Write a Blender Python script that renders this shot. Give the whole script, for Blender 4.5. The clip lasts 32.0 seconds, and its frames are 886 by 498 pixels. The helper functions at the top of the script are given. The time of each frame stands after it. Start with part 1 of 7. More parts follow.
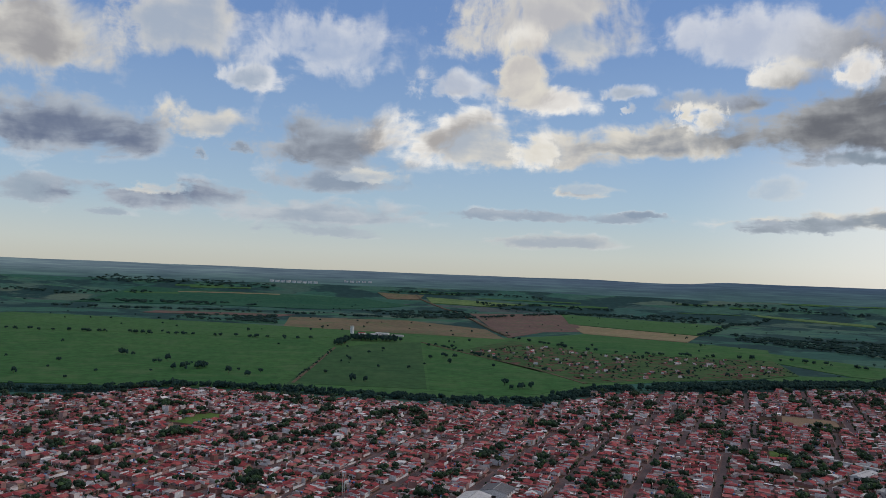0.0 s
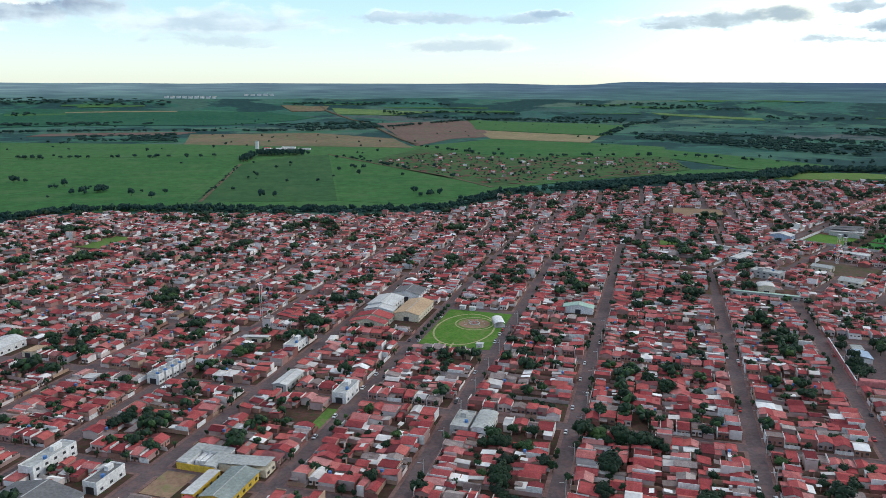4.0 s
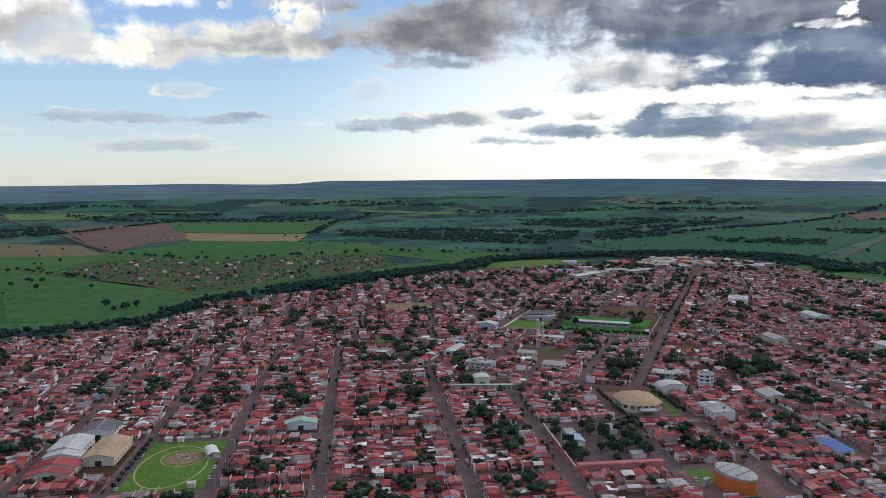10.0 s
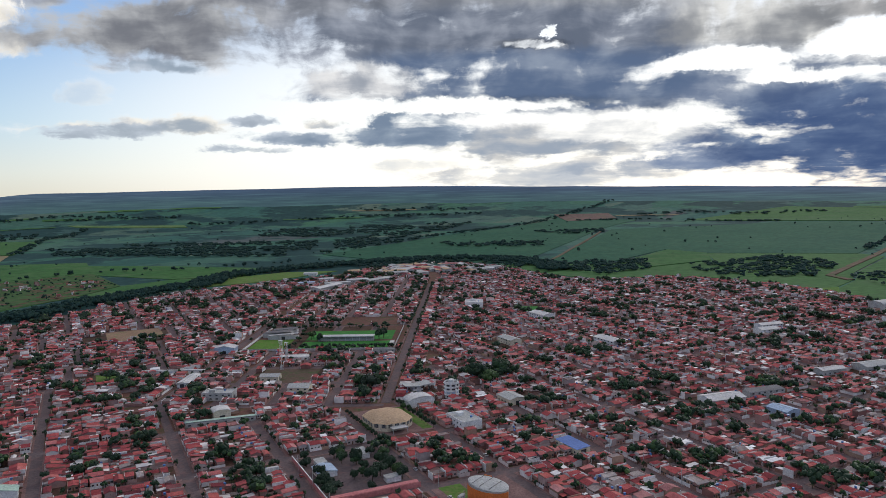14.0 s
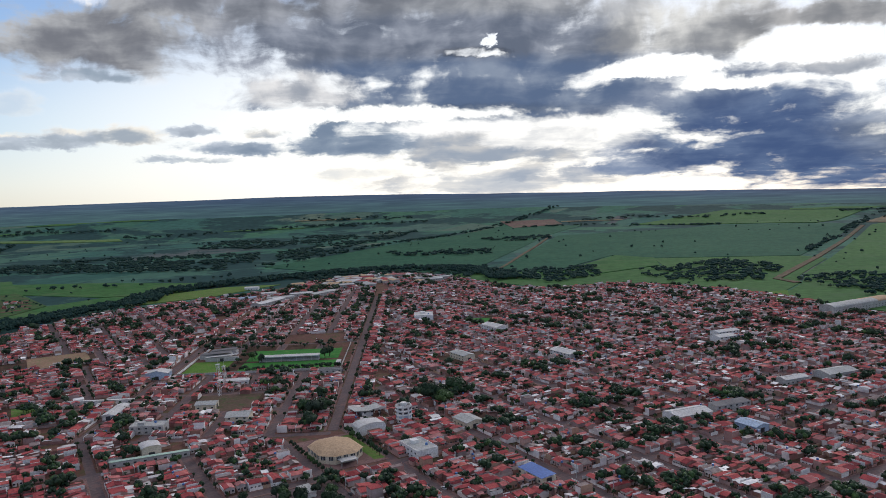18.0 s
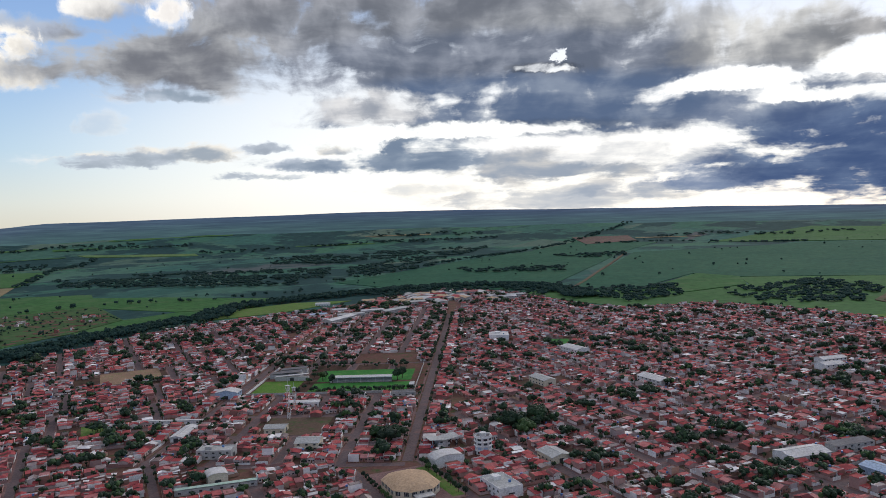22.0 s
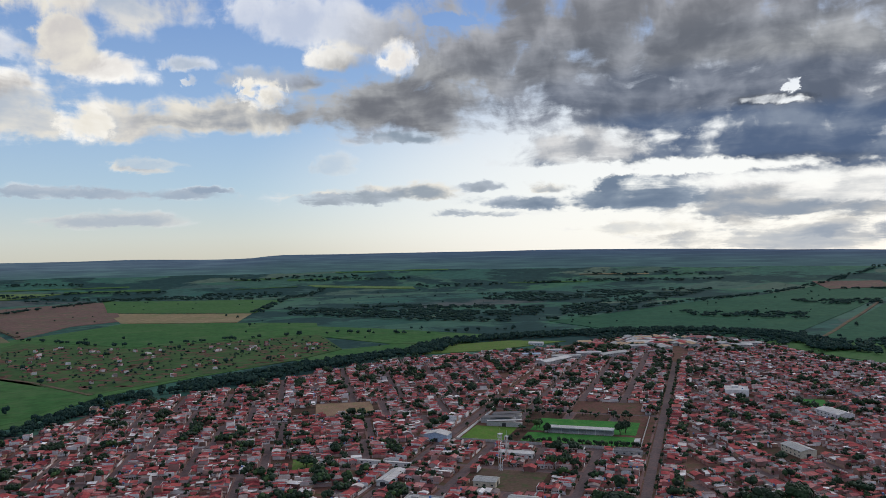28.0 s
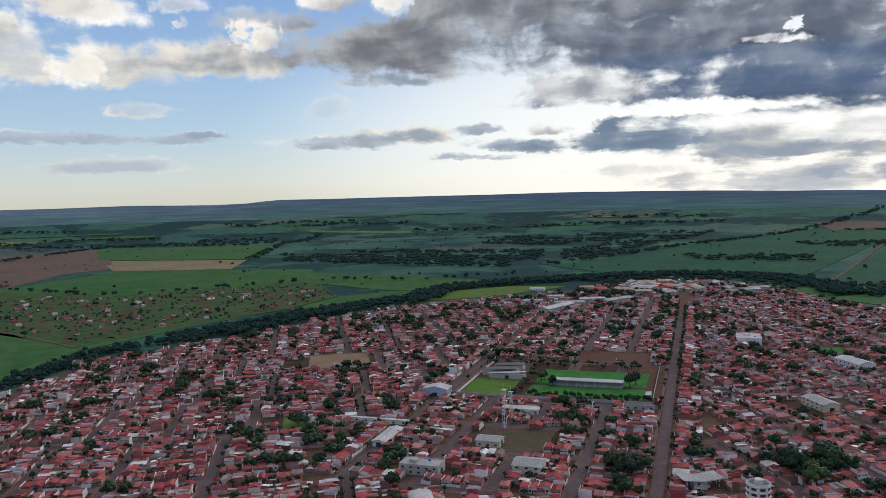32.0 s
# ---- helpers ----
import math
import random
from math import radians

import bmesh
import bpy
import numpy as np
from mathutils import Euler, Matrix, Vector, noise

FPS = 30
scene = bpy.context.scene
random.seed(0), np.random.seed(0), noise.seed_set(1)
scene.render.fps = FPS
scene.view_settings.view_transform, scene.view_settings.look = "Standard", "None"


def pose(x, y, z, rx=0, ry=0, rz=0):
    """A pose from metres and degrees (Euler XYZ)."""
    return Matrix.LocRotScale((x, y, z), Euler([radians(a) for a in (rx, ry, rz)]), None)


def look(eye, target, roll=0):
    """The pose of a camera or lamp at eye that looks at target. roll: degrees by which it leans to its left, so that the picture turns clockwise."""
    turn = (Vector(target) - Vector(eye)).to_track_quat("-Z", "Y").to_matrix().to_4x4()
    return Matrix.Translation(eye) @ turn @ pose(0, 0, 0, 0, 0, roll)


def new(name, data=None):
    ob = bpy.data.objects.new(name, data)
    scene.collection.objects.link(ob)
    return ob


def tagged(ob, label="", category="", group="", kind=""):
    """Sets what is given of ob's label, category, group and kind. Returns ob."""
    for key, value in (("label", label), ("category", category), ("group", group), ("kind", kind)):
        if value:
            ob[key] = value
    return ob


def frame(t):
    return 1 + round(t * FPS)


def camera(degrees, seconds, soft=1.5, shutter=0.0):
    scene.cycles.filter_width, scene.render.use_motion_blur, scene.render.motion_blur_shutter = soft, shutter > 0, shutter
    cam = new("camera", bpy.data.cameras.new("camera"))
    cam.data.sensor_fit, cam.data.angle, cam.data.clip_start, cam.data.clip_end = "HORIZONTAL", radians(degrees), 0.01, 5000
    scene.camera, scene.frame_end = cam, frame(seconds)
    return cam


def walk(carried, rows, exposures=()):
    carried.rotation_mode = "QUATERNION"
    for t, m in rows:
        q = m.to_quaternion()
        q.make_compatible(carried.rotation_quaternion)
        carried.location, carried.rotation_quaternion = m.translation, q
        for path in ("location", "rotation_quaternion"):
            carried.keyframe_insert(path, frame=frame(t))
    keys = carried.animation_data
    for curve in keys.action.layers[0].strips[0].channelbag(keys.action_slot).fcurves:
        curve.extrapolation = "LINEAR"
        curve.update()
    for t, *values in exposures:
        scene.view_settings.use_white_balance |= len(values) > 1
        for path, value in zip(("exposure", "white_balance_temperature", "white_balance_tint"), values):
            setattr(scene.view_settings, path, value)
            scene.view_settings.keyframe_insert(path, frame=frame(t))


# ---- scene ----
cam = camera(60.08, 32.0, soft=0.85)
PATH = [
    (0, pose(4.27, 1.21, 167.78, 91.895, -2.256, 0.020)),
    (0.5, pose(4.90, 0.48, 167.80, 90.712, -1.918, 0.135)),
    (1, pose(5.40, -0.27, 167.82, 87.127, -1.472, 0.110)),
    (1.5, pose(5.73, -1.02, 167.88, 83.255, -1.192, -0.025)),
    (2, pose(5.94, -1.79, 167.98, 79.360, -0.949, -0.200)),
    (2.5, pose(6.08, -2.50, 168.16, 78.119, -0.703, -0.934)),
    (3, pose(6.21, -3.09, 168.38, 77.948, -0.626, -3.732)),
    (3.5, pose(6.32, -3.49, 168.57, 77.948, -0.631, -4.113)),
    (4, pose(6.53, -3.66, 168.68, 77.826, -0.184, -6.902)),
    (4.5, pose(6.78, -3.45, 168.63, 77.534, 0.220, -15.875)),
    (6.5, pose(7.52, -0.18, 168.08, 77.502, 0.646, -15.432)),
    (7, pose(7.91, 1.98, 168.14, 77.064, 0.648, -16.160)),
    (7.5, pose(8.52, 5.43, 168.40, 76.562, 0.704, -16.552)),
    (8, pose(9.28, 9.84, 168.82, 75.971, 0.843, -16.686)),
    (8.5, pose(10.12, 14.75, 169.37, 76.020, 0.871, -16.236)),
    (9, pose(10.99, 19.53, 170.01, 78.551, 0.872, -15.904)),
    (9.5, pose(11.95, 23.69, 170.79, 82.123, 0.761, -16.987)),
    (10, pose(13.11, 27.24, 171.64, 84.975, 0.518, -28.605)),
    (10.5, pose(14.41, 30.53, 172.52, 85.581, 0.656, -33.277)),
    (11, pose(15.82, 33.74, 173.40, 85.642, 0.796, -33.897)),
    (11.5, pose(17.42, 36.86, 174.20, 85.387, 0.910, -42.171)),
    (12, pose(19.38, 39.97, 174.81, 85.363, 0.929, -44.036)),
    (12.5, pose(21.67, 43.07, 175.23, 85.337, 1.049, -45.124)),
    (13, pose(24.31, 46.17, 175.46, 85.285, 1.110, -46.151)),
    (13.5, pose(27.31, 49.30, 175.56, 85.277, 1.242, -47.111)),
    (14, pose(30.64, 52.49, 175.62, 85.266, 1.348, -48.078)),
    (14.5, pose(34.15, 55.84, 175.70, 85.262, 1.588, -48.964)),
    (16.5, pose(48.54, 70.08, 176.37, 85.439, 1.990, -51.313)),
    (17, pose(52.17, 73.75, 176.49, 85.532, 2.074, -51.666)),
    (17.5, pose(55.81, 77.55, 176.58, 85.623, 2.129, -51.970)),
    (18, pose(59.41, 81.45, 176.64, 85.731, 2.151, -52.220)),
    (18.5, pose(62.98, 85.44, 176.62, 85.864, 2.213, -52.448)),
    (19, pose(66.49, 89.49, 176.51, 86.048, 2.232, -51.765)),
    (19.5, pose(69.84, 93.51, 176.37, 86.226, 2.275, -50.866)),
    (20, pose(73.05, 97.54, 176.22, 86.396, 2.289, -50.038)),
    (20.5, pose(76.07, 101.65, 176.06, 86.579, 2.274, -49.212)),
    (21, pose(78.92, 105.91, 175.91, 86.751, 2.175, -48.493)),
    (21.5, pose(81.68, 110.34, 175.79, 86.923, 2.190, -47.772)),
    (22, pose(84.42, 114.80, 175.70, 87.091, 2.176, -47.129)),
    (22.5, pose(87.17, 119.25, 175.59, 87.244, 2.125, -46.595)),
    (23, pose(90.02, 123.67, 175.53, 87.390, 2.063, -46.119)),
    (23.5, pose(92.95, 128.12, 175.51, 87.531, 2.000, -45.716)),
    (24, pose(95.95, 132.54, 175.49, 87.666, 1.980, -45.369)),
    (24.5, pose(98.99, 136.91, 175.44, 87.777, 1.961, -45.042)),
    (26.5, pose(111.01, 154.35, 174.94, 88.162, 1.755, -43.877)),
    (27, pose(113.53, 158.50, 174.55, 89.024, 1.497, -35.323)),
    (27.5, pose(115.57, 162.45, 173.97, 89.890, 1.206, -31.343)),
    (28, pose(117.35, 166.32, 173.36, 90.324, 1.181, -31.352)),
    (28.5, pose(119.14, 170.31, 172.84, 89.897, 1.173, -32.214)),
    (29, pose(121.16, 174.61, 172.47, 89.394, 1.095, -31.864)),
    (29.5, pose(123.59, 179.30, 172.26, 88.793, 1.078, -31.001)),
    (30, pose(126.52, 184.43, 172.17, 88.263, 1.101, -30.316)),
    (30.5, pose(129.92, 190.00, 172.21, 87.513, 1.265, -29.836)),
    (31, pose(133.77, 195.90, 172.35, 86.877, 1.338, -29.557)),
    (31.5, pose(137.91, 201.99, 172.61, 86.830, 1.390, -29.464)),
    (32, pose(142.15, 208.15, 172.95, 86.128, 1.585, -31.520)),
]
walk(cam, PATH, [(0, -0.2, 6150, 11), (1, -0.1, 6150, 10), (2.0, 0.45, 6100, 6), (2.6, 0.62, 5980, 4), (6.0, 0.70, 5980, 0), (8.8, 0.95, 5930, -3), (10, 0.25, 6120, 9), (11, 0.2, 6150, 11), (20, 0.2, 6150, 12), (24, 0.13, 6150, 12), (27, 0.08, 6150, 11), (29, -0.06, 6150, 11), (32, 0.07, 6150, 11)])
# ---------------------------------------------------------------- light
SUN_AZ, SUN_EL = 78.0, 24.0          # degrees clockwise from +y, and above the horizon
world = bpy.data.worlds.new("sky")
scene.world = world
world.use_nodes = True
world.cycles.sampling_method, world.cycles.sample_map_resolution = "MANUAL", 256
wn, wl = world.node_tree.nodes, world.node_tree.links


def wmath(op, a, b=None, c=None):
    m = wn.new("ShaderNodeMath")
    m.operation = op
    for i, x in enumerate((a, b, c)):
        if isinstance(x, (int, float)):
            m.inputs[i].default_value = x
        elif x is not None:
            wl.new(x, m.inputs[i])
    return m.outputs["Value"]


def wvec(op, a, b):
    m = wn.new("ShaderNodeVectorMath")
    m.operation = op
    for i, x in enumerate((a, b)):
        if isinstance(x, tuple):
            m.inputs[i].default_value = x
        else:
            wl.new(x, m.inputs[i])
    return m.outputs["Value"] if op == "DOT_PRODUCT" else m.outputs["Vector"]


def wsmooth(x, lo, hi, a=0.0, b=1.0):
    m = wn.new("ShaderNodeMapRange")
    m.interpolation_type = "SMOOTHSTEP"
    wl.new(x, m.inputs["Value"])
    for i, val in zip((1, 2, 3, 4), (lo, hi, a, b)):
        m.inputs[i].default_value = val
    return m.outputs["Result"]


def wmix(fac, a, b):
    m = wn.new("ShaderNodeMix")
    m.data_type = "RGBA"
    for socket, x in ((m.inputs["Factor"], fac), (m.inputs["A"], a), (m.inputs["B"], b)):
        if isinstance(x, float):
            socket.default_value = x
        elif isinstance(x, tuple):
            socket.default_value = (*x, 1.0)
        else:
            wl.new(x, socket)
    return m.outputs["Result"]


def wnoise(vec, scale, detail, rough=0.55):
    t = wn.new("ShaderNodeTexNoise")
    t.inputs["Scale"].default_value, t.inputs["Detail"].default_value, t.inputs["Roughness"].default_value = scale, detail, rough
    wl.new(vec, t.inputs["Vector"])
    return t


way = wn.new("ShaderNodeTexCoord").outputs["Generated"]
sep = wn.new("ShaderNodeSeparateXYZ")
wl.new(way, sep.inputs["Vector"])
az = wmath("MULTIPLY", wmath("ARCTAN2", sep.outputs["X"], sep.outputs["Y"]), 57.2958)
el = wmath("MULTIPLY", wmath("ARCSINE", sep.outputs["Z"]), 57.2958)
place = wn.new("ShaderNodeCombineXYZ")
wl.new(az, place.inputs["X"])
wl.new(el, place.inputs["Y"])
# cloud texture grows flatter towards the horizon
flat = wn.new("ShaderNodeCombineXYZ")
wl.new(az, flat.inputs["X"])
wl.new(wmath("MULTIPLY", wmath("LOGARITHM", wmath("MULTIPLY_ADD", wmath("MAXIMUM", el, -1.0), 0.30, 1.45), 2.718), 17.0), flat.inputs["Y"])
swell = wnoise(flat.outputs["Vector"], 0.16, 3.0, 0.5)
curl = wnoise(flat.outputs["Vector"], 0.11, 8.0, 0.60)
bent = wvec("ADD", flat.outputs["Vector"], wvec("MULTIPLY", wvec("SUBTRACT", swell.outputs["Color"], (0.5, 0.5, 0.5)), (3.0, 3.0, 3.0)))
billow = wnoise(bent, 0.30, 8.0, 0.52)
sunward = wnoise(wvec("ADD", bent, (0.7, 1.2, 0.0)), 0.30, 4.0, 0.5)
curd = wnoise(bent, 1.3, 7.0, 0.62)
rough_edge = wmath("SUBTRACT", billow.outputs["Fac"], 0.5)
fine_edge = wmath("SUBTRACT", curd.outputs["Fac"], 0.5)
facing = wmath("SUBTRACT", billow.outputs["Fac"], sunward.outputs["Fac"])
stretch = wvec("MULTIPLY", bent, (0.30, 1.5, 1.0))
streak = wnoise(stretch, 0.55, 7.0, 0.6)
streaky = wmath("SUBTRACT", streak.outputs["Fac"], 0.5)
spot = wvec("ADD", place.outputs["Vector"], wvec("MULTIPLY", wvec("SUBTRACT", curl.outputs["Color"], (0.5, 0.5, 0.5)), (4.0, 1.2, 0.0)))
spot = wvec("ADD", spot, wvec("MULTIPLY", wvec("SUBTRACT", curd.outputs["Color"], (0.5, 0.5, 0.5)), (2.6, 0.75, 0.0)))

# clear sky: the physical sky, paled by the thin evening haze
sky = wn.new("ShaderNodeTexSky")
sky.sky_type, sky.sun_disc = "NISHITA", False
sky.sun_elevation, sky.sun_rotation = radians(SUN_EL), radians(SUN_AZ)
sky.dust_density, sky.air_density = 0.6, 1.0
clear = wvec("SCALE", sky.outputs["Color"], (0, 0, 0))
clear.node.inputs["Scale"].default_value = 0.10
haze = wn.new("ShaderNodeValToRGB")
stops = [(0.0, (0.69, 0.68, 0.58)), (0.03, (0.66, 0.70, 0.66)), (0.10, (0.46, 0.61, 0.73)), (0.20, (0.33, 0.49, 0.72)), (0.36, (0.19, 0.33, 0.64)), (1.0, (0.10, 0.22, 0.55))]
while len(haze.color_ramp.elements) < len(stops):
    haze.color_ramp.elements.new(0.5)
for e, (p, c) in zip(haze.color_ramp.elements, stops):
    e.position, e.color = p, (*c, 1.0)
wl.new(wmath("DIVIDE", el, 50.0), haze.inputs["Fac"])
out = wmix(0.72, clear, haze.outputs["Color"])
# brightness round the hidden sun
near_sun = wvec("MULTIPLY", wvec("SUBTRACT", place.outputs["Vector"], (58.0, 4.0, 0.0)), (1 / 38.0, 1 / 12.0, 0.0))
glow = wsmooth(wvec("DOT_PRODUCT", near_sun, near_sun), 1.3, 0.0)
out = wmix(wmath("MULTIPLY", glow, 0.80), out, (1.08, 1.03, 0.92))
# broken high cloud over the whole sky, out of the camera's sight
veil = wsmooth(wmath("MULTIPLY_ADD", rough_edge, 0.5, curl.outputs["Fac"]), 0.34, 0.54)
veil = wmath("MULTIPLY", veil, wsmooth(el, 20.0, 34.0, 0.0, 0.95))
out = wmix(veil, out, wmix(wsmooth(rough_edge, -0.15, 0.15), (0.55, 0.55, 0.57), (1.0, 0.95, 0.88)))

# the clouds are one field of thickness: thin rims let the light through, thick hearts are grey
def cloud_group():
    """One cloud, laid over those before it: an oval of half-size Size round Centre (degrees), with a flatter base."""
    g = bpy.data.node_groups.new("cloud", "ShaderNodeTree")
    for name, kind in (("Spot", "Vector"), ("Centre", "Vector"), ("Size", "Vector"), ("Thick", "Float"), ("Shade", "Color"), ("Rim", "Color"), ("Dense", "Float"),
                       ("Base", "Color"), ("Top", "Color"), ("Cover", "Float"), ("Gap", "Float")):
        g.interface.new_socket(name, in_out="INPUT", socket_type="NodeSocket" + kind)
    for name, kind in (("Thick", "Float"), ("Shade", "Color"), ("Rim", "Color"), ("Dense", "Float")):
        g.interface.new_socket(name, in_out="OUTPUT", socket_type="NodeSocket" + kind)
    return g


group = cloud_group()
main_nodes, main_links = wn, wl
wn, wl = group.nodes, group.links
src, dst = wn.new("NodeGroupInput").outputs, wn.new("NodeGroupOutput").inputs
q = wn.new("ShaderNodeSeparateXYZ")
after = wvec("SUBTRACT", src["Spot"], wmath("MULTIPLY", src["Thick"], 1e-7))       # clouds are worked out one after the other
wl.new(wvec("DIVIDE", wvec("SUBTRACT", after, src["Centre"]), src["Size"]), q.inputs["Vector"])
low = wmath("MAXIMUM", wmath("MULTIPLY", q.outputs["Y"], 0.8), wmath("MULTIPLY", q.outputs["Y"], -1.35))
inner = wmath("SUBTRACT", 1.0, wmath("SQRT", wmath("MULTIPLY_ADD", low, low, wmath("MULTIPLY", q.outputs["X"], q.outputs["X"]))))
grip = wsmooth(inner, -0.35, 0.12)
hold = wmath("MULTIPLY", grip, wmath("SUBTRACT", 1.0, wmath("MINIMUM", src["Gap"], 1.0)))
wl.new(wmix(hold, src["Shade"], src["Base"]), dst["Shade"])
wl.new(wmix(hold, src["Rim"], src["Top"]), dst["Rim"])
wl.new(wmath("MULTIPLY_ADD", hold, wmath("SUBTRACT", src["Cover"], src["Dense"]), src["Dense"]), dst["Dense"])
piled = wmath("SMOOTH_MAX", src["Thick"], wmath("MULTIPLY_ADD", src["Gap"], -100.0, inner), 0.25)
wl.new(wmath("SUBTRACT", piled, wmath("MULTIPLY", wsmooth(inner, -0.4, 0.5), src["Gap"])), dst["Thick"])
wn, wl = main_nodes, main_links
last = None


def cloud(a, e, w, h, base, top, cover=1.0, gap_depth=0.0):
    """A cloud with the colours of its heart and of its lit rims."""
    global last
    c = wn.new("ShaderNodeGroup")
    c.node_tree = group
    wl.new(spot, c.inputs["Spot"])
    c.inputs["Centre"].default_value, c.inputs["Size"].default_value = (a, e - 0.3 * h, 0.0), (w, h, 1.0)
    c.inputs["Base"].default_value, c.inputs["Top"].default_value = (*base, 1.0), (*top, 1.0)
    c.inputs["Cover"].default_value, c.inputs["Gap"].default_value = cover, gap_depth
    if last is None:
        c.inputs["Thick"].default_value, c.inputs["Dense"].default_value = -3.0, 0.4
        c.inputs["Shade"].default_value, c.inputs["Rim"].default_value = (0.55, 0.58, 0.62, 1.0), (0.86, 0.84, 0.80, 1.0)
    else:
        for name in ("Thick", "Shade", "Rim", "Dense"):
            wl.new(last.outputs[name], c.inputs[name])
    last = c


def gap(a, e, w, h, depth):
    """A break in the clouds."""
    cloud(a, e, w, h, (0, 0, 0), (0, 0, 0), 1.0, depth)


PALE, CREAM, WHITE, BRIGHT = (0.49, 0.53, 0.57), (0.84, 0.78, 0.66), (0.98, 0.94, 0.87), (1.05, 1.0, 0.90)
DARK, BLUE = (0.155, 0.185, 0.23), (0.24, 0.30, 0.38)
cloud(-28.9, 15.56, 6.1, 3.85, (0.40, 0.37, 0.34), CREAM, 0.9)
cloud(-19.4, 17.47, 7.3, 2.83, PALE, CREAM, 0.8)
cloud(-9.7, 16.43, 5.7, 2.23, (0.56, 0.61, 0.70), WHITE, 0.65)
cloud(-14.3, 13.78, 2.8, 0.90, PALE, WHITE, 0.75)
cloud(6.7, 18.89, 7.3, 3.44, (0.60, 0.57, 0.54), CREAM, 0.9)
cloud(0.1, 14.02, 3.8, 1.13, (0.62, 0.63, 0.66), WHITE, 0.75)
cloud(5.5, 15.68, 1.9, 2.51, (0.86, 0.80, 0.70), BRIGHT)
cloud(8.2, 13.18, 3.8, 1.13, (0.80, 0.75, 0.68), BRIGHT)
cloud(20.7, 17.26, 5.3, 1.94, (0.70, 0.70, 0.72), WHITE, 0.65)
cloud(25.6, 16.33, 3.6, 1.94, (0.78, 0.77, 0.76), WHITE, 0.75)
cloud(23.6, 14.41, 2.8, 1.05, (0.86, 0.82, 0.74), BRIGHT)
cloud(20.1, 12.78, 4.5, 0.84, (0.44, 0.46, 0.50), PALE, 0.85)
cloud(13.5, 13.75, 2.2, 0.63, PALE, WHITE, 0.8)
cloud(13.8, 12.56, 0.6, 0.53, PALE, WHITE, 0.8)
cloud(5.2, 14.94, 2.2, 2.23, (0.62, 0.58, 0.54), CREAM)
cloud(9.8, 17.18, 2.7, 1.11, PALE, CREAM, 0.8)
cloud(-18.3, 10.44, 3.4, 1.38, PALE, CREAM)
cloud(-15.1, 8.69, 1.2, 0.58, BLUE, PALE, 0.7)
cloud(-18.2, 8.04, 0.6, 0.47, BLUE, PALE, 0.8)
cloud(-27.3, 9.24, 7.3, 2.02, (0.17, 0.205, 0.29), PALE)
cloud(7.0, 9.62, 5.3, 1.54, (0.50, 0.49, 0.48), CREAM)
cloud(-7.8, 9.62, 6.7, 2.27, (0.25, 0.275, 0.32), PALE)
cloud(0.9, 10.45, 6.1, 2.43, (0.46, 0.43, 0.40), BRIGHT)
cloud(-8.0, 6.71, 5.3, 0.95, (0.30, 0.35, 0.42), PALE, 0.9)
cloud(-5.5, 7.09, 2.4, 0.53, PALE, CREAM, 0.8)
cloud(16.4, 10.34, 6.1, 1.46, (0.30, 0.32, 0.35), CREAM)
cloud(18.6, 11.75, 1.1, 0.95, CREAM, BRIGHT)
cloud(4.1, 9.61, 4.0, 1.60, PALE, CREAM)
cloud(6.4, 9.49, 1.5, 1.34, CREAM, BRIGHT)
cloud(10.3, 6.66, 2.2, 0.58, (0.40, 0.42, 0.46), CREAM, 0.8)
cloud(-27.7, 4.79, 3.8, 1.05, (0.36, 0.42, 0.48), PALE, 0.85)
cloud(-19.2, 4.89, 7.3, 1.11, (0.20, 0.235, 0.32), PALE)
cloud(-20.9, 5.48, 1.6, 0.53, PALE, CREAM)
cloud(-9.6, 4.25, 8.1, 1.13, (0.40, 0.45, 0.51), (0.64, 0.66, 0.66), 0.85)
cloud(-9.5, 2.87, 4.9, 0.47, (0.42, 0.47, 0.52), PALE, 0.7)
cloud(6.8, 4.63, 8.9, 0.42, (0.36, 0.42, 0.49), PALE, 0.9)
cloud(14.3, 4.89, 2.0, 0.26, (0.30, 0.36, 0.44), PALE, 0.9)
cloud(7.7, 2.73, 4.9, 0.58, (0.44, 0.48, 0.52), (0.66, 0.66, 0.62), 0.85)
cloud(25.7, 4.51, 5.7, 0.58, (0.36, 0.40, 0.45), CREAM, 0.9)
cloud(23.2, 6.62, 1.8, 0.74, PALE, CREAM, 0.35)
cloud(10.9, 6.80, 2.2, 0.37, PALE, CREAM, 0.4)
cloud(-23.5, 3.36, 1.6, 0.37, (0.36, 0.42, 0.49), PALE, 0.7)
cloud(33.6, 14.79, 4.9, 2.67, (0.20, 0.21, 0.23), (0.50, 0.50, 0.51))
cloud(41.1, 14.84, 10.7, 4.23, (0.19, 0.195, 0.21), (0.46, 0.46, 0.47))
cloud(53.2, 14.51, 13.4, 5.35, (0.19, 0.195, 0.21), (0.46, 0.46, 0.47))
cloud(46.8, 16.69, 18.7, 4.90, (0.18, 0.185, 0.20), (0.44, 0.44, 0.45))
cloud(58.8, 11.64, 14.7, 4.23, (0.15, 0.16, 0.18), (0.40, 0.41, 0.43))
cloud(45.9, 11.77, 13.4, 3.56, (0.14, 0.15, 0.17), (0.38, 0.39, 0.41))
cloud(29.9, 11.74, 6.7, 2.23, (0.20, 0.21, 0.23), (0.46, 0.47, 0.49))
cloud(61.0, 10.77, 14.7, 3.56, (0.20, 0.21, 0.225), (0.52, 0.52, 0.51))
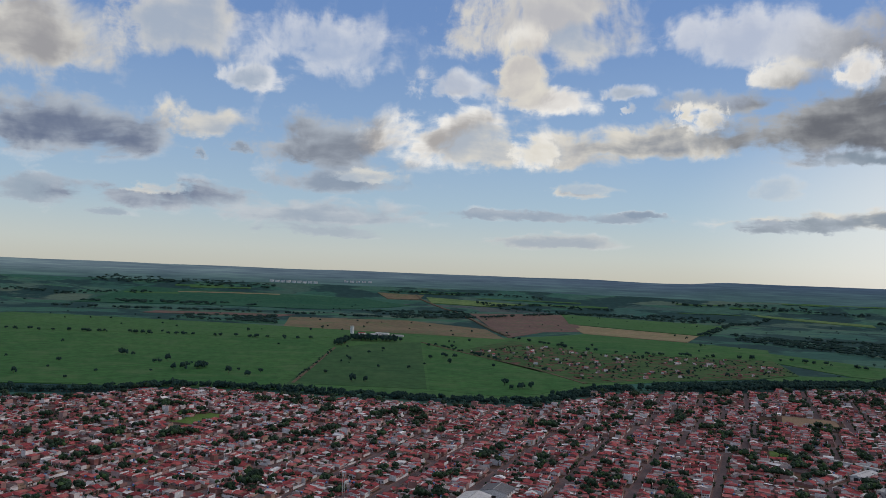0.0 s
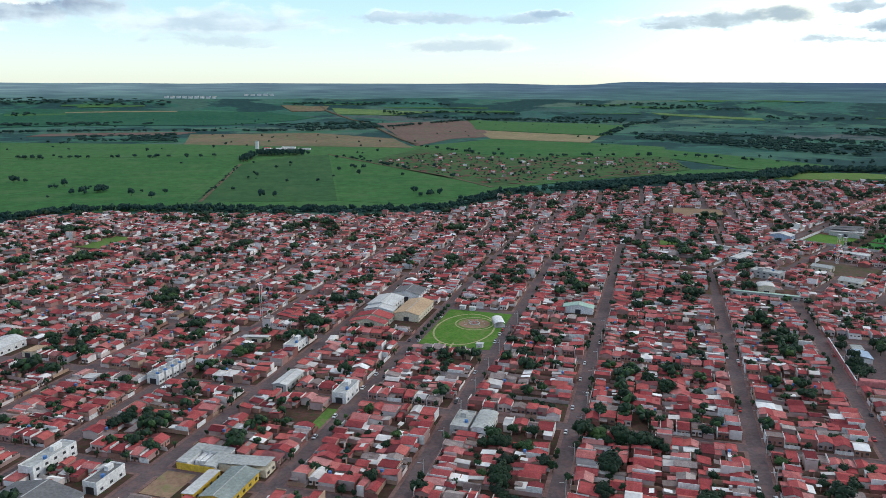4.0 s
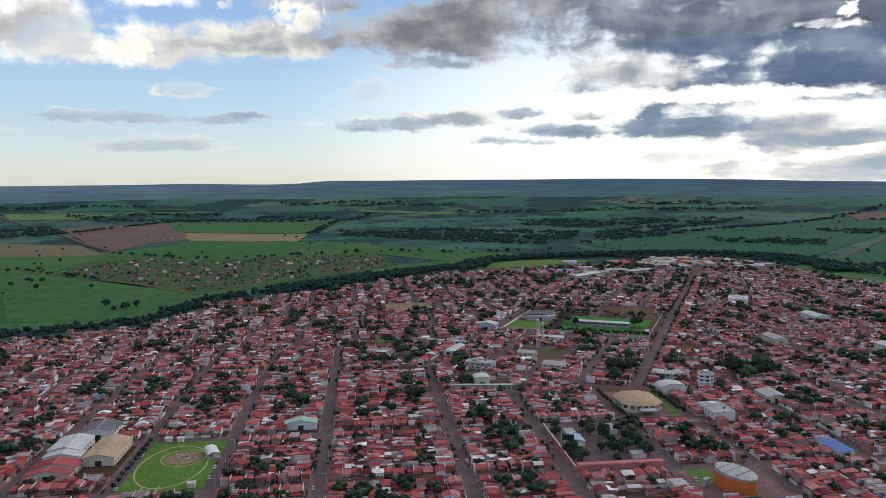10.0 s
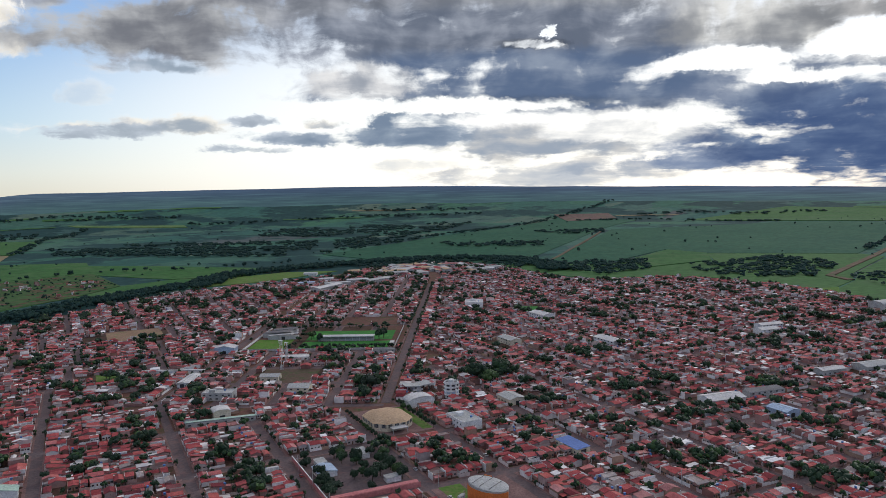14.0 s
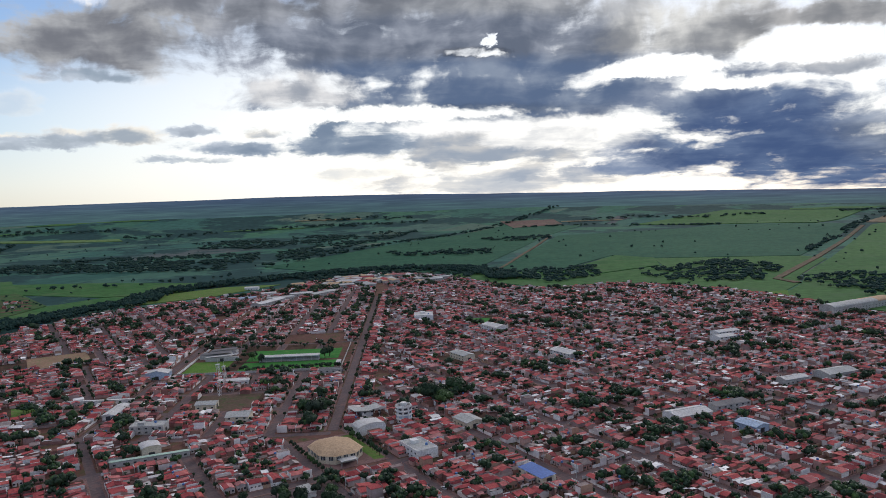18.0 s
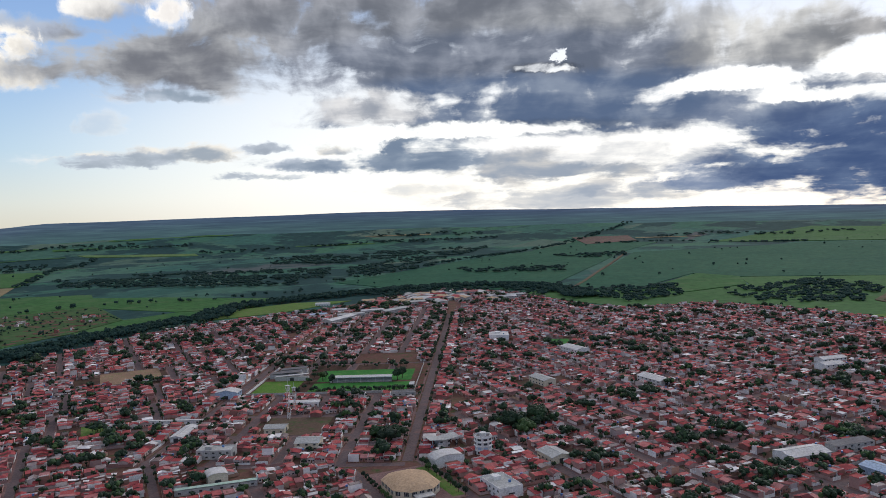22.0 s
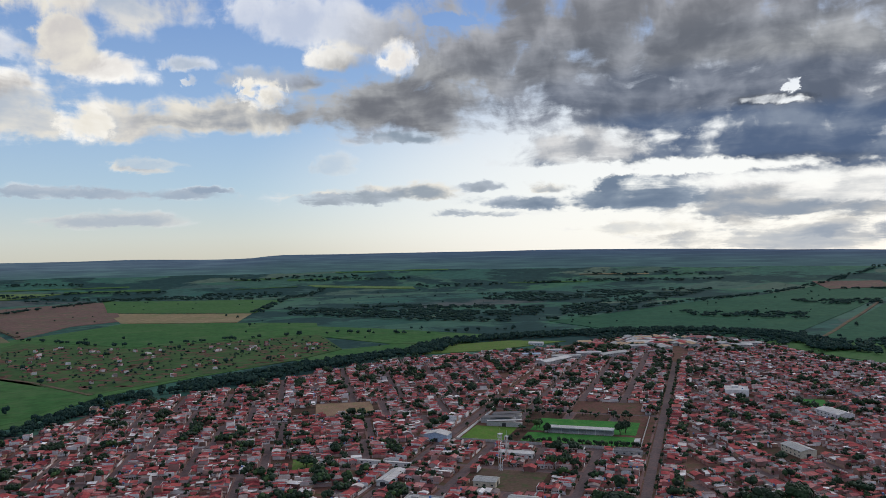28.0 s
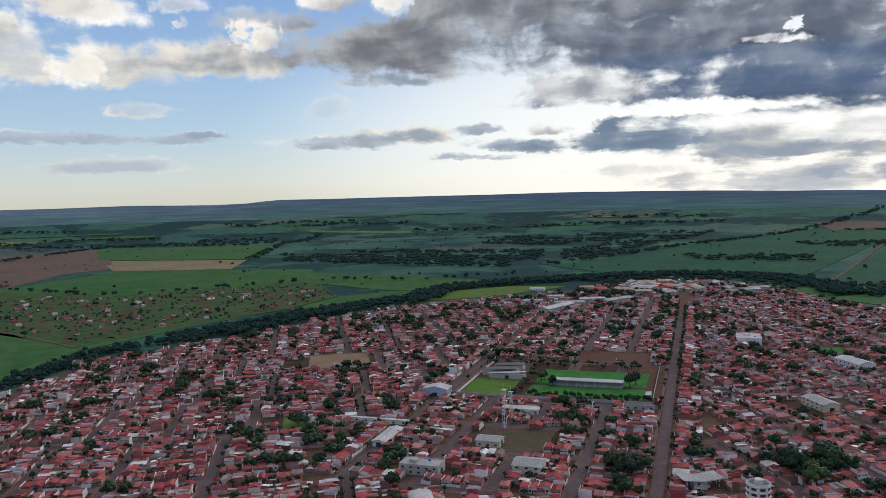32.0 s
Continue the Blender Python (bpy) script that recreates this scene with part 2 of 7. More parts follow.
cloud(28.0, 11.35, 7.8, 2.94, (0.165, 0.17, 0.185), (0.46, 0.46, 0.45))
cloud(28.1, 14.49, 1.4, 1.16, (0.80, 0.75, 0.68), BRIGHT)
cloud(17.3, 11.96, 0.7, 0.69, CREAM, BRIGHT)
cloud(50.5, 10.43, 15.6, 2.23, (0.115, 0.135, 0.175), (0.34, 0.36, 0.40))
cloud(72.1, 10.58, 6.7, 2.76, (0.24, 0.245, 0.25), (0.72, 0.70, 0.64))
cloud(79.4, 10.78, 6.2, 1.34, (0.20, 0.205, 0.21), (0.52, 0.50, 0.47))
cloud(73.6, 7.39, 3.1, 1.04, (0.26, 0.29, 0.33), (0.60, 0.60, 0.58), 0.9)
cloud(79.1, 7.37, 4.9, 0.58, (0.30, 0.32, 0.35), (0.66, 0.64, 0.60), 0.9)
cloud(60.9, 6.83, 14.7, 2.32, (0.10, 0.13, 0.19), (0.30, 0.33, 0.38))
cloud(52.7, 7.51, 14.7, 2.05, (0.095, 0.135, 0.215), (0.26, 0.30, 0.36))
cloud(42.2, 7.78, 4.0, 1.16, (0.30, 0.32, 0.35), (0.74, 0.72, 0.68))
cloud(27.6, 8.82, 2.7, 0.64, (0.20, 0.22, 0.26), (0.44, 0.45, 0.47))
cloud(28.6, 8.51, 2.7, 0.52, (0.24, 0.29, 0.34), PALE, 0.9)
cloud(24.5, 4.11, 4.0, 0.46, (0.30, 0.34, 0.38), PALE, 0.9)
cloud(30.4, 4.60, 2.2, 0.69, (0.28, 0.32, 0.36), CREAM, 0.9)
cloud(34.9, 4.97, 2.2, 0.41, (0.28, 0.32, 0.37), PALE, 0.9)
cloud(39.3, 4.96, 2.0, 0.46, (0.34, 0.37, 0.40), CREAM, 0.85)
cloud(37.6, 3.80, 4.5, 0.52, (0.24, 0.29, 0.35), PALE)
cloud(33.6, 2.90, 3.8, 0.35, (0.32, 0.36, 0.40), PALE, 0.9)
cloud(53.7, 4.10, 5.8, 1.16, (0.42, 0.44, 0.46), WHITE, 0.9)
cloud(56.5, 3.00, 8.5, 1.27, (0.30, 0.34, 0.39), (0.62, 0.59, 0.53))
cloud(56.5, 0.90, 9.8, 0.93, (0.34, 0.38, 0.44), (0.70, 0.66, 0.58))
cloud(45.3, 1.63, 4.0, 0.58, (0.52, 0.53, 0.52), CREAM, 0.6)
cloud(45.0, 4.10, 5.6, 1.27, (0.155, 0.205, 0.275), (0.30, 0.35, 0.41))
cloud(43.7, 4.97, 1.8, 1.16, (0.17, 0.22, 0.29), (0.32, 0.37, 0.42))
cloud(60.8, 4.08, 4.9, 1.04, (0.46, 0.47, 0.48), BRIGHT, 0.7)
cloud(66.0, 3.25, 3.3, 0.75, (0.44, 0.46, 0.48), BRIGHT, 0.7)
cloud(55.7, 0.57, 6.7, 0.98, (0.34, 0.38, 0.43), (0.70, 0.67, 0.60), 0.8)
cloud(64.8, 1.29, 7.6, 0.64, (0.26, 0.31, 0.38), (0.60, 0.58, 0.54), 0.9)
cloud(69.5, 2.04, 6.7, 1.16, (0.19, 0.24, 0.34), (0.42, 0.45, 0.50))
cloud(72.8, 5.83, 6.7, 1.51, (0.13, 0.17, 0.25), (0.34, 0.37, 0.42))
cloud(76.0, 3.70, 8.9, 2.67, (0.08, 0.115, 0.20), (0.20, 0.25, 0.33))
cloud(79.4, 2.73, 10.2, 3.30, (0.055, 0.090, 0.185), (0.13, 0.18, 0.28))
cloud(96.0, 6.0, 14.0, 6.00, DARK, (0.40, 0.43, 0.47))
gap(56.0, 10.97, 0.6, 0.36, 1.3)
gap(47.0, 6.00, 13.4, 0.53, 0.8)
gap(32.2, 16.86, 1.8, 0.41, 0.9)
gap(77.7, 8.88, 4.5, 0.97, 1.8)
gap(68.0, 8.24, 3.6, 0.69, 1.3)
gap(72.5, 6.81, 2.8, 0.49, 0.9)
gap(54.6, 10.18, 2.4, 0.36, 0.6)
body = wmath("MULTIPLY_ADD", rough_edge, 2.9, wmath("MINIMUM", wmath("MULTIPLY", last.outputs["Thick"], 1.15), 0.8))
body = wmath("MULTIPLY_ADD", fine_edge, 0.55, wmath("MULTIPLY_ADD", streaky, 1.1, body))
cover = wmath("MULTIPLY", wsmooth(body, -0.22, 0.56), last.outputs["Dense"])
heart = wmath("MULTIPLY_ADD", facing, -2.6, wmath("MULTIPLY_ADD", fine_edge, -0.5, body))
lit = wsmooth(heart, 1.15, -0.15)
out = wmix(cover, out, wmix(lit, last.outputs["Shade"], last.outputs["Rim"]))
wl.new(out, wn["Background"].inputs["Color"])
wn["Background"].inputs["Strength"].default_value = 1.0


sun = new("sun", bpy.data.lights.new("sun", "SUN"))
sun.data.energy, sun.data.angle, sun.data.color = 1.15, radians(18), (1.0, 0.92, 0.82)
sun.matrix_world = look((0, 0, 0), (-math.sin(radians(SUN_AZ)) * math.cos(radians(SUN_EL)),
                                    -math.cos(radians(SUN_AZ)) * math.cos(radians(SUN_EL)), -math.sin(radians(SUN_EL))))
tagged(sun, "sun behind clouds", "sun", kind="structure")

# ---------------------------------------------------------------- plan frames
GRID = radians(22.5)     # the town's streets run 22.5 degrees east of +y
WEDGE = radians(49.9)    # the stadium quarter between the two avenues


def uv(u, v):
    return u * math.sin(GRID) + v * math.cos(GRID), u * math.cos(GRID) - v * math.sin(GRID)


def to_uv(x, y):
    return x * math.sin(GRID) + y * math.cos(GRID), x * math.cos(GRID) - y * math.sin(GRID)


def ab(a, b):
    return a * math.sin(WEDGE) + b * math.cos(WEDGE), a * math.cos(WEDGE) - b * math.sin(WEDGE)


def to_ab(x, y):
    return x * math.sin(WEDGE) + y * math.cos(WEDGE), x * math.cos(WEDGE) - y * math.sin(WEDGE)


def at_uv(u, v, z=0.0, turn=0.0):
    """Pose whose +y runs along u and +x along v."""
    x, y = uv(u, v)
    return pose(x, y, z, 0, 0, -22.5 + turn)


def at_ab(a, b, z=0.0, turn=0.0):
    x, y = ab(a, b)
    return pose(x, y, z, 0, 0, -49.9 + turn)


TOWN = [(-700, 860), (-423, 962), (-377, 1018), (-311, 1036), (-160, 1008), (63, 986), (141, 1006), (190, 1062), (248, 1140),
        (345, 1166), (447, 1190), (572, 1250), (691, 1280), (765, 1276), (977, 1240), (1137, 1272), (1326, 1245), (1330, 1063),
        (1255, 900), (1225, 760), (1325, 684), (1355, 594), (1322, 485), (1285, 391), (1212, 312), (1185, 254), (1120, 60),
        (800, -60), (420, -60), (100, 60), (-150, 130), (-450, 260), (-700, 480)]


def inside(x, y, poly):
    hit = False
    for (x0, y0), (x1, y1) in zip(poly, poly[1:] + poly[:1]):
        if (y0 > y) != (y1 > y) and x < x0 + (y - y0) * (x1 - x0) / (y1 - y0):
            hit = not hit
    return hit


def in_wedge(x, y, grow=0.0):
    a, b = to_ab(x, y)
    return a > 690 - grow and -281 - grow < b < -92 + grow


CENTRE = (70.0, 100.0)
FLAT, EDGE = 3500.0, 4840.0


def ground_z(x, y):
    """Flat under the town; far off the land rises to a low plateau."""
    r = math.hypot(x - CENTRE[0], y - CENTRE[1])
    z = 0.0
    if r > 1500:
        z += min(1.0, (r - 1500) / 900) * 9.0 * (noise.noise((x / 700, y / 700, 3.1)) + 0.1)
    if r > FLAT:
        t = min(1.0, (r - FLAT) / (EDGE - FLAT))
        az = math.degrees(math.atan2(x - CENTRE[0], y - CENTRE[1]))
        end = 0.12 - 0.16 * max(0.0, min(1.0, (az - 17.5) / 2.0)) + 0.022 * max(0.0, az - 42) + 0.05 * noise.noise((az / 7.0, 0.3, 0.7))
        dep = radians(2.863 + (end - 2.863) * t)
        z = z * (1 - t) + 175.0 - r * math.tan(dep)
    return z


# ---------------------------------------------------------------- materials
def mat(name, build, rough=0.85):
    m = bpy.data.materials.new(name)
    m.use_nodes = True
    n, l = m.node_tree.nodes, m.node_tree.links
    bsdf = n["Principled BSDF"]
    bsdf.inputs["Roughness"].default_value = rough
    bsdf.inputs["Specular IOR Level"].default_value = 0.25 if rough < 0.8 else 0.04
    build(n, l, bsdf)
    return m


def tex_noise(n, l, scale, detail=4.0, rough=0.55, coord="Object"):
    co = n.new("ShaderNodeTexCoord")
    t = n.new("ShaderNodeTexNoise")
    t.inputs["Scale"].default_value, t.inputs["Detail"].default_value, t.inputs["Roughness"].default_value = scale, detail, rough
    l.new(co.outputs[coord], t.inputs["Vector"])
    return t


def ramp(n, l, source, stops):
    r = n.new("ShaderNodeValToRGB")
    e = r.color_ramp.elements
    while len(e) < len(stops):
        e.new(0.5)
    for i, (p, c) in enumerate(stops):
        e[i].position, e[i].color = p, (*c, 1.0)
    l.new(source, r.inputs["Fac"])
    return r


def mix(n, l, kind, fac, a, b):
    m = n.new("ShaderNodeMix")
    m.data_type, m.blend_type = "RGBA", kind
    if isinstance(fac, float):
        m.inputs["Factor"].default_value = fac
    else:
        l.new(fac, m.inputs["Factor"])
    for socket, value in ((m.inputs["A"], a), (m.inputs["B"], b)):
        if isinstance(value, tuple):
            socket.default_value = (*value, 1.0)
        else:
            l.new(value, socket)
    return m.outputs["Result"]


def bump(n, l, bsdf, height, strength, distance):
    b = n.new("ShaderNodeBump")
    b.inputs["Strength"].default_value, b.inputs["Distance"].default_value = strength, distance
    l.new(height, b.inputs["Height"])
    l.new(b.outputs["Normal"], bsdf.inputs["Normal"])


def surface(name, c0, c1, big=0.05, small=0.8, rough=0.85, dirt=None, relief=0.0):
    """A surface with a slow and a fine variation between two colours."""
    def build(n, l, bsdf):
        slow, fine = tex_noise(n, l, big, 5.0), tex_noise(n, l, small, 4.0, 0.65)
        r = ramp(n, l, slow.outputs["Fac"], [(0.3, c0), (0.7, c1)])
        g = ramp(n, l, fine.outputs["Fac"], [(0.25, (0.62, 0.62, 0.62)), (0.75, (1.25, 1.25, 1.25))])
        out = mix(n, l, "MULTIPLY", 1.0, r.outputs["Color"], g.outputs["Color"])
        if dirt:
            d = tex_noise(n, l, big * 3.7, 6.0, 0.7)
            f = ramp(n, l, d.outputs["Fac"], [(0.5, (0, 0, 0)), (0.68, (1, 1, 1))])
            out = mix(n, l, "MIX", f.outputs["Color"], out, dirt)
        l.new(out, bsdf.inputs["Base Color"])
        if relief:
            bump(n, l, bsdf, fine.outputs["Fac"], 0.6, relief)
    return mat(name, build, rough)


def varied(name, stops, single, small=2.0, rough=0.8, stain=0.62, relief=0.05):
    """Each piece takes its own colour from the stops, with stains. single: pieces are objects of their own."""
    def build(n, l, bsdf):
        if single:
            rnd = n.new("ShaderNodeObjectInfo").outputs["Random"]
        else:
            rnd = n.new("ShaderNodeNewGeometry").outputs["Random Per Island"]
        r = ramp(n, l, rnd, stops)
        r.color_ramp.interpolation = "LINEAR"
        fine, slow = tex_noise(n, l, small, 5.0, 0.7), tex_noise(n, l, small * 0.16, 3.0)
        g = ramp(n, l, fine.outputs["Fac"], [(0.2, (1 - stain, 1 - stain, 1 - stain)), (0.8, (1.15, 1.15, 1.15))])
        s = ramp(n, l, slow.outputs["Fac"], [(0.3, (0.75, 0.72, 0.72)), (0.65, (1.1, 1.1, 1.1))])
        out = mix(n, l, "MULTIPLY", 1.0, r.outputs["Color"], g.outputs["Color"])
        out = mix(n, l, "MULTIPLY", 1.0, out, s.outputs["Color"])
        l.new(out, bsdf.inputs["Base Color"])
        if relief:
            bump(n, l, bsdf, fine.outputs["Fac"], 0.5, relief)
    return mat(name, build, rough)


CLAY = [(0.0, (0.16, 0.032, 0.038)), (0.15, (0.37, 0.078, 0.080)), (0.31, (0.48, 0.115, 0.108)), (0.44, (0.34, 0.066, 0.070)), (0.54, (0.55, 0.20, 0.185)),
        (0.61, (0.51, 0.140, 0.120)), (0.73, (0.41, 0.090, 0.092)), (0.83, (0.13, 0.030, 0.038)), (0.93, (0.57, 0.27, 0.25)), (1.0, (0.42, 0.084, 0.086))]
CEMENT = [(0.0, (0.20, 0.150, 0.140)), (0.3, (0.36, 0.29, 0.27)), (0.55, (0.14, 0.100, 0.096)), (0.8, (0.50, 0.43, 0.40)), (1.0, (0.28, 0.21, 0.20))]
PAINT = [(0.0, (0.46, 0.29, 0.255)), (0.16, (0.24, 0.105, 0.090)), (0.30, (0.84, 0.78, 0.74)), (0.44, (0.26, 0.115, 0.095)), (0.56, (0.40, 0.28, 0.20)),
         (0.68, (0.17, 0.080, 0.072)), (0.80, (0.78, 0.73, 0.70)), (0.90, (0.30, 0.160, 0.135)), (1.0, (0.42, 0.25, 0.22))]
SHEET = [(0.0, (0.72, 0.68, 0.65)), (0.35, (0.46, 0.42, 0.40)), (0.7, (0.84, 0.81, 0.78)), (1.0, (0.34, 0.31, 0.30))]
LEAF = [(0.0, (0.011, 0.027, 0.013)), (0.35, (0.017, 0.042, 0.017)), (0.6, (0.014, 0.034, 0.016)), (0.85, (0.028, 0.066, 0.020)), (1.0, (0.060, 0.112, 0.030))]
M = {}
for tag, single in (("", False), ("_single", True)):
    M["clay" + tag] = varied("clay_tiles" + tag, CLAY, single)
    M["cement" + tag] = varied("fibre_cement" + tag, CEMENT, single)
    M["paint" + tag] = varied("wall_paint" + tag, PAINT, single, 0.7, 0.85, 0.25, 0.0)
    M["sheet" + tag] = varied("painted_sheet" + tag, SHEET, single, 0.5, 0.8, 0.25, 0.0)
    M["leaf" + tag] = varied("leaves" + tag, LEAF, single, 0.9, 0.7, 0.45, 0.0)
M["wood_leaf"] = varied("forest_leaves", [(0.0, (0.020, 0.044, 0.040)), (0.4, (0.030, 0.060, 0.048)), (0.7, (0.024, 0.052, 0.048)), (1.0, (0.044, 0.080, 0.052))], False, 0.5, 0.85, 0.4, 0.0)
M["tank_blue"] = surface("blue_plastic", (0.06, 0.14, 0.34), (0.09, 0.2, 0.42), 0.8, 3.0, 0.5)
M["dark"] = surface("dark_opening", (0.03, 0.03, 0.035), (0.05, 0.05, 0.055), 0.6, 3.0, 0.3)
M["wood"] = surface("brown_wood", (0.10, 0.05, 0.03), (0.16, 0.08, 0.045), 0.8, 5.0, 0.6)
M["bark"] = surface("bark", (0.07, 0.05, 0.035), (0.12, 0.09, 0.065), 0.8, 4.0, 0.9)
M["asphalt"] = surface("asphalt", (0.098, 0.076, 0.078), (0.132, 0.100, 0.100), 0.03, 0.5, 0.9, (0.165, 0.100, 0.092))
M["avenue"] = surface("avenue_asphalt", (0.10, 0.085, 0.08), (0.15, 0.115, 0.10), 0.03, 0.5, 0.9, (0.20, 0.125, 0.10))
M["soil"] = surface("red_soil", (0.105, 0.052, 0.042), (0.15, 0.080, 0.064), 0.02, 0.3, 0.95, (0.045, 0.072, 0.024), 0.05)
M["yard"] = surface("yard_ground", (0.044, 0.024, 0.020), (0.105, 0.058, 0.046), 0.06, 0.45, 0.95, (0.032, 0.056, 0.020), 0.05)
M["vacant"] = surface("weedy_earth", (0.085, 0.060, 0.044), (0.125, 0.085, 0.064), 0.02, 0.3, 0.95, (0.042, 0.085, 0.024), 0.05)
M["pavement"] = surface("pavement_concrete", (0.135, 0.082, 0.076), (0.205, 0.128, 0.118), 0.08, 0.6, 0.9)
M["concrete"] = surface("concrete", (0.33, 0.32, 0.30), (0.46, 0.44, 0.42), 0.1, 0.9, 0.85)
M["white"] = surface("white_paint", (0.56, 0.54, 0.52), (0.74, 0.71, 0.69), 0.1, 0.9, 0.8)
M["cream"] = surface("cream_paint", (0.55, 0.47, 0.35), (0.64, 0.56, 0.44), 0.1, 0.9, 0.8)
M["yellow"] = surface("yellow_paint", (0.55, 0.36, 0.04), (0.62, 0.42, 0.06), 0.1, 0.9, 0.6)
M["orange"] = surface("orange_paint", (0.50, 0.13, 0.03), (0.60, 0.17, 0.045), 0.1, 0.9, 0.7)
M["pink"] = surface("pink_paint", (0.42, 0.14, 0.14), (0.50, 0.20, 0.19), 0.1, 0.9, 0.8)
M["tan_roof"] = surface("tan_roof", (0.38, 0.26, 0.165), (0.47, 0.33, 0.21), 0.05, 0.7, 0.8)
M["grey_roof"] = surface("grey_metal_roof", (0.30, 0.30, 0.285), (0.44, 0.43, 0.41), 0.05, 0.7, 0.8)
M["school_roof"] = surface("grey_green_sheet_roof", (0.19, 0.215, 0.20), (0.26, 0.28, 0.26), 0.05, 0.7, 0.8)
M["dark_roof"] = surface("dark_grey_roof", (0.12, 0.115, 0.12), (0.19, 0.18, 0.18), 0.05, 0.7, 0.8)
M["white_roof"] = surface("white_metal_roof", (0.42, 0.40, 0.385), (0.62, 0.60, 0.58), 0.05, 0.7, 0.8, (0.36, 0.33, 0.31))
M["green_roof"] = surface("pale_green_roof", (0.30, 0.40, 0.33), (0.40, 0.50, 0.42), 0.05, 0.7, 0.8)
M["blue_roof"] = surface("blue_roof", (0.05, 0.10, 0.30), (0.08, 0.15, 0.38), 0.05, 0.7, 0.4)
M["pale_blue"] = surface("pale_blue_roof", (0.30, 0.37, 0.47), (0.38, 0.45, 0.55), 0.05, 0.7, 0.8)
M["metal"] = surface("galvanised_steel", (0.45, 0.45, 0.45), (0.60, 0.60, 0.60), 0.3, 2.0, 0.4)
M["lawn"] = surface("park_lawn", (0.065, 0.145, 0.022), (0.095, 0.18, 0.034), 0.03, 0.5, 0.95, (0.14, 0.16, 0.055), 0.04)
M["pitch"] = surface("pitch_grass", (0.035, 0.14, 0.03), (0.055, 0.19, 0.045), 0.03, 0.5, 0.95, (0.09, 0.19, 0.05), 0.04)
M["weeds"] = surface("weeds", (0.075, 0.14, 0.03), (0.11, 0.18, 0.045), 0.05, 0.5, 0.95, (0.16, 0.12, 0.07), 0.05)
M["path"] = surface("sandy_path", (0.27, 0.25, 0.13), (0.36, 0.32, 0.18), 0.1, 0.8, 0.9)
M["dirt"] = surface("bare_dirt", (0.20, 0.125, 0.085), (0.29, 0.19, 0.13), 0.03, 0.4, 0.95, (0.14, 0.16, 0.06), 0.04)
M["redroad"] = surface("red_dirt_road", (0.100, 0.072, 0.050), (0.145, 0.098, 0.070), 0.01, 0.1, 0.95, (0.06, 0.10, 0.04))


def field_mat(name, c0, c1, patch=None, big=0.004, small=0.06):
    return surface(name, c0, c1, big, small, 0.95, patch, 0.3)


M["crop_dull"] = field_mat("dull_pasture", (0.034, 0.082, 0.032), (0.046, 0.098, 0.036), (0.058, 0.104, 0.042))
M["crop_dark"] = field_mat("dark_crop", (0.021, 0.078, 0.046), (0.031, 0.094, 0.052), (0.038, 0.096, 0.052))
M["crop_mid"] = field_mat("green_crop", (0.046, 0.112, 0.036), (0.062, 0.132, 0.042), (0.065, 0.115, 0.050))
M["crop_light"] = field_mat("light_crop", (0.036, 0.104, 0.032), (0.054, 0.124, 0.038), (0.074, 0.122, 0.050))
M["crop_yellow"] = field_mat("yellow_crop", (0.105, 0.165, 0.058), (0.135, 0.19, 0.068), (0.07, 0.13, 0.05))
M["fallow_brown"] = field_mat("fallow_brown", (0.135, 0.105, 0.064), (0.185, 0.140, 0.088), (0.095, 0.125, 0.055))
M["fallow_purple"] = field_mat("ploughed_purple_brown", (0.125, 0.080, 0.068), (0.165, 0.105, 0.086), (0.095, 0.105, 0.058))
M["stubble"] = field_mat("tan_stubble", (0.205, 0.160, 0.090), (0.26, 0.200, 0.118), (0.14, 0.155, 0.07))
M["scrub"] = field_mat("scrub", (0.036, 0.080, 0.028), (0.060, 0.108, 0.038), (0.085, 0.074, 0.046), 0.010, 0.05)


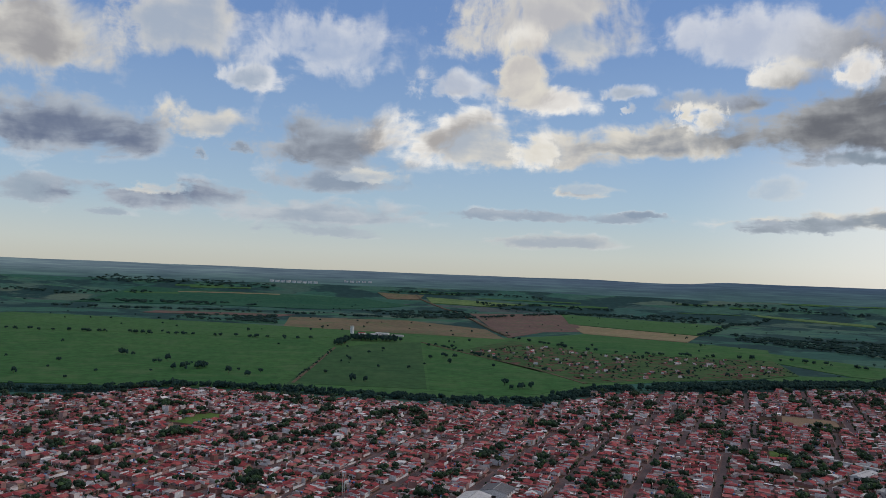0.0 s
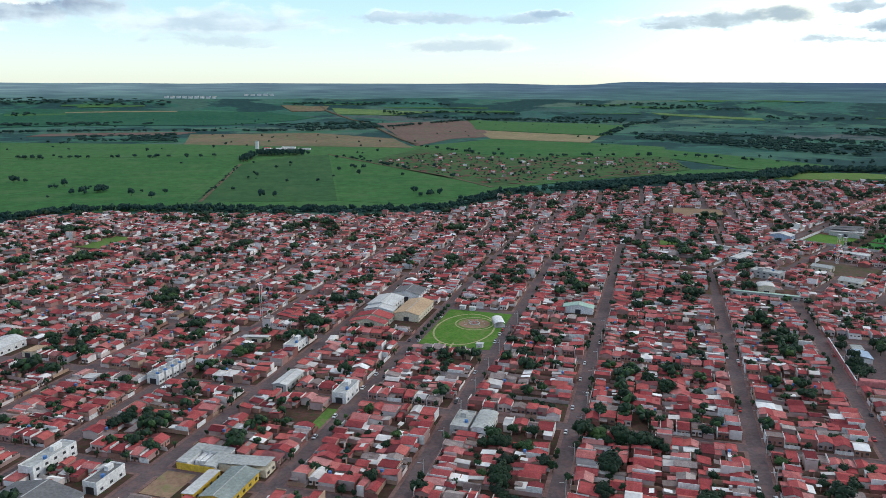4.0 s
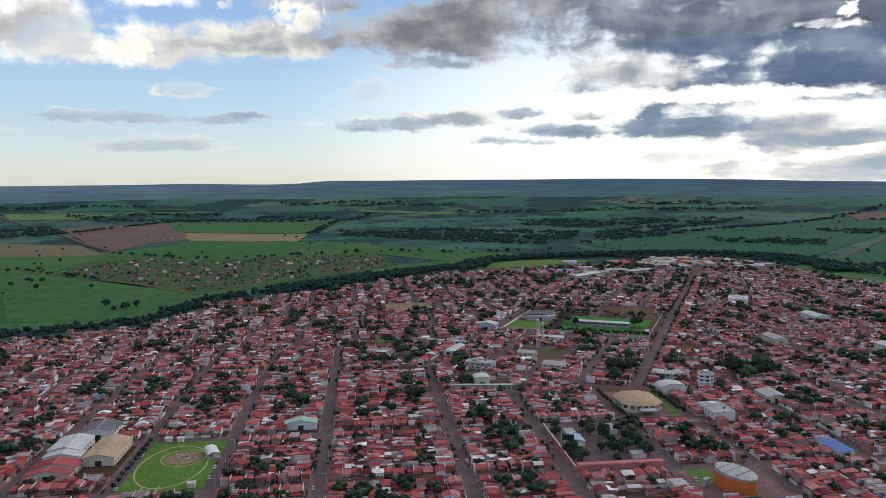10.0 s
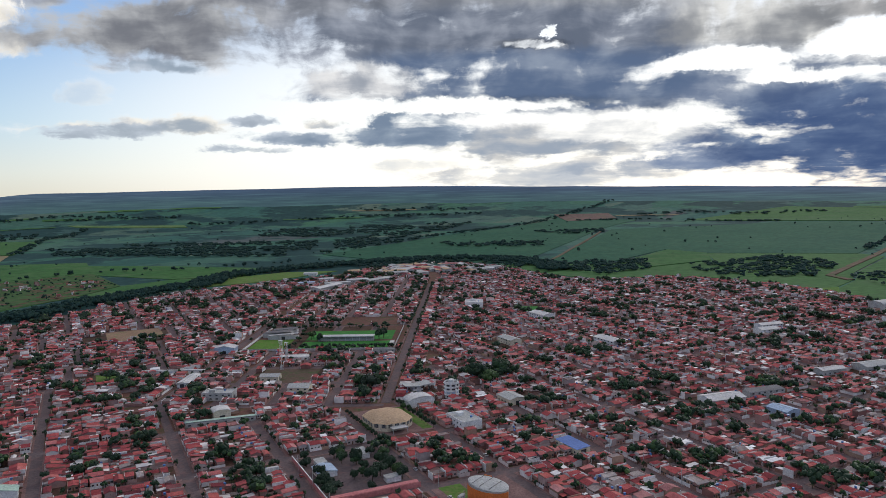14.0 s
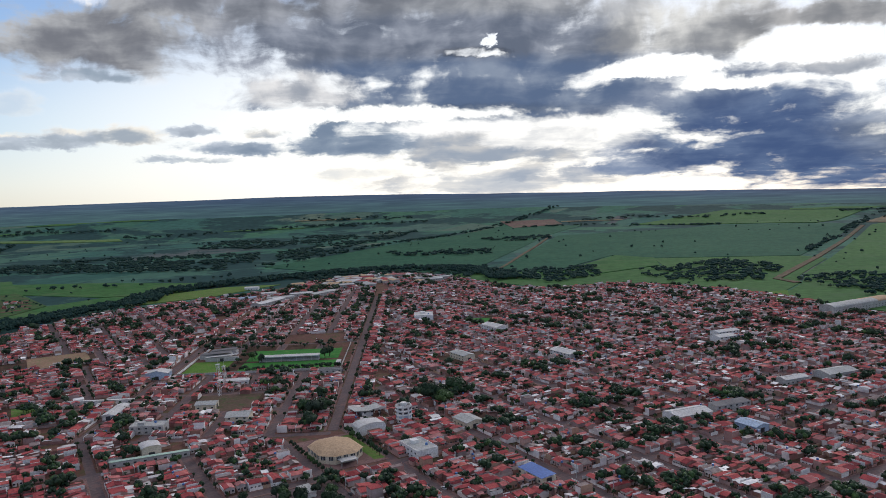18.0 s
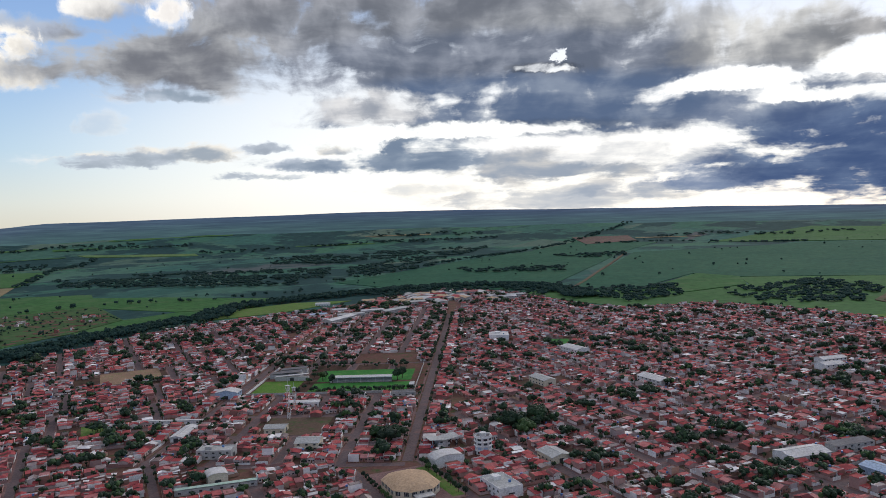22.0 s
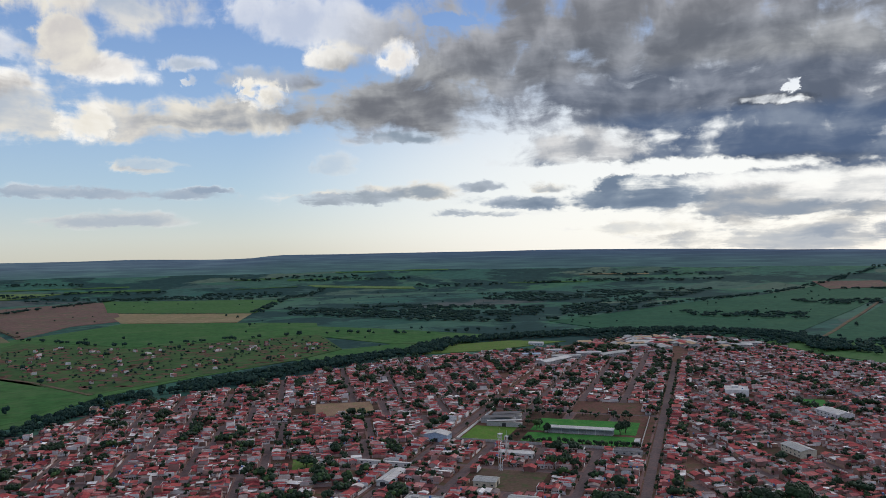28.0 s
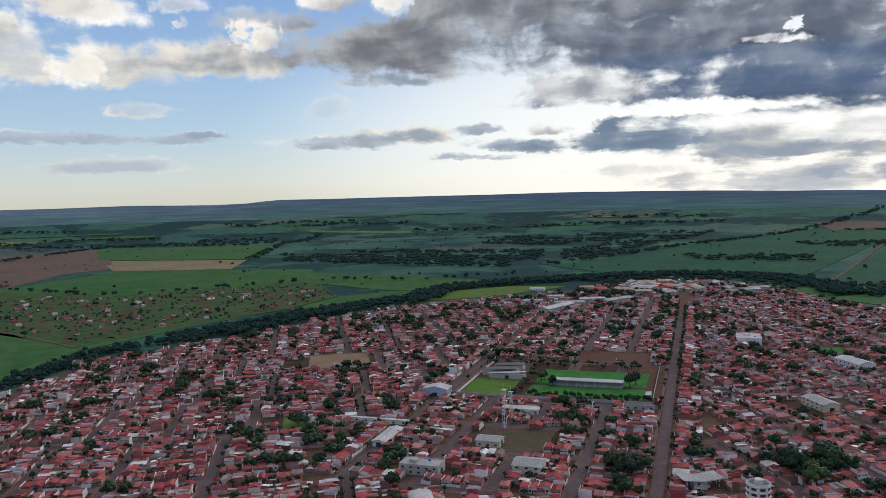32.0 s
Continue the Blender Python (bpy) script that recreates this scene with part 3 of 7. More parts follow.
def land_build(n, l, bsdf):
    """Open country: a patchwork of long fields, hedges and scrub, with the blue of distant haze put into their colours.
    """
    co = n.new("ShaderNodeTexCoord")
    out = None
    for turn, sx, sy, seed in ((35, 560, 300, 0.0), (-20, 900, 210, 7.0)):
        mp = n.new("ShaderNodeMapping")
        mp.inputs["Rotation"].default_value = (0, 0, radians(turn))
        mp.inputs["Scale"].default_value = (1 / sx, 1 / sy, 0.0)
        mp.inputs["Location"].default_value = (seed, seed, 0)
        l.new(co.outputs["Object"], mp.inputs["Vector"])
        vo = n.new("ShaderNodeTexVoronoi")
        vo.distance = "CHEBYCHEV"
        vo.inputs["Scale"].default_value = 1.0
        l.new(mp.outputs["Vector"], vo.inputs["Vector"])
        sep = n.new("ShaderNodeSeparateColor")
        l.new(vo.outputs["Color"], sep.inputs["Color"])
        # field greens leaned to blue, standing in for haze over the far land
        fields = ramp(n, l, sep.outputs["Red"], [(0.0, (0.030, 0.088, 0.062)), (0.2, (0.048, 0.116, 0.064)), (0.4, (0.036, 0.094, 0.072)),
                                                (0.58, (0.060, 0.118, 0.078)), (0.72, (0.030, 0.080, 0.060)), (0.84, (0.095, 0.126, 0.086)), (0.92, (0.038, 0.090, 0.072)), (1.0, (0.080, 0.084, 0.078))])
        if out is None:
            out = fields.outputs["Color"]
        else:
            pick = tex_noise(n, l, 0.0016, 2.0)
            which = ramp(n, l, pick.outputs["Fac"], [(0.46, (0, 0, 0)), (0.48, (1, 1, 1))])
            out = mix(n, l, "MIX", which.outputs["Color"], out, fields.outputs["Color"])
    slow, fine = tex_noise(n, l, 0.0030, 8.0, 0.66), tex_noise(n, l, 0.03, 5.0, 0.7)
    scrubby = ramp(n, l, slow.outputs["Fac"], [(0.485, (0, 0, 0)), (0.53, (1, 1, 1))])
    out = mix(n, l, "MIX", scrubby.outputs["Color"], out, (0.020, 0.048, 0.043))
    # fine variation, with a little more of the haze's blue
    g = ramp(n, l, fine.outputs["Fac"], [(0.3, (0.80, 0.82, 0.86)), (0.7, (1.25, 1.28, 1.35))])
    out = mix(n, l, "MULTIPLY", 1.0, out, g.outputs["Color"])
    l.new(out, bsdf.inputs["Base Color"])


def ridge_build(n, l, bsdf):
    """Far wooded hills seen through miles of air, paler to the west, with fields on their feet; the air's haze is
    painted in their glow.
    """
    co = n.new("ShaderNodeTexCoord")
    sep_xyz = n.new("ShaderNodeSeparateXYZ")
    l.new(co.outputs["Object"], sep_xyz.inputs["Vector"])
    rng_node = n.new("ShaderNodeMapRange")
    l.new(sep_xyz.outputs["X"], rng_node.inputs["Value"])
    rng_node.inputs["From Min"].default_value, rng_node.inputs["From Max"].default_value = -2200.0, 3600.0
    haze_hue = ramp(n, l, rng_node.outputs["Result"], [(0.0, (0.120, 0.165, 0.185)), (0.45, (0.062, 0.092, 0.124)), (0.8, (0.038, 0.060, 0.104)), (1.0, (0.034, 0.052, 0.098))])
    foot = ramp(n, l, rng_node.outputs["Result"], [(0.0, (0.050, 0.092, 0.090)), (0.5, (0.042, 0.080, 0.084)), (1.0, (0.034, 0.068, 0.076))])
    mp = n.new("ShaderNodeMapping")
    mp.inputs["Scale"].default_value = (0.0035, 0.0035, 0.10)
    l.new(co.outputs["Object"], mp.inputs["Vector"])
    streak = n.new("ShaderNodeTexNoise")
    streak.inputs["Scale"].default_value, streak.inputs["Detail"].default_value, streak.inputs["Roughness"].default_value = 1.0, 8.0, 0.65
    l.new(mp.outputs["Vector"], streak.inputs["Vector"])
    g = ramp(n, l, streak.outputs["Fac"], [(0.34, (0.66, 0.68, 0.74)), (0.50, (1.0, 1.0, 1.0)), (0.68, (1.5, 1.5, 1.32))])
    # the painted haze deepens from the feet to the ridge top
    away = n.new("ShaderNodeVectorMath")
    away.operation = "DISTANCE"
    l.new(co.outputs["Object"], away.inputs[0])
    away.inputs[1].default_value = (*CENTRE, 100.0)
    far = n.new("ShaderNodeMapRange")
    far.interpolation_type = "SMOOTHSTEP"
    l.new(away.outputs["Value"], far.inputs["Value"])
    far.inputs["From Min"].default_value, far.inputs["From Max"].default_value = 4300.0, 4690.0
    out = mix(n, l, "MULTIPLY", 1.0, mix(n, l, "MIX", far.outputs["Result"], foot.outputs["Color"], haze_hue.outputs["Color"]), g.outputs["Color"])
    # nearly black surface; the hazy blue is emitted, though the hills are no lamp
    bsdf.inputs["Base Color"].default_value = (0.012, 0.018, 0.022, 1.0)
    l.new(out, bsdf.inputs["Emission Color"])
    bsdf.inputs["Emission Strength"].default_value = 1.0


M["ridge"] = mat("hazy_ridge_glow", ridge_build, 0.95)
M["land"] = mat("open_country_hazed", land_build, 0.95)

# ---------------------------------------------------------------- mesh helpers
def mesh_of(name, verts, faces, material, smooth=False):
    me = bpy.data.meshes.new(name)
    me.from_pydata(verts, [], faces)
    me.materials.append(material)
    if smooth:
        me.polygons.foreach_set("use_smooth", [True] * len(faces))
    me.update()
    return me


def part(name, vf, material, parent, label="", m=None, smooth=False):
    """One mesh under a thing."""
    ob = new(name, mesh_of(name, vf[0], vf[1], material, smooth))
    ob.parent = parent
    if m is not None:
        ob.matrix_basis = m
    return tagged(ob, label)


def thing(name, m, label, category, group="", kind=""):
    ob = new(name)
    ob.matrix_world = m
    return tagged(ob, label, category, group, kind)


def structure(name, vf, material, label, category, kind="structure"):
    return tagged(new(name, mesh_of(name, vf[0], vf[1], material)), label, category, kind=kind)


def box(x0, x1, y0, y1, z0, z1):
    v = [(x0, y0, z0), (x1, y0, z0), (x1, y1, z0), (x0, y1, z0), (x0, y0, z1), (x1, y0, z1), (x1, y1, z1), (x0, y1, z1)]
    return v, [(3, 2, 1, 0), (4, 5, 6, 7), (0, 1, 5, 4), (1, 2, 6, 5), (2, 3, 7, 6), (3, 0, 4, 7)]


def join(*parts):
    v, f = [], []
    for pv, pf in parts:
        k = len(v)
        v += pv
        f += [tuple(i + k for i in q) for q in pf]
    return v, f


def prism(outline, z0, z1):
    """An upright prism over a plan outline (counter-clockwise)."""
    n = len(outline)
    v = [(x, y, z0) for x, y in outline] + [(x, y, z1) for x, y in outline]
    return v, [tuple(reversed(range(n))), tuple(range(n, 2 * n))] + [(i, (i + 1) % n, n + (i + 1) % n, n + i) for i in range(n)]


def circle(x, y, r, n=12, sy=1.0):
    return [(x + r * math.cos(2 * math.pi * i / n), y + sy * r * math.sin(2 * math.pi * i / n)) for i in range(n)]


def gable_walls(x0, x1, y0, y1, z0, z1, rise):
    """Walls of a house whose ridge runs along y."""
    xm = (x0 + x1) / 2
    sec = [(x0, z0), (x1, z0), (x1, z1), (xm, z1 + rise), (x0, z1)]
    v = [(x, y0, z) for x, z in sec] + [(x, y1, z) for x, z in sec]
    return v, [(0, 1, 2, 3, 4), (9, 8, 7, 6, 5)] + [(i, i + 5, (i + 1) % 5 + 5, (i + 1) % 5) for i in range(5)]


def slope(p0, p1, p2, p3, t=0.14):
    """A slab over the quad, t thick."""
    v = [p0, p1, p2, p3] + [(x, y, z - t) for x, y, z in (p0, p1, p2, p3)]
    return v, [(0, 1, 2, 3), (7, 6, 5, 4), (0, 4, 5, 1), (1, 5, 6, 2), (2, 6, 7, 3), (3, 7, 4, 0)]


def gable_slopes(x0, x1, y0, y1, z, rise, over=0.45):
    xm, k = (x0 + x1) / 2, rise / ((x1 - x0) / 2)
    lo, top = z - over * k + 0.14, z + rise + 0.14
    a = slope((x0 - over, y0 - over, lo), (xm, y0 - over, top), (xm, y1 + over, top), (x0 - over, y1 + over, lo))
    b = slope((xm, y0 - over, top), (x1 + over, y0 - over, lo), (x1 + over, y1 + over, lo), (xm, y1 + over, top))
    return a, b


def turned(vf, quarter):
    """The piece turned by quarters about z."""
    c, s = [(1, 0), (0, 1), (-1, 0), (0, -1)][quarter % 4]
    return [(x * c - y * s, x * s + y * c, z) for x, y, z in vf[0]], vf[1]


def moved(vf, dx, dy, dz=0.0):
    return [(x + dx, y + dy, z + dz) for x, y, z in vf[0]], vf[1]


class Soup:
    """Gathers many pieces by material, for one object of kind stuff."""
    def __init__(self):
        self.v, self.f, self.n = {}, {}, {}

    def add(self, key, vf, m):
        pts = np.array(vf[0]) @ np.array(m.to_3x3()).T + np.array(m.translation)
        k = self.n.get(key, 0)
        self.v.setdefault(key, []).append(pts)
        self.f.setdefault(key, []).extend([tuple(i + k for i in q) for q in vf[1]])
        self.n[key] = k + len(pts)

    def make(self, name, label, category):
        top = thing(name, Matrix(), label, category, kind="stuff")
        for key in self.v:
            ob = new(key + "_pieces", mesh_of(key, np.concatenate(self.v[key]).tolist(), self.f[key], M[key]))
            ob.parent = top
            tagged(ob, kind="stuff")
        return top


# ---------------------------------------------------------------- ground and fields
def build_ground():
    rings = [0, 150, 300, 500, 750, 1000, 1250, 1500, 1700, 1900, 2100, 2300, 2500, 2700, 2900, 3100, 3300, 3500, 3600, 3700, 3800, 3900,
             4000, 4100, 4200, 4300, 4400, 4500, 4600, 4700, 4780, 4840]
    n = 240
    v, f = [(*CENTRE, 0.0)], []
    for r in rings[1:]:
        for i in range(n):
            x, y = CENTRE[0] + r * math.sin(2 * math.pi * i / n), CENTRE[1] + r * math.cos(2 * math.pi * i / n)
            v.append((x, y, ground_z(x, y)))
    f += [(0, 1 + (i + 1) % n, 1 + i) for i in range(n)]
    for k in range(len(rings) - 2):
        for i in range(n):
            a, b = 1 + k * n + i, 1 + k * n + (i + 1) % n
            f.append((a, b, b + n, a + n))
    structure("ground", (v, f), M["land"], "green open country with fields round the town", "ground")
    v, f, n = [], [], 160                 # the far ridge, its blue haze painted as glow
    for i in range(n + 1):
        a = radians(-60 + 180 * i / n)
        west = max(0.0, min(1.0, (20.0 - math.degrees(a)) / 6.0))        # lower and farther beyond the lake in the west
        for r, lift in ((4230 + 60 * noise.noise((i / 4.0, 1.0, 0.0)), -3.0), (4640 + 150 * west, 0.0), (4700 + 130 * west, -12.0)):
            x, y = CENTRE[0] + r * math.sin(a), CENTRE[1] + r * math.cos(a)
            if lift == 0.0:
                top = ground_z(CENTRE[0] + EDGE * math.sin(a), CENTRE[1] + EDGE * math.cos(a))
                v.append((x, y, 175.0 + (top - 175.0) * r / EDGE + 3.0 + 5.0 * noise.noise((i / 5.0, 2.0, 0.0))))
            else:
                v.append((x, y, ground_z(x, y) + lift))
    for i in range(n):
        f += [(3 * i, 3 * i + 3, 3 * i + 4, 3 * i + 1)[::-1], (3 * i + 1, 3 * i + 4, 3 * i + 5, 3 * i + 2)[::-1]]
    structure("backdrop", (v, f), M["ridge"], "far wooded ridge on the horizon, blue haze painted in its glow", "hills")


def field(name, corners, material, label, lift=1.2, step=160.0):
    """A field draped over the land, with a raised edge."""
    n = len(corners)
    bm = bmesh.new()
    face = bm.faces.new([bm.verts.new((x, y, 0)) for x, y in corners])
    if face.normal.z < 0 or sum(x0 * y1 - x1 * y0 for (x0, y0), (x1, y1) in zip(corners, corners[1:] + corners[:1])) < 0:
        bmesh.ops.reverse_faces(bm, faces=[face])
    xs, ys = [c[0] for c in corners], [c[1] for c in corners]
    for axis, lo, hi in ((0, min(xs), max(xs)), (1, min(ys), max(ys))):
        c = lo + step
        while c < hi:
            no = Vector((1, 0, 0)) if axis == 0 else Vector((0, 1, 0))
            bmesh.ops.bisect_plane(bm, geom=bm.verts[:] + bm.edges[:] + bm.faces[:], plane_co=no * c, plane_no=no)
            c += step
    for w in bm.verts:
        w.co.z = ground_z(w.co.x, w.co.y) + lift
    rim = [e for e in bm.edges if e.is_boundary]
    out = bmesh.ops.extrude_edge_only(bm, edges=rim)
    for w in out["geom"]:
        if isinstance(w, bmesh.types.BMVert):
            w.co.z -= lift + 3.0
    me = bpy.data.meshes.new(name)
    bm.to_mesh(me)
    bm.free()
    me.materials.append(M[material])
    return tagged(new(name, me), label, "field", kind="structure")


def track(name, pts, width, material, label, lift=1.6):
    """A dirt road along a line."""
    v, f, dense = [], [], []
    for (x0, y0), (x1, y1) in zip(pts, pts[1:]):
        k = max(1, int(math.hypot(x1 - x0, y1 - y0) / 90))
        dense += [(x0 + (x1 - x0) * i / k, y0 + (y1 - y0) * i / k) for i in range(k)]
    dense.append(pts[-1])
    for i, (x, y) in enumerate(dense):
        xa, ya = dense[max(0, i - 1)]
        xb, yb = dense[min(len(dense) - 1, i + 1)]
        d = math.hypot(xb - xa, yb - ya)
        nx, ny = (yb - ya) / d * width / 2, -(xb - xa) / d * width / 2
        for s in (-1, 1):
            v.append((x + s * nx, y + s * ny, ground_z(x + s * nx, y + s * ny) + lift))
        for s in (-1, 1):
            v.append((x + s * nx * 1.05, y + s * ny * 1.05, ground_z(x, y) - 1.0))
    for i in range(len(dense) - 1):
        a, b = 4 * i, 4 * i + 4
        f += [(a, a + 1, b + 1, b), (a + 2, a, b, b + 2), (a + 1, a + 3, b + 3, b + 1)]
    return structure(name, (v, f), M[material], label, "dirt road")


build_ground()
field("pasture_base", [(-1300, 985), (-430, 1042), (-160, 1062), (60, 1042), (150, 1085), (240, 1215), (386, 1305), (565, 1385), (690, 1470), (756, 1740), (850, 1990), (700, 2185),
                       (462, 2430), (192, 2118), (-450, 2205), (-1300, 2330)], "crop_mid", "broad green pastures beyond the creek", 0.9)
field("field_north", [(-1200, 1000), (-700, 1000), (-430, 1060), (-240, 1100), (-232, 1640), (-300, 1800), (-900, 1750), (-1300, 1500)], "crop_light", "bright green pasture with scattered trees")
field("field_diagonal", [(-217, 1120), (-226, 1646), (-110, 1858), (-43, 1853), (-13, 1115)], "crop_dull", "dull green pasture field beside a dirt lane")
field("field_creek", [(-9, 1115), (-34, 1780), (28, 1676), (173, 1427), (227, 1221), (150, 1110), (81, 1075)], "crop_light", "bright green pasture beside the creek")
field("field_upper", [(-1300, 1790), (-320, 1830), (-250, 1920), (-300, 2180), (-520, 2230), (-1300, 2320)], "crop_mid", "green pasture beyond the lane")
field("field_brown", [(-450, 2212), (177, 2051), (148, 2473), (-112, 2714), (-520, 2654)], "fallow_brown", "brown fallow field")
field("field_brown_west", [(-1000, 2560), (-560, 2640), (-520, 2760), (-1000, 2700)], "fallow_purple", "thin brown ploughed strip")
field("field_purple", [(126, 3358), (584, 3579), (474, 2536), (329, 2456), (191, 2126)], "fallow_purple", "purple-brown ploughed field")
field("field_tan", [(477, 2846), (844, 2505), (707, 2195), (459, 2456)], "stubble", "tan stubble field")
field("field_yellow", [(-80, 4056), (433, 3906), (225, 3783), (-49, 3835)], "crop_yellow", "yellow-green crop far off", 3.0)
field("field_pink", [(-347, 4158), (-96, 4122), (-121, 3959), (-274, 3935)], "fallow_brown", "pale brown field far off", 3.0)
field("field_teal", [(-1500, 3100), (-500, 3250), (-150, 3700), (-400, 3900), (-1500, 3800)], "crop_dark", "dark green crop far off", 2.0)
field("field_olive", [(200, 2070), (460, 2440), (690, 2180), (941, 1580), (836, 1500), (753, 1746), (370, 1760)], "crop_light", "yellow-green pasture strip")
field("field_ochre", [(560, 3600), (1150, 3100), (860, 2520), (480, 2870)], "crop_mid", "green crop behind the stubble field", 1.6)
field("settlement_ground", [(40, 1680), (190, 2020), (370, 1740), (750, 1730), (690, 1470), (560, 1380), (386, 1316), (243, 1243)], "scrub", "scrubby land with scattered small plots")
field("field_low", [(790, 1941), (920, 1737), (1052, 1464), (913, 1400), (800, 1480), (719, 1764)], "crop_light", "light green pasture strip")
field("field_edge", [(770, 1310), (900, 1275), (1080, 1300), (1000, 1380), (820, 1400)], "weeds", "pale green meadow at the town's edge")
field("field_bank", [(565, 1378), (690, 1466), (796, 1476), (905, 1400), (780, 1340), (690, 1332), (575, 1302)], "crop_light", "green pasture along the creek", 0.9)
field("field_margin", [(1334, 1063), (1405, 1050), (1418, 1010), (1465, 890), (1412, 790), (1648, 720), (1790, 800), (1940, 506), (1895, 446), (1556, 424), (1440, 398), (1341, 396), (1292, 402),
                       (1330, 490), (1362, 594), (1331, 690), (1236, 765), (1264, 900)], "crop_mid", "rough green pasture between the town and the woods", 0.8)
field("field_south", [(1194, 250), (1292, 392), (1341, 390), (1440, 394), (1560, 416), (1700, 226), (1500, 60), (1128, 60)], "crop_mid", "rough green pasture at the town's edge", 0.8)
field("crop_east", [(1324, 1649), (2100, 1830), (3085, 2077), (3195, 1720), (2493, 1500), (1405, 1060), (1286, 1360)], "crop_dark", "broad dark green crop beyond the town")
field("crop_south", [(2510, 1460), (3187, 1064), (3179, 601), (1944, 512), (1797, 801), (1840, 930), (1470, 890), (1420, 1010)], "crop_dark", "broad dark green crop beyond the town")
field("crop_road", [(3100, 545), (3250, 534), (3200, 150), (1700, 230), (1560, 420), (1900, 440)], "crop_mid", "green crop beside the dirt road")
field("field_lime", [(1461, 871), (1837, 920), (1797, 801), (1648, 727), (1415, 790)], "crop_light", "light green pasture between woods", 1.8)
field("edge_green", [(1255, 453), (1341, 393), (1252, 368), (1214, 415)], "lawn", "bright green plot at the town's edge")
field("field_rose", [(3202, 2169), (3365, 1962), (3216, 1833), (2994, 1956)], "fallow_purple", "pinkish ploughed field far off", 2.5)
field("field_straw", [(1478, 3659), (1871, 3327), (1848, 3258), (1488, 3575)], "crop_yellow", "thin pale yellow field far off", 2.5)
field("field_far_east", [(3250, 1500), (3900, 1300), (3950, 700), (3240, 750)], "crop_mid", "green fields far off", 2.5)
field("field_far_tan", [(3300, 620), (4000, 560), (3950, 420), (3300, 480)], "fallow_brown", "brown field far off", 2.5)
track("lane", [(-209, 1125), (-223, 1660)], 5, "redroad", "narrow red dirt lane between pastures")
track("lane_east", [(-43, 1865), (28, 1710), (181, 1408), (240, 1240)], 6, "redroad", "dirt lane along the pasture")
track("lane_far", [(196, 2187), (56, 3511), (-107, 3975), (-140, 4137)], 12, "redroad", "straight dirt lane far off", 3.5)
track("dirt_road", [(1340, 970), (1600, 1080), (2493, 1480)], 8, "redroad", "straight dirt road through the crops", 2.0)
track("farm_road", [(1440, 400), (1485, 446), (1892, 468), (3071, 566)], 13, "redroad", "broad red dirt road through the crops", 2.2)
M["water"] = surface("lake_water", (0.10, 0.13, 0.15), (0.14, 0.17, 0.19), 0.002, 0.01, 0.12)


def far_strip(name, a0, a1, r0, r1, material, label, category, lift=6.0):
    """A thin strip of far land or water between two bearings."""
    n, v = max(16, int(abs(a1 - a0) * 2)), []
    for r in (r0, r1):
        for i in range(n + 1):
            a = radians(a0 + (a1 - a0) * i / n)
            rr = r + 14 * noise.noise((i * 0.7, r * 0.1, 1.5))
            x, y = CENTRE[0] + rr * math.sin(a), CENTRE[1] + rr * math.cos(a)
            v.append((x, y, ground_z(x, y) + lift))
    return structure(name, (v, [(n + 1 + i, n + 2 + i, i + 1, i) for i in range(n)]), M[material], label, category)


far_strip("lake", -25, -14, 4636, 4662, "water", "pale strip of lake far off", "water")
far_strip("lake_arm", -30, -20, 4690, 4704, "water", "narrow arm of the lake", "water")
strip_rng = random.Random(61)
for k in range(22):
    a0, r0 = strip_rng.uniform(-33, 84), strip_rng.uniform(3650, 4700)
    far_strip("far_field", a0, a0 + strip_rng.uniform(2.5, 8), r0, r0 + strip_rng.uniform(18, 60), strip_rng.choice(("crop_mid", "crop_light", "crop_mid", "stubble", "crop_dark")), "long thin field far off on rising land", "field", 2.5)
# ---------------------------------------------------------------- trees
GOLD = (1 + math.sqrt(5)) / 2
LUMP = [Vector(p).normalized() for a, b in ((1, GOLD), (-1, GOLD), (1, -GOLD), (-1, -GOLD)) for p in ((0, a, b), (a, b, 0), (b, 0, a))]
LUMP_FACES = [(i, j, k) for i in range(12) for j in range(i + 1, 12) for k in range(j + 1, 12)
              if all((LUMP[p] - LUMP[q]).length < 1.1 for p, q in ((i, j), (j, k), (i, k)))]
LUMP_FACES = [f if (LUMP[f[1]] - LUMP[f[0]]).cross(LUMP[f[2]] - LUMP[f[0]]).dot(LUMP[f[0]]) > 0 else f[::-1] for f in LUMP_FACES]


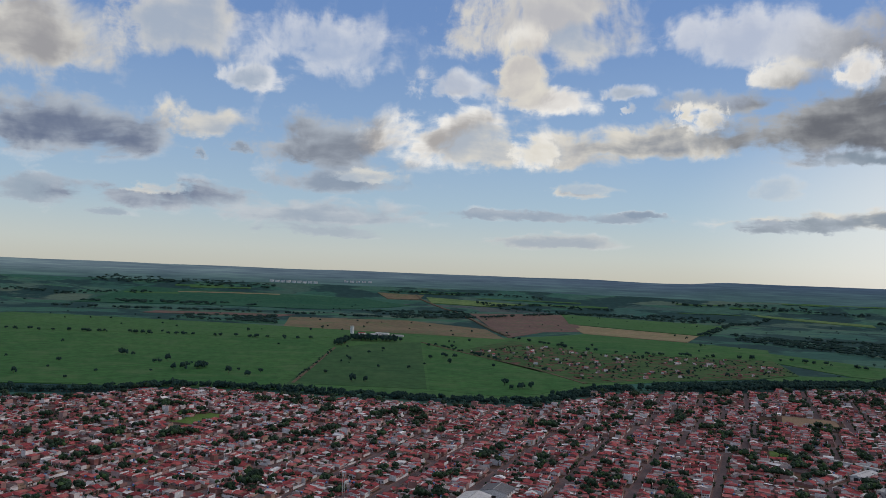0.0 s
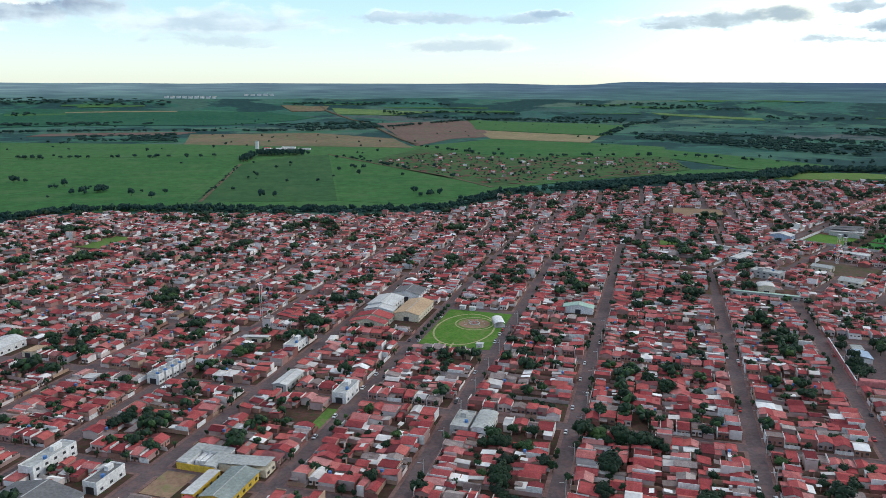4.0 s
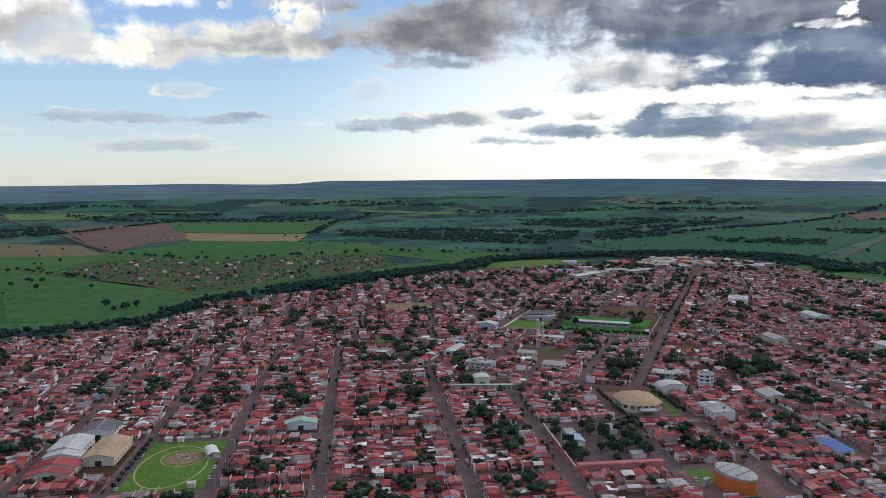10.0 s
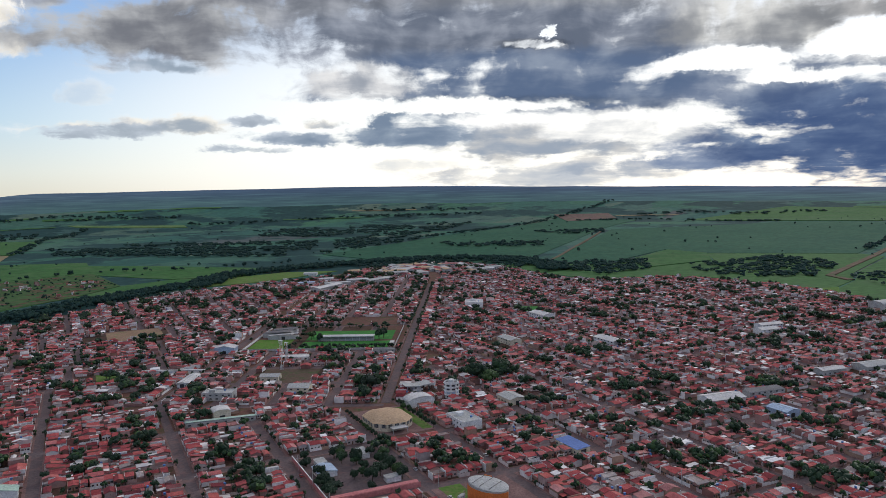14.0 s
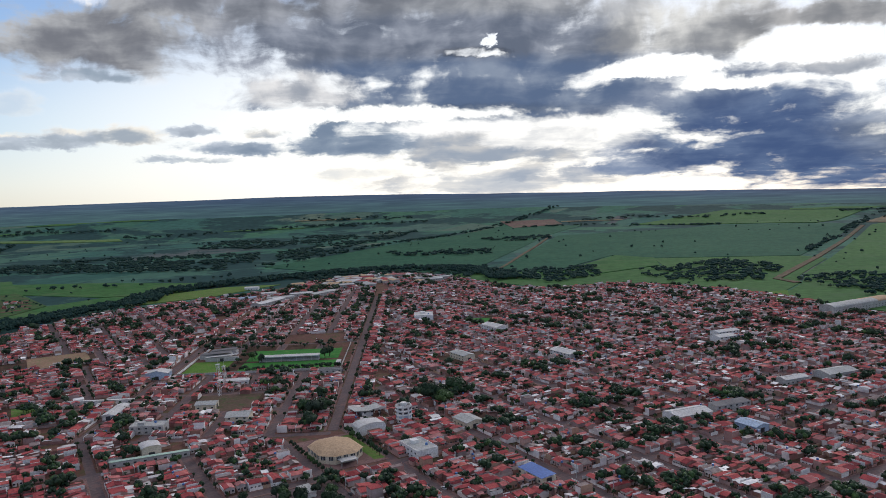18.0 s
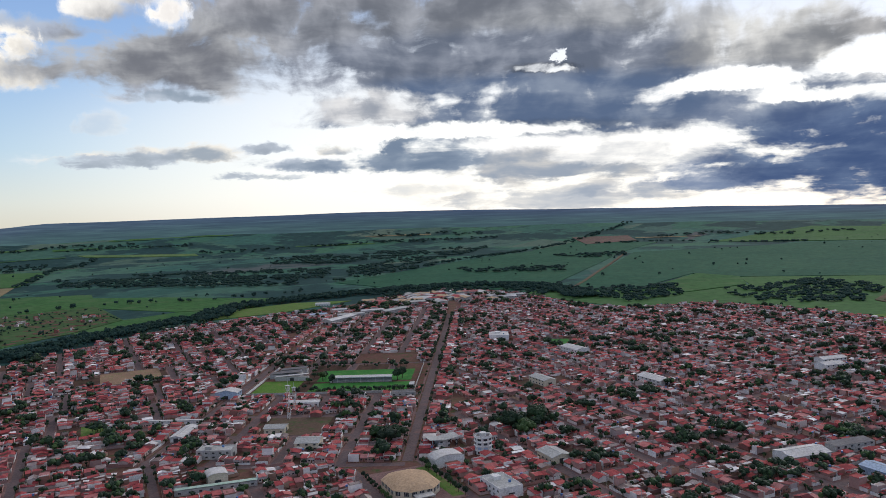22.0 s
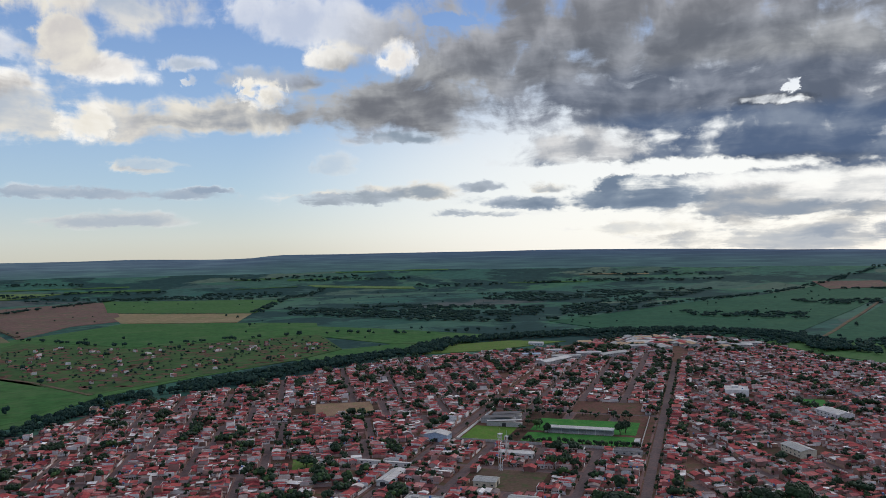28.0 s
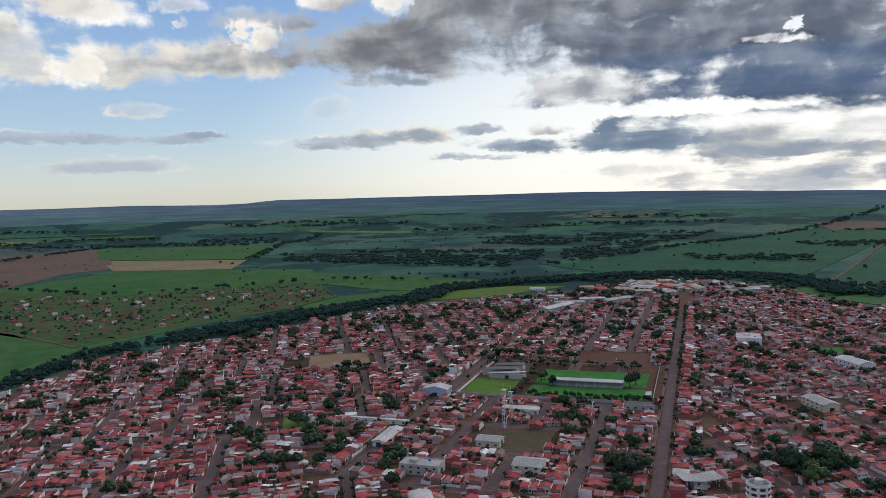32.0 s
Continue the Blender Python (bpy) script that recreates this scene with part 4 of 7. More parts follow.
def tree_mesh(rng, lumps, leaves, spread=1.0, size=0.55):
    """A crown about 1 m in radius and height: uneven clumps of foliage with loose leaves on them and gaps between."""
    v, f = [], []
    for i in range(lumps):
        ang, out = 2.4 * i + rng.uniform(0, 0.8), spread * math.sqrt((i + 0.4) / lumps) * rng.uniform(0.5, 0.78)
        cx, cy, cz = out * math.cos(ang), out * math.sin(ang), rng.uniform(0.62, 0.85) - 0.45 * out * rng.uniform(0.3, 1.1)
        r = rng.uniform(0.26, 0.42)
        k = len(v)
        v += [(cx + p.x * r * q, cy + p.y * r * q, max(0.0, cz + p.z * r * 0.85 * q)) for p, q in ((p, rng.uniform(0.72, 1.18)) for p in LUMP)]
        f += [tuple(k + c for c in face) for face in LUMP_FACES]
        for _ in range(leaves):
            d = Vector((rng.gauss(0, 1), rng.gauss(0, 1), rng.gauss(0.25, 0.9))).normalized()
            p = Vector((cx, cy, cz)) + d * r * rng.uniform(0.85, 1.12)
            p.z = max(p.z, 0.0)
            t = d.orthogonal().normalized()
            b = d.cross(t)
            ang = rng.uniform(0, 6.28)
            t, b = t * math.cos(ang) + b * math.sin(ang), b * math.cos(ang) - t * math.sin(ang)
            s = size * r * rng.uniform(0.5, 1.0)
            k = len(v)
            tip = p + d * s * 0.35
            v += [tuple(p + t * s), tuple(p + b * s * 0.8), tuple(p - t * s), tuple(p - b * s * 0.8), tuple(tip)]
            f += [(k, k + 1, k + 4), (k + 1, k + 2, k + 4), (k + 2, k + 3, k + 4), (k + 3, k, k + 4)]
    return v, f


def trunk_mesh(rng):
    """A tapered trunk with limbs, 1 m high to the crown's middle."""
    bits = []
    for (x0, y0, z0, r0), (x1, y1, z1, r1) in [((0, 0, 0, 0.07), (0.02, 0.01, 0.45, 0.05))] + [
            ((0.02, 0.01, 0.42, 0.045), (rng.uniform(-0.45, 0.45), rng.uniform(-0.45, 0.45), rng.uniform(0.75, 1.0), 0.015)) for _ in range(4)]:
        n = 6
        v = [(x0 + r0 * math.cos(6.283 * i / n), y0 + r0 * math.sin(6.283 * i / n), z0) for i in range(n)]
        v += [(x1 + r1 * math.cos(6.283 * i / n), y1 + r1 * math.sin(6.283 * i / n), z1) for i in range(n)]
        bits.append((v, [(i, (i + 1) % n, n + (i + 1) % n, n + i) for i in range(n)]))
    return join(*bits)


tree_rng = random.Random(11)
CROWNS = [tree_mesh(tree_rng, 12, 12, 1.0, 0.5) for _ in range(7)]
THIN = [tree_mesh(tree_rng, 7, 2, 1.0, 0.6) for _ in range(6)]
TRUNKS = [trunk_mesh(tree_rng) for _ in range(3)]
CROWN_MESH = [mesh_of("crown", *c, M["leaf_single"]) for c in CROWNS]
TRUNK_MESH = [mesh_of("trunk", *c, M["bark"]) for c in TRUNKS]
far_trees = Soup()
single_trees = [0]


def tree(x, y, radius, height, rng, single=False, z=0.0):
    """A tree of that crown radius and whole height."""
    lift = height * rng.uniform(0.18, 0.3)
    turn = rng.uniform(0, 360)
    m = pose(x, y, z, 0, 0, turn)
    if single and (single_trees[0] < 300 or radius > 7):
        single_trees[0] += 1
        kind = "large broad dark green street tree" if radius > 4.2 else "small rounded green yard tree"
        top = thing("tree", m, kind + " among the tiled houses", "tree", "town trees")
        c = new("crown", rng.choice(CROWN_MESH))
        c.parent = top
        c.matrix_basis = Matrix.LocRotScale((0, 0, lift), None, (radius, radius, height - lift))
        t = new("trunk", rng.choice(TRUNK_MESH))
        t.parent = top
        t.matrix_basis = Matrix.LocRotScale((0, 0, 0), None, (radius, radius, lift + 0.6 * (height - lift)))
    else:
        far_trees.add("leaf", rng.choice(THIN if radius < 9 else CROWNS), m @ Matrix.LocRotScale((0, 0, lift), None, (radius, radius, height - lift)))
        far_trees.add("bark", box(-0.25, 0.25, -0.25, 0.25, -0.3, lift + 1.0), m)


# ---------------------------------------------------------------- houses
def house_pieces(rng, w, d, pale):
    """Pieces of one house on a lot w wide and d deep; the street is at y = 0, the yard behind. (name, mesh, material, label)"""
    out = []
    style = rng.random()
    hw = w - rng.choice((0.0, 0.3, 0.9, 1.7))
    x0 = -w / 2 + rng.uniform(0, w - hw)
    x1 = x0 + hw
    set_back = rng.choice((0.2, 0.5, 1.5, 2.8, 3.8))
    depth = rng.uniform(5.2, 9.5)
    y0, y1 = set_back, min(set_back + depth, d - 1.0)
    hz = rng.uniform(2.8, 3.9)
    roof = "clay" if rng.random() > pale else rng.choice(("cement", "cement", "sheet"))
    if style < 0.66:                       # ridge towards the street, or along it
        along = rng.random() < 0.5
        if along:
            rise = (x1 - x0) / 2 * rng.uniform(0.26, 0.38)
            out.append(("wall", gable_walls(x0 + 0.3, x1 - 0.3, y0, y1, 0, hz, rise), "paint"))
            a, b = gable_slopes(x0 + 0.3, x1 - 0.3, y0, y1, hz, rise, 0.35)
        else:
            rise = (y1 - y0) / 2 * rng.uniform(0.24, 0.34)
            wl = turned(gable_walls(-(y1 - y0) / 2, (y1 - y0) / 2, -(x1 - x0) / 2 + 0.3, (x1 - x0) / 2 - 0.3, 0, hz, rise), 1)
            out.append(("wall", moved(wl, (x0 + x1) / 2, (y0 + y1) / 2), "paint"))
            a, b = (moved(turned(q, 1), (x0 + x1) / 2, (y0 + y1) / 2) for q in
                    gable_slopes(-(y1 - y0) / 2, (y1 - y0) / 2, -(x1 - x0) / 2 + 0.3, (x1 - x0) / 2 - 0.3, hz, rise, 0.35))
        out += [("roof_slope", a, roof), ("roof_slope", b, roof)]
    elif style < 0.80:                     # hipped
        rise = min(x1 - x0, y1 - y0) / 2 * 0.32
        out.append(("wall", box(x0 + 0.3, x1 - 0.3, y0, y1, 0, hz), "paint"))
        xa, xb, ya, yb, zt = x0 - 0.1, x1 + 0.1, y0 - 0.4, y1 + 0.4, hz + 0.1
        k = min(xb - xa, yb - ya) / 2
        r0, r1 = ((xa + k, (ya + yb) / 2), (xb - k, (ya + yb) / 2)) if xb - xa > yb - ya else (((xa + xb) / 2, ya + k), ((xa + xb) / 2, yb - k))
        zr = zt + rise
        v = [(xa, ya, zt), (xb, ya, zt), (xb, yb, zt), (xa, yb, zt), (*r0, zr), (*r1, zr)]
        f = [(0, 1, 5, 4), (1, 2, 5), (2, 3, 4, 5), (3, 0, 4), (3, 2, 1, 0)] if xb - xa > yb - ya else [(0, 1, 4), (1, 2, 5, 4), (2, 3, 5), (3, 0, 4, 5), (3, 2, 1, 0)]
        out.append(("hip_roof", (v, f), roof))
    elif style < 0.94:                     # one slope behind a raised front
        out.append(("wall", box(x0 + 0.2, x1 - 0.2, y0, y1, 0, hz), "paint"))
        out.append(("roof_slope", slope((x0, y0 + 0.2, hz + 1.1), (x1, y0 + 0.2, hz + 1.1), (x1, y1 + 0.3, hz + 0.15), (x0, y1 + 0.3, hz + 0.15)), roof))
        out.append(("parapet", box(x0 + 0.1, x1 - 0.1, y0 - 0.2, y0, 0.0, hz + rng.uniform(1.2, 1.8)), "paint"))
    else:                                  # flat slab with a rim, some of two storeys
        hz *= rng.choice((1.0, 1.0, 1.9))
        out.append(("wall", box(x0 + 0.2, x1 - 0.2, y0, y1, 0, hz), "paint"))
        out.append(("roof_slab", box(x0, x1, y0 - 0.2, y1 + 0.2, hz, hz + 0.2), rng.choice(("cement", "clay", "clay"))))
        for q in (box(x0, x1, y0 - 0.2, y0, hz + 0.2, hz + 0.8), box(x0, x1, y1, y1 + 0.2, hz + 0.2, hz + 0.8)):
            out.append(("parapet", q, "paint"))
    # openings to the street
    xm = (x0 + x1) / 2
    out.append(("door", box(xm - 0.45, xm + 0.45, y0 - 0.06, y0 + 0.02, 0.0, 2.1), "wood"))
    for s in (-1, 1):
        out.append(("window", box(xm + s * hw * 0.3 - 0.7, xm + s * hw * 0.3 + 0.7, y0 - 0.05, y0 + 0.02, 1.0, 2.1), "dark"))
    # a lower roof at the back
    if y1 < d - 3.5 and rng.random() < 0.85:
        ys, kind = min(d - 0.5, y1 + rng.uniform(3, 8)), rng.choice(("clay", "clay", "clay", "clay", "clay", "cement", "sheet", "sheet"))
        xs = rng.choice(((x0, x0 + hw * 0.55), (x1 - hw * 0.6, x1), (x0, x1)))
        out.append(("lean_to_wall", box(xs[0] + 0.2, xs[1] - 0.2, y1, ys, 0, 2.3), "paint"))
        out.append(("lean_to_roof", slope((xs[0], y1 - 0.1, 2.9), (xs[1], y1 - 0.1, 2.9), (xs[1], ys + 0.3, 2.45), (xs[0], ys + 0.3, 2.45), 0.1), kind))
    if set_back > 2 and rng.random() < 0.65:
        out.append(("porch_roof", slope((x0 - 0.0, y0 - set_back + 0.6, 2.45), (xm, y0 - set_back + 0.6, 2.45), (xm, y0 + 0.1, 2.85), (x0, y0 + 0.1, 2.85), 0.1), rng.choice(("clay", "clay", "cement"))))
        out.append(("porch_post", box(x0 + 0.1, x0 + 0.3, y0 - set_back + 0.7, y0 - set_back + 0.9, 0, 2.35), "paint"))
    # a second small house or shed at the end of the yard
    if d - y1 > 9.5 and rng.random() < 0.8:
        sw, kind = rng.uniform(0.5, 1.0) * w, rng.choice(("clay", "clay", "clay", "clay", "clay", "cement", "sheet"))
        sx = rng.choice((-w / 2, w / 2 - sw))
        ys = d - rng.uniform(4.0, max(4.5, min(8.0, d - y1 - 3.5)))
        if rng.random() < 0.5:
            out.append(("shed_wall", box(sx + 0.2, sx + sw - 0.2, ys, d - 0.3, 0, 2.4), "paint"))
            out.append(("shed_roof", slope((sx, ys - 0.3, 2.5), (sx + sw, ys - 0.3, 2.5), (sx + sw, d - 0.1, 3.3), (sx, d - 0.1, 3.3), 0.1), kind))
        else:
            rise = sw * 0.15
            out.append(("shed_wall", gable_walls(sx + 0.2, sx + sw - 0.2, ys, d - 0.4, 0, 2.5, rise), "paint"))
            for q in gable_slopes(sx + 0.2, sx + sw - 0.2, ys, d - 0.4, 2.5, rise, 0.25):
                out.append(("shed_roof", q, kind))
    # small roofs over the yard
    for _ in range(rng.choice((0, 1, 1, 2)) if d - y1 > 5 else 0):
        yw, yd, yz = rng.uniform(1.8, 4.2), rng.uniform(2.0, 4.0), rng.uniform(2.2, 3.0)
        yx, yy = rng.uniform(-w / 2, max(-w / 2 + 0.1, w / 2 - yw)), rng.uniform(y1 + 0.5, max(y1 + 0.6, d - yd))
        out.append(("yard_roof", slope((yx, yy, yz), (yx + yw, yy, yz), (yx + yw, yy + yd, yz + 0.35), (yx, yy + yd, yz + 0.35), 0.1), rng.choice(("clay", "clay", "clay", "sheet", "sheet", "cement"))))
        out.append(("yard_wall", box(yx + 0.1, yx + yw - 0.1, yy + yd - 0.35, yy + yd - 0.2, 0, yz + 0.15), "paint"))
    if rng.random() < 0.6:
        out.append(("fire_wall", box(x0 - 0.12, x0 + 0.12, y0 - 0.3, y1 + 0.2, 0, hz + rng.uniform(0.5, 1.5)), rng.choice(("white", "white", "paint"))))
    # yard walls
    h = rng.uniform(1.7, 2.3)
    out.append(("yard_wall", box(-w / 2 - 0.08, -w / 2 + 0.08, 0.2, d, 0, h), "paint"))
    if rng.random() < 0.6:
        out.append(("front_wall", box(-w / 2, w / 2, 0.05, 0.2, 0, rng.uniform(1.4, 2.4)), rng.choice(("white", "paint", "paint"))))
    # water tank
    if rng.random() < 0.16:
        tx, ty = rng.uniform(x0 + 1, x1 - 1), y1 + 1.0
        if ty < d - 1:
            out.append(("tank_stand", box(tx - 0.6, tx + 0.6, ty - 0.6, ty + 0.6, 0, 3.6), "paint"))
            out.append(("water_tank", prism(circle(tx, ty, 0.75, 10), 3.6, 4.7), rng.choice(("tank_blue", "tank_blue", "concrete"))))
    return out


far_houses = Soup()
ROOF_WORDS = {"clay": "red clay tile", "cement": "grey fibre-cement", "sheet": "pale metal sheet"}


def house(rng, w, d, m, single):
    x, y = m.translation.x, m.translation.y
    pale = 0.08 + max(0.0, 0.34 * noise.noise((x / 120, y / 120, 4.0))) + max(0.0, min(0.14, (math.hypot(x, y) - 850) / 1800))
    pieces = house_pieces(rng, w, d, pale)
    if not single:
        for _, vf, key in pieces:
            far_houses.add(key, vf, m)
        return
    roof = next(k for n, _, k in pieces if "roof" in n)
    form = "hipped" if any(n == "hip_roof" for n, *_ in pieces) else "flat" if any(n == "roof_slab" for n, *_ in pieces) else "gabled" if sum(n == "roof_slope" for n, *_ in pieces) == 2 else "single-pitch"
    extra = ", water tank" if any(n == "water_tank" for n, *_ in pieces) else ", walled" if any(n == "front_wall" for n, *_ in pieces) else ""
    top = thing("house", m, f"low house with {form} {ROOF_WORDS[roof]} roof{extra}", "house", "town houses")
    for name, vf, key in pieces:
        part(name, vf, M.get(key + "_single", M[key]), top)


# ---------------------------------------------------------------- streets, blocks and lots
STREETS = [-1010, -952, -894, -836, -778, -720, -660, -600, -542, -484, -428, -372, -315, -258, -200, -142, -86.5, -25, 60.5, 120, 186, 236, 310, 372, 434, 496, 556, 618,
           680, 742, 804, 866, 928, 990, 1052]
CROSSES = [-20, 75, 170, 265, 361, 457, 546, 640, 733, 826, 920, 1013, 1106, 1200, 1294, 1388, 1482, 1576, 1670]
HALF = 3.6               # half of a street's carriageway


def strip(p0, p1, width, z, m):
    """A flat road slab between two points, in the frame m (a function of two numbers)."""
    x0, y0 = m(*p0)
    x1, y1 = m(*p1)
    d = math.hypot(x1 - x0, y1 - y0)
    nx, ny = (y1 - y0) / d * width / 2, -(x1 - x0) / d * width / 2
    out = [(x0 + nx, y0 + ny), (x1 + nx, y1 + ny), (x1 - nx, y1 - ny), (x0 - nx, y0 - ny)]
    return prism(out, -0.1, z)


def rect_uv(u0, u1, v0, v1):
    def test(x, y):
        u, v = to_uv(x, y)
        return u0 < u < u1 and v0 < v < v1
    return test


def rect_ab(a0, a1, b0, b1):
    def test(x, y):
        a, b = to_ab(x, y)
        return a0 < a < a1 and b0 < b < b1
    return test


def rect_xy(x, y, w, d, turn):
    c, s = math.cos(radians(turn)), math.sin(radians(turn))

    def test(px, py):
        dx, dy = px - x, py - y
        return abs(dx * c + dy * s) < w / 2 and abs(dy * c - dx * s) < d / 2
    return test


KEEP_CLEAR = [
    rect_uv(457, 546, -142, -86.5),      # park
    rect_uv(480, 546, -198, -145),       # halls beside the park
    rect_uv(552, 640, 186, 240),         # arena and square
    rect_uv(457, 546, 120, 186),         # walled compound
    rect_uv(405, 457, 186, 236),         # oval building and lawn
    rect_ab(870, 1016, -272, -100),      # stadium
    rect_ab(735, 792, -222, -165),       # vacant ground
    rect_ab(1020, 1085, -190, -110),     # brown vacant ground
]
HALLS = []


def hall(x, y, w, d, h, form, wall, roof, label, turn=-22.5, name="hall"):
    """Books the place of a large building; it is built after the houses."""
    KEEP_CLEAR.append(rect_xy(x, y, w + 3, d + 3, turn))
    HALLS.append((x, y, w, d, h, form, wall, roof, label, turn, name))


def hall_uv(u, v, *rest):
    hall(*uv(u, v), *rest)


def patch(x, y, w, d, material, label, turn=-22.5):
    """Books an open plot."""
    KEEP_CLEAR.append(rect_xy(x, y, w + 4, d + 4, turn))
    PATCHES.append((x, y, w, d, material, label, turn))


PATCHES = []
# beside the park
hall_uv(532, -186, 20, 26, 6.5, "gable", "white", "white_roof", "white metal roofed hall beside the park")
hall_uv(514, -184, 22, 10, 5.5, "gable", "white", "white_roof", "low white roofed wing of the hall")
hall_uv(500, -183, 26, 11, 4.2, "gable", "cream", "clay_single", "long tiled school wing with cream walls")
hall_uv(487, -183, 26, 7, 3.8, "gable", "cream", "clay_single", "long tiled school wing with cream walls")
hall_uv(524, -161, 19, 38, 5.5, "gable", "cream", "tan_roof", "gymnasium with a broad tan metal roof")
hall_uv(566, -178, 22, 20, 6.0, "gable", "white", "dark_roof", "dark grey roofed store with white walls")
hall_uv(563, -43, 22, 9, 4.8, "gable", "white", "green_roof", "long hall with a pale green metal roof")
# near streets
hall(70, 345, 9, 21, 5.0, "vault", "white", "grey_roof", "narrow vaulted shed with a white front")
hall(60, 349, 9, 19, 4.6, "flat", "concrete", "grey_roof", "flat grey roofed workshop")
hall(-31, 416, 8, 22, 4.6, "gable", "concrete", "white_roof", "long pale shed with a dark open front")
hall(1.5, 395, 8, 19, 5.6, "flat", "white", "grey_roof", "white two-storey corner house with a flat roof")
hall(-61, 327, 19, 17, 3.6, "court", "yellow", "grey_roof", "school with pale roofs round a blue court and yellow walls")
hall(-43, 318, 26, 9, 3.8, "mono", "cream", "grey_roof", "grey roofed school wing behind the gymnasium")
hall(-46.5, 299, 13, 25, 4.2, "gable", "yellow", "school_roof", "school gymnasium with a grey-green roof and yellow walls")
hall(-59, 303, 6, 21, 3.4, "mono", "yellow", "white_roof", "covered school passage with a pale roof")
hall(-130.5, 331, 8, 26, 6.0, "flat", "white", "grey_roof", "white two-storey building on the street corner")
hall(-101, 312, 7, 18, 5.0, "flat", "white", "dark_roof", "pale two-storey house with a dark flat roof")
hall(-123, 297, 34, 14, 4.2, "gable", "concrete", "dark_roof", "broad low shed with a weathered dark roof")
hall(-219, 496, 18, 23, 5.0, "gable", "white", "white_roof", "large white supermarket hall")
hall(-247, 508, 13, 10, 4.0, "flat", "white", "white_roof", "low white annexe of the supermarket hall")
hall(-194, 485, 9, 13, 3.8, "mono", "cream", "tan_roof", "low tan roofed store beside the supermarket")
hall(-145, 434, 10, 8, 3.2, "mono", "white", "white_roof", "small white shed roof")
hall(-31, 478, 8, 20, 5.0, "flat", "white", "grey_roof", "pale two-storey row beside the street")
hall(-58, 494, 20, 5, 3.4, "mono", "cream", "white_roof", "long low canopy with a pale roof")
for k in range(4):
    hall(-107 + 2.9 * k, 428 + 5.6 * k, 8, 5.2, 5.4, "flat", "white", "grey_roof", "white two-storey terraced house")
hall(453, 322, 11, 25, 4.0, "mono", "cream", "blue_roof", "shed with a deep blue metal roof")
hall(481, 779, 22, 14, 6.5, "gable", "pale_blue", "white_roof", "white roofed store with blue walls", -49.9)
hall(493, 504, 13, 24, 6.0, "butterfly", "white", "grey_roof", "filling station with a sagging pale roof", 65.0)
hall(465, 474, 22, 13, 5.0, "vault", "white", "white_roof", "white rounded shop beside the avenue")
hall(447, 411, 16, 26, 6.5, "flat", "white", "grey_roof", "white commercial building with terraces")
hall(517, 420, 15, 20, 5.0, "gable", "cream", "grey_roof", "church hall with a pale roof")
hall(375, 622, 14, 26, 6.0, "flat", "concrete", "grey_roof", "grey flat-roofed block of several steps", 40.0)
hall(430, 583, 17, 18, 6.0, "gable", "cream", "grey_roof", "pale gabled church hall", 40.0)
hall(338, 560, 6, 52, 3.6, "mono", "concrete", "green_roof", "long low canopy with a pale green roof", -119.5)
hall(346, 573, 13, 13, 6.0, "vault", "cream", "white_roof", "round-topped white hall among houses")
hall(397, 739, 5, 62, 3.2, "mono", "white", "white_roof", "long covered walk with white roof", -140.0)
hall(387, 692, 10, 34, 4.2, "gable", "white", "white_roof", "long white roofed shed beside the avenue", -49.9)
hall(616, 288, 18, 32, 5.0, "gable", "white", "white_roof", "large white roofed school building", 60.0)
hall(652, 268, 10, 34, 6.0, "mono", "concrete", "dark_roof", "long shed with a dark roof", 60.0)
hall(612, 240, 14, 18, 5.0, "gable", "pale_blue", "pale_blue", "house with a pale blue roof")
hall(800, 222, 18, 34, 5.5, "gable", "concrete", "grey_roof", "pale metal roofed warehouse", 60.0)
hall(760, 248, 11, 26, 5.0, "gable", "concrete", "white_roof", "white metal roofed warehouse", 60.0)
hall(942, 364, 14, 30, 6.0, "gable", "white", "white_roof", "low shed with a white roof", 60.0)
hall(912, 356, 16, 24, 6.0, "gable", "white", "white_roof", "store with a white roof", 60.0)
hall(505, 690, 8, 30, 4.0, "mono", "white", "white_roof", "long white canopy beside vacant ground", 40.0)
hall(585, 640, 5, 24, 3.6, "mono", "concrete", "dark_roof", "long shed with a dark blue-grey roof", 40.0)
hall(440, 640, 13, 17, 4.5, "gable", "cream", "grey_roof", "pale roofed shed beside vacant ground", 40.0)
# far end of the town
hall(925, 1118, 13, 46, 5.5, "gable", "concrete", "grey_roof", "long pale warehouse with a metal roof", -119.5)
hall(978, 1124, 12, 40, 5.5, "gable", "concrete", "white_roof", "long warehouse with a white roof", -119.5)
hall(900, 1176, 11, 30, 4.5, "gable", "white", "pale_blue", "shed with a pale blue roof", -119.5)
hall(960, 1192, 12, 26, 4.5, "gable", "white", "white_roof", "low shed with a white roof", -119.5)
hall(880, 1094, 20, 74, 6.0, "gable", "concrete", "white_roof", "very long low warehouse with a pale roof", -72.0)
hall(1000, 1092, 18, 60, 6.0, "gable", "concrete", "grey_roof", "long warehouse with a weathered grey roof", -86.0)
hall(1000, 1290, 14, 26, 5.0, "gable", "white", "white_roof", "farm shed with a white roof", 40.0)
ind_rng = random.Random(3)
for k in range(30):
    hall(1090 + ind_rng.uniform(0, 190), 1105 + ind_rng.uniform(0, 130), ind_rng.uniform(11, 18), ind_rng.uniform(18, 38), ind_rng.uniform(4, 6.5), "gable", "concrete",
         ind_rng.choice(("white_roof", "white_roof", "grey_roof", "clay_single", "tan_roof")), "industrial shed at the town's far end", ind_rng.choice((-119.5, -29.5)))
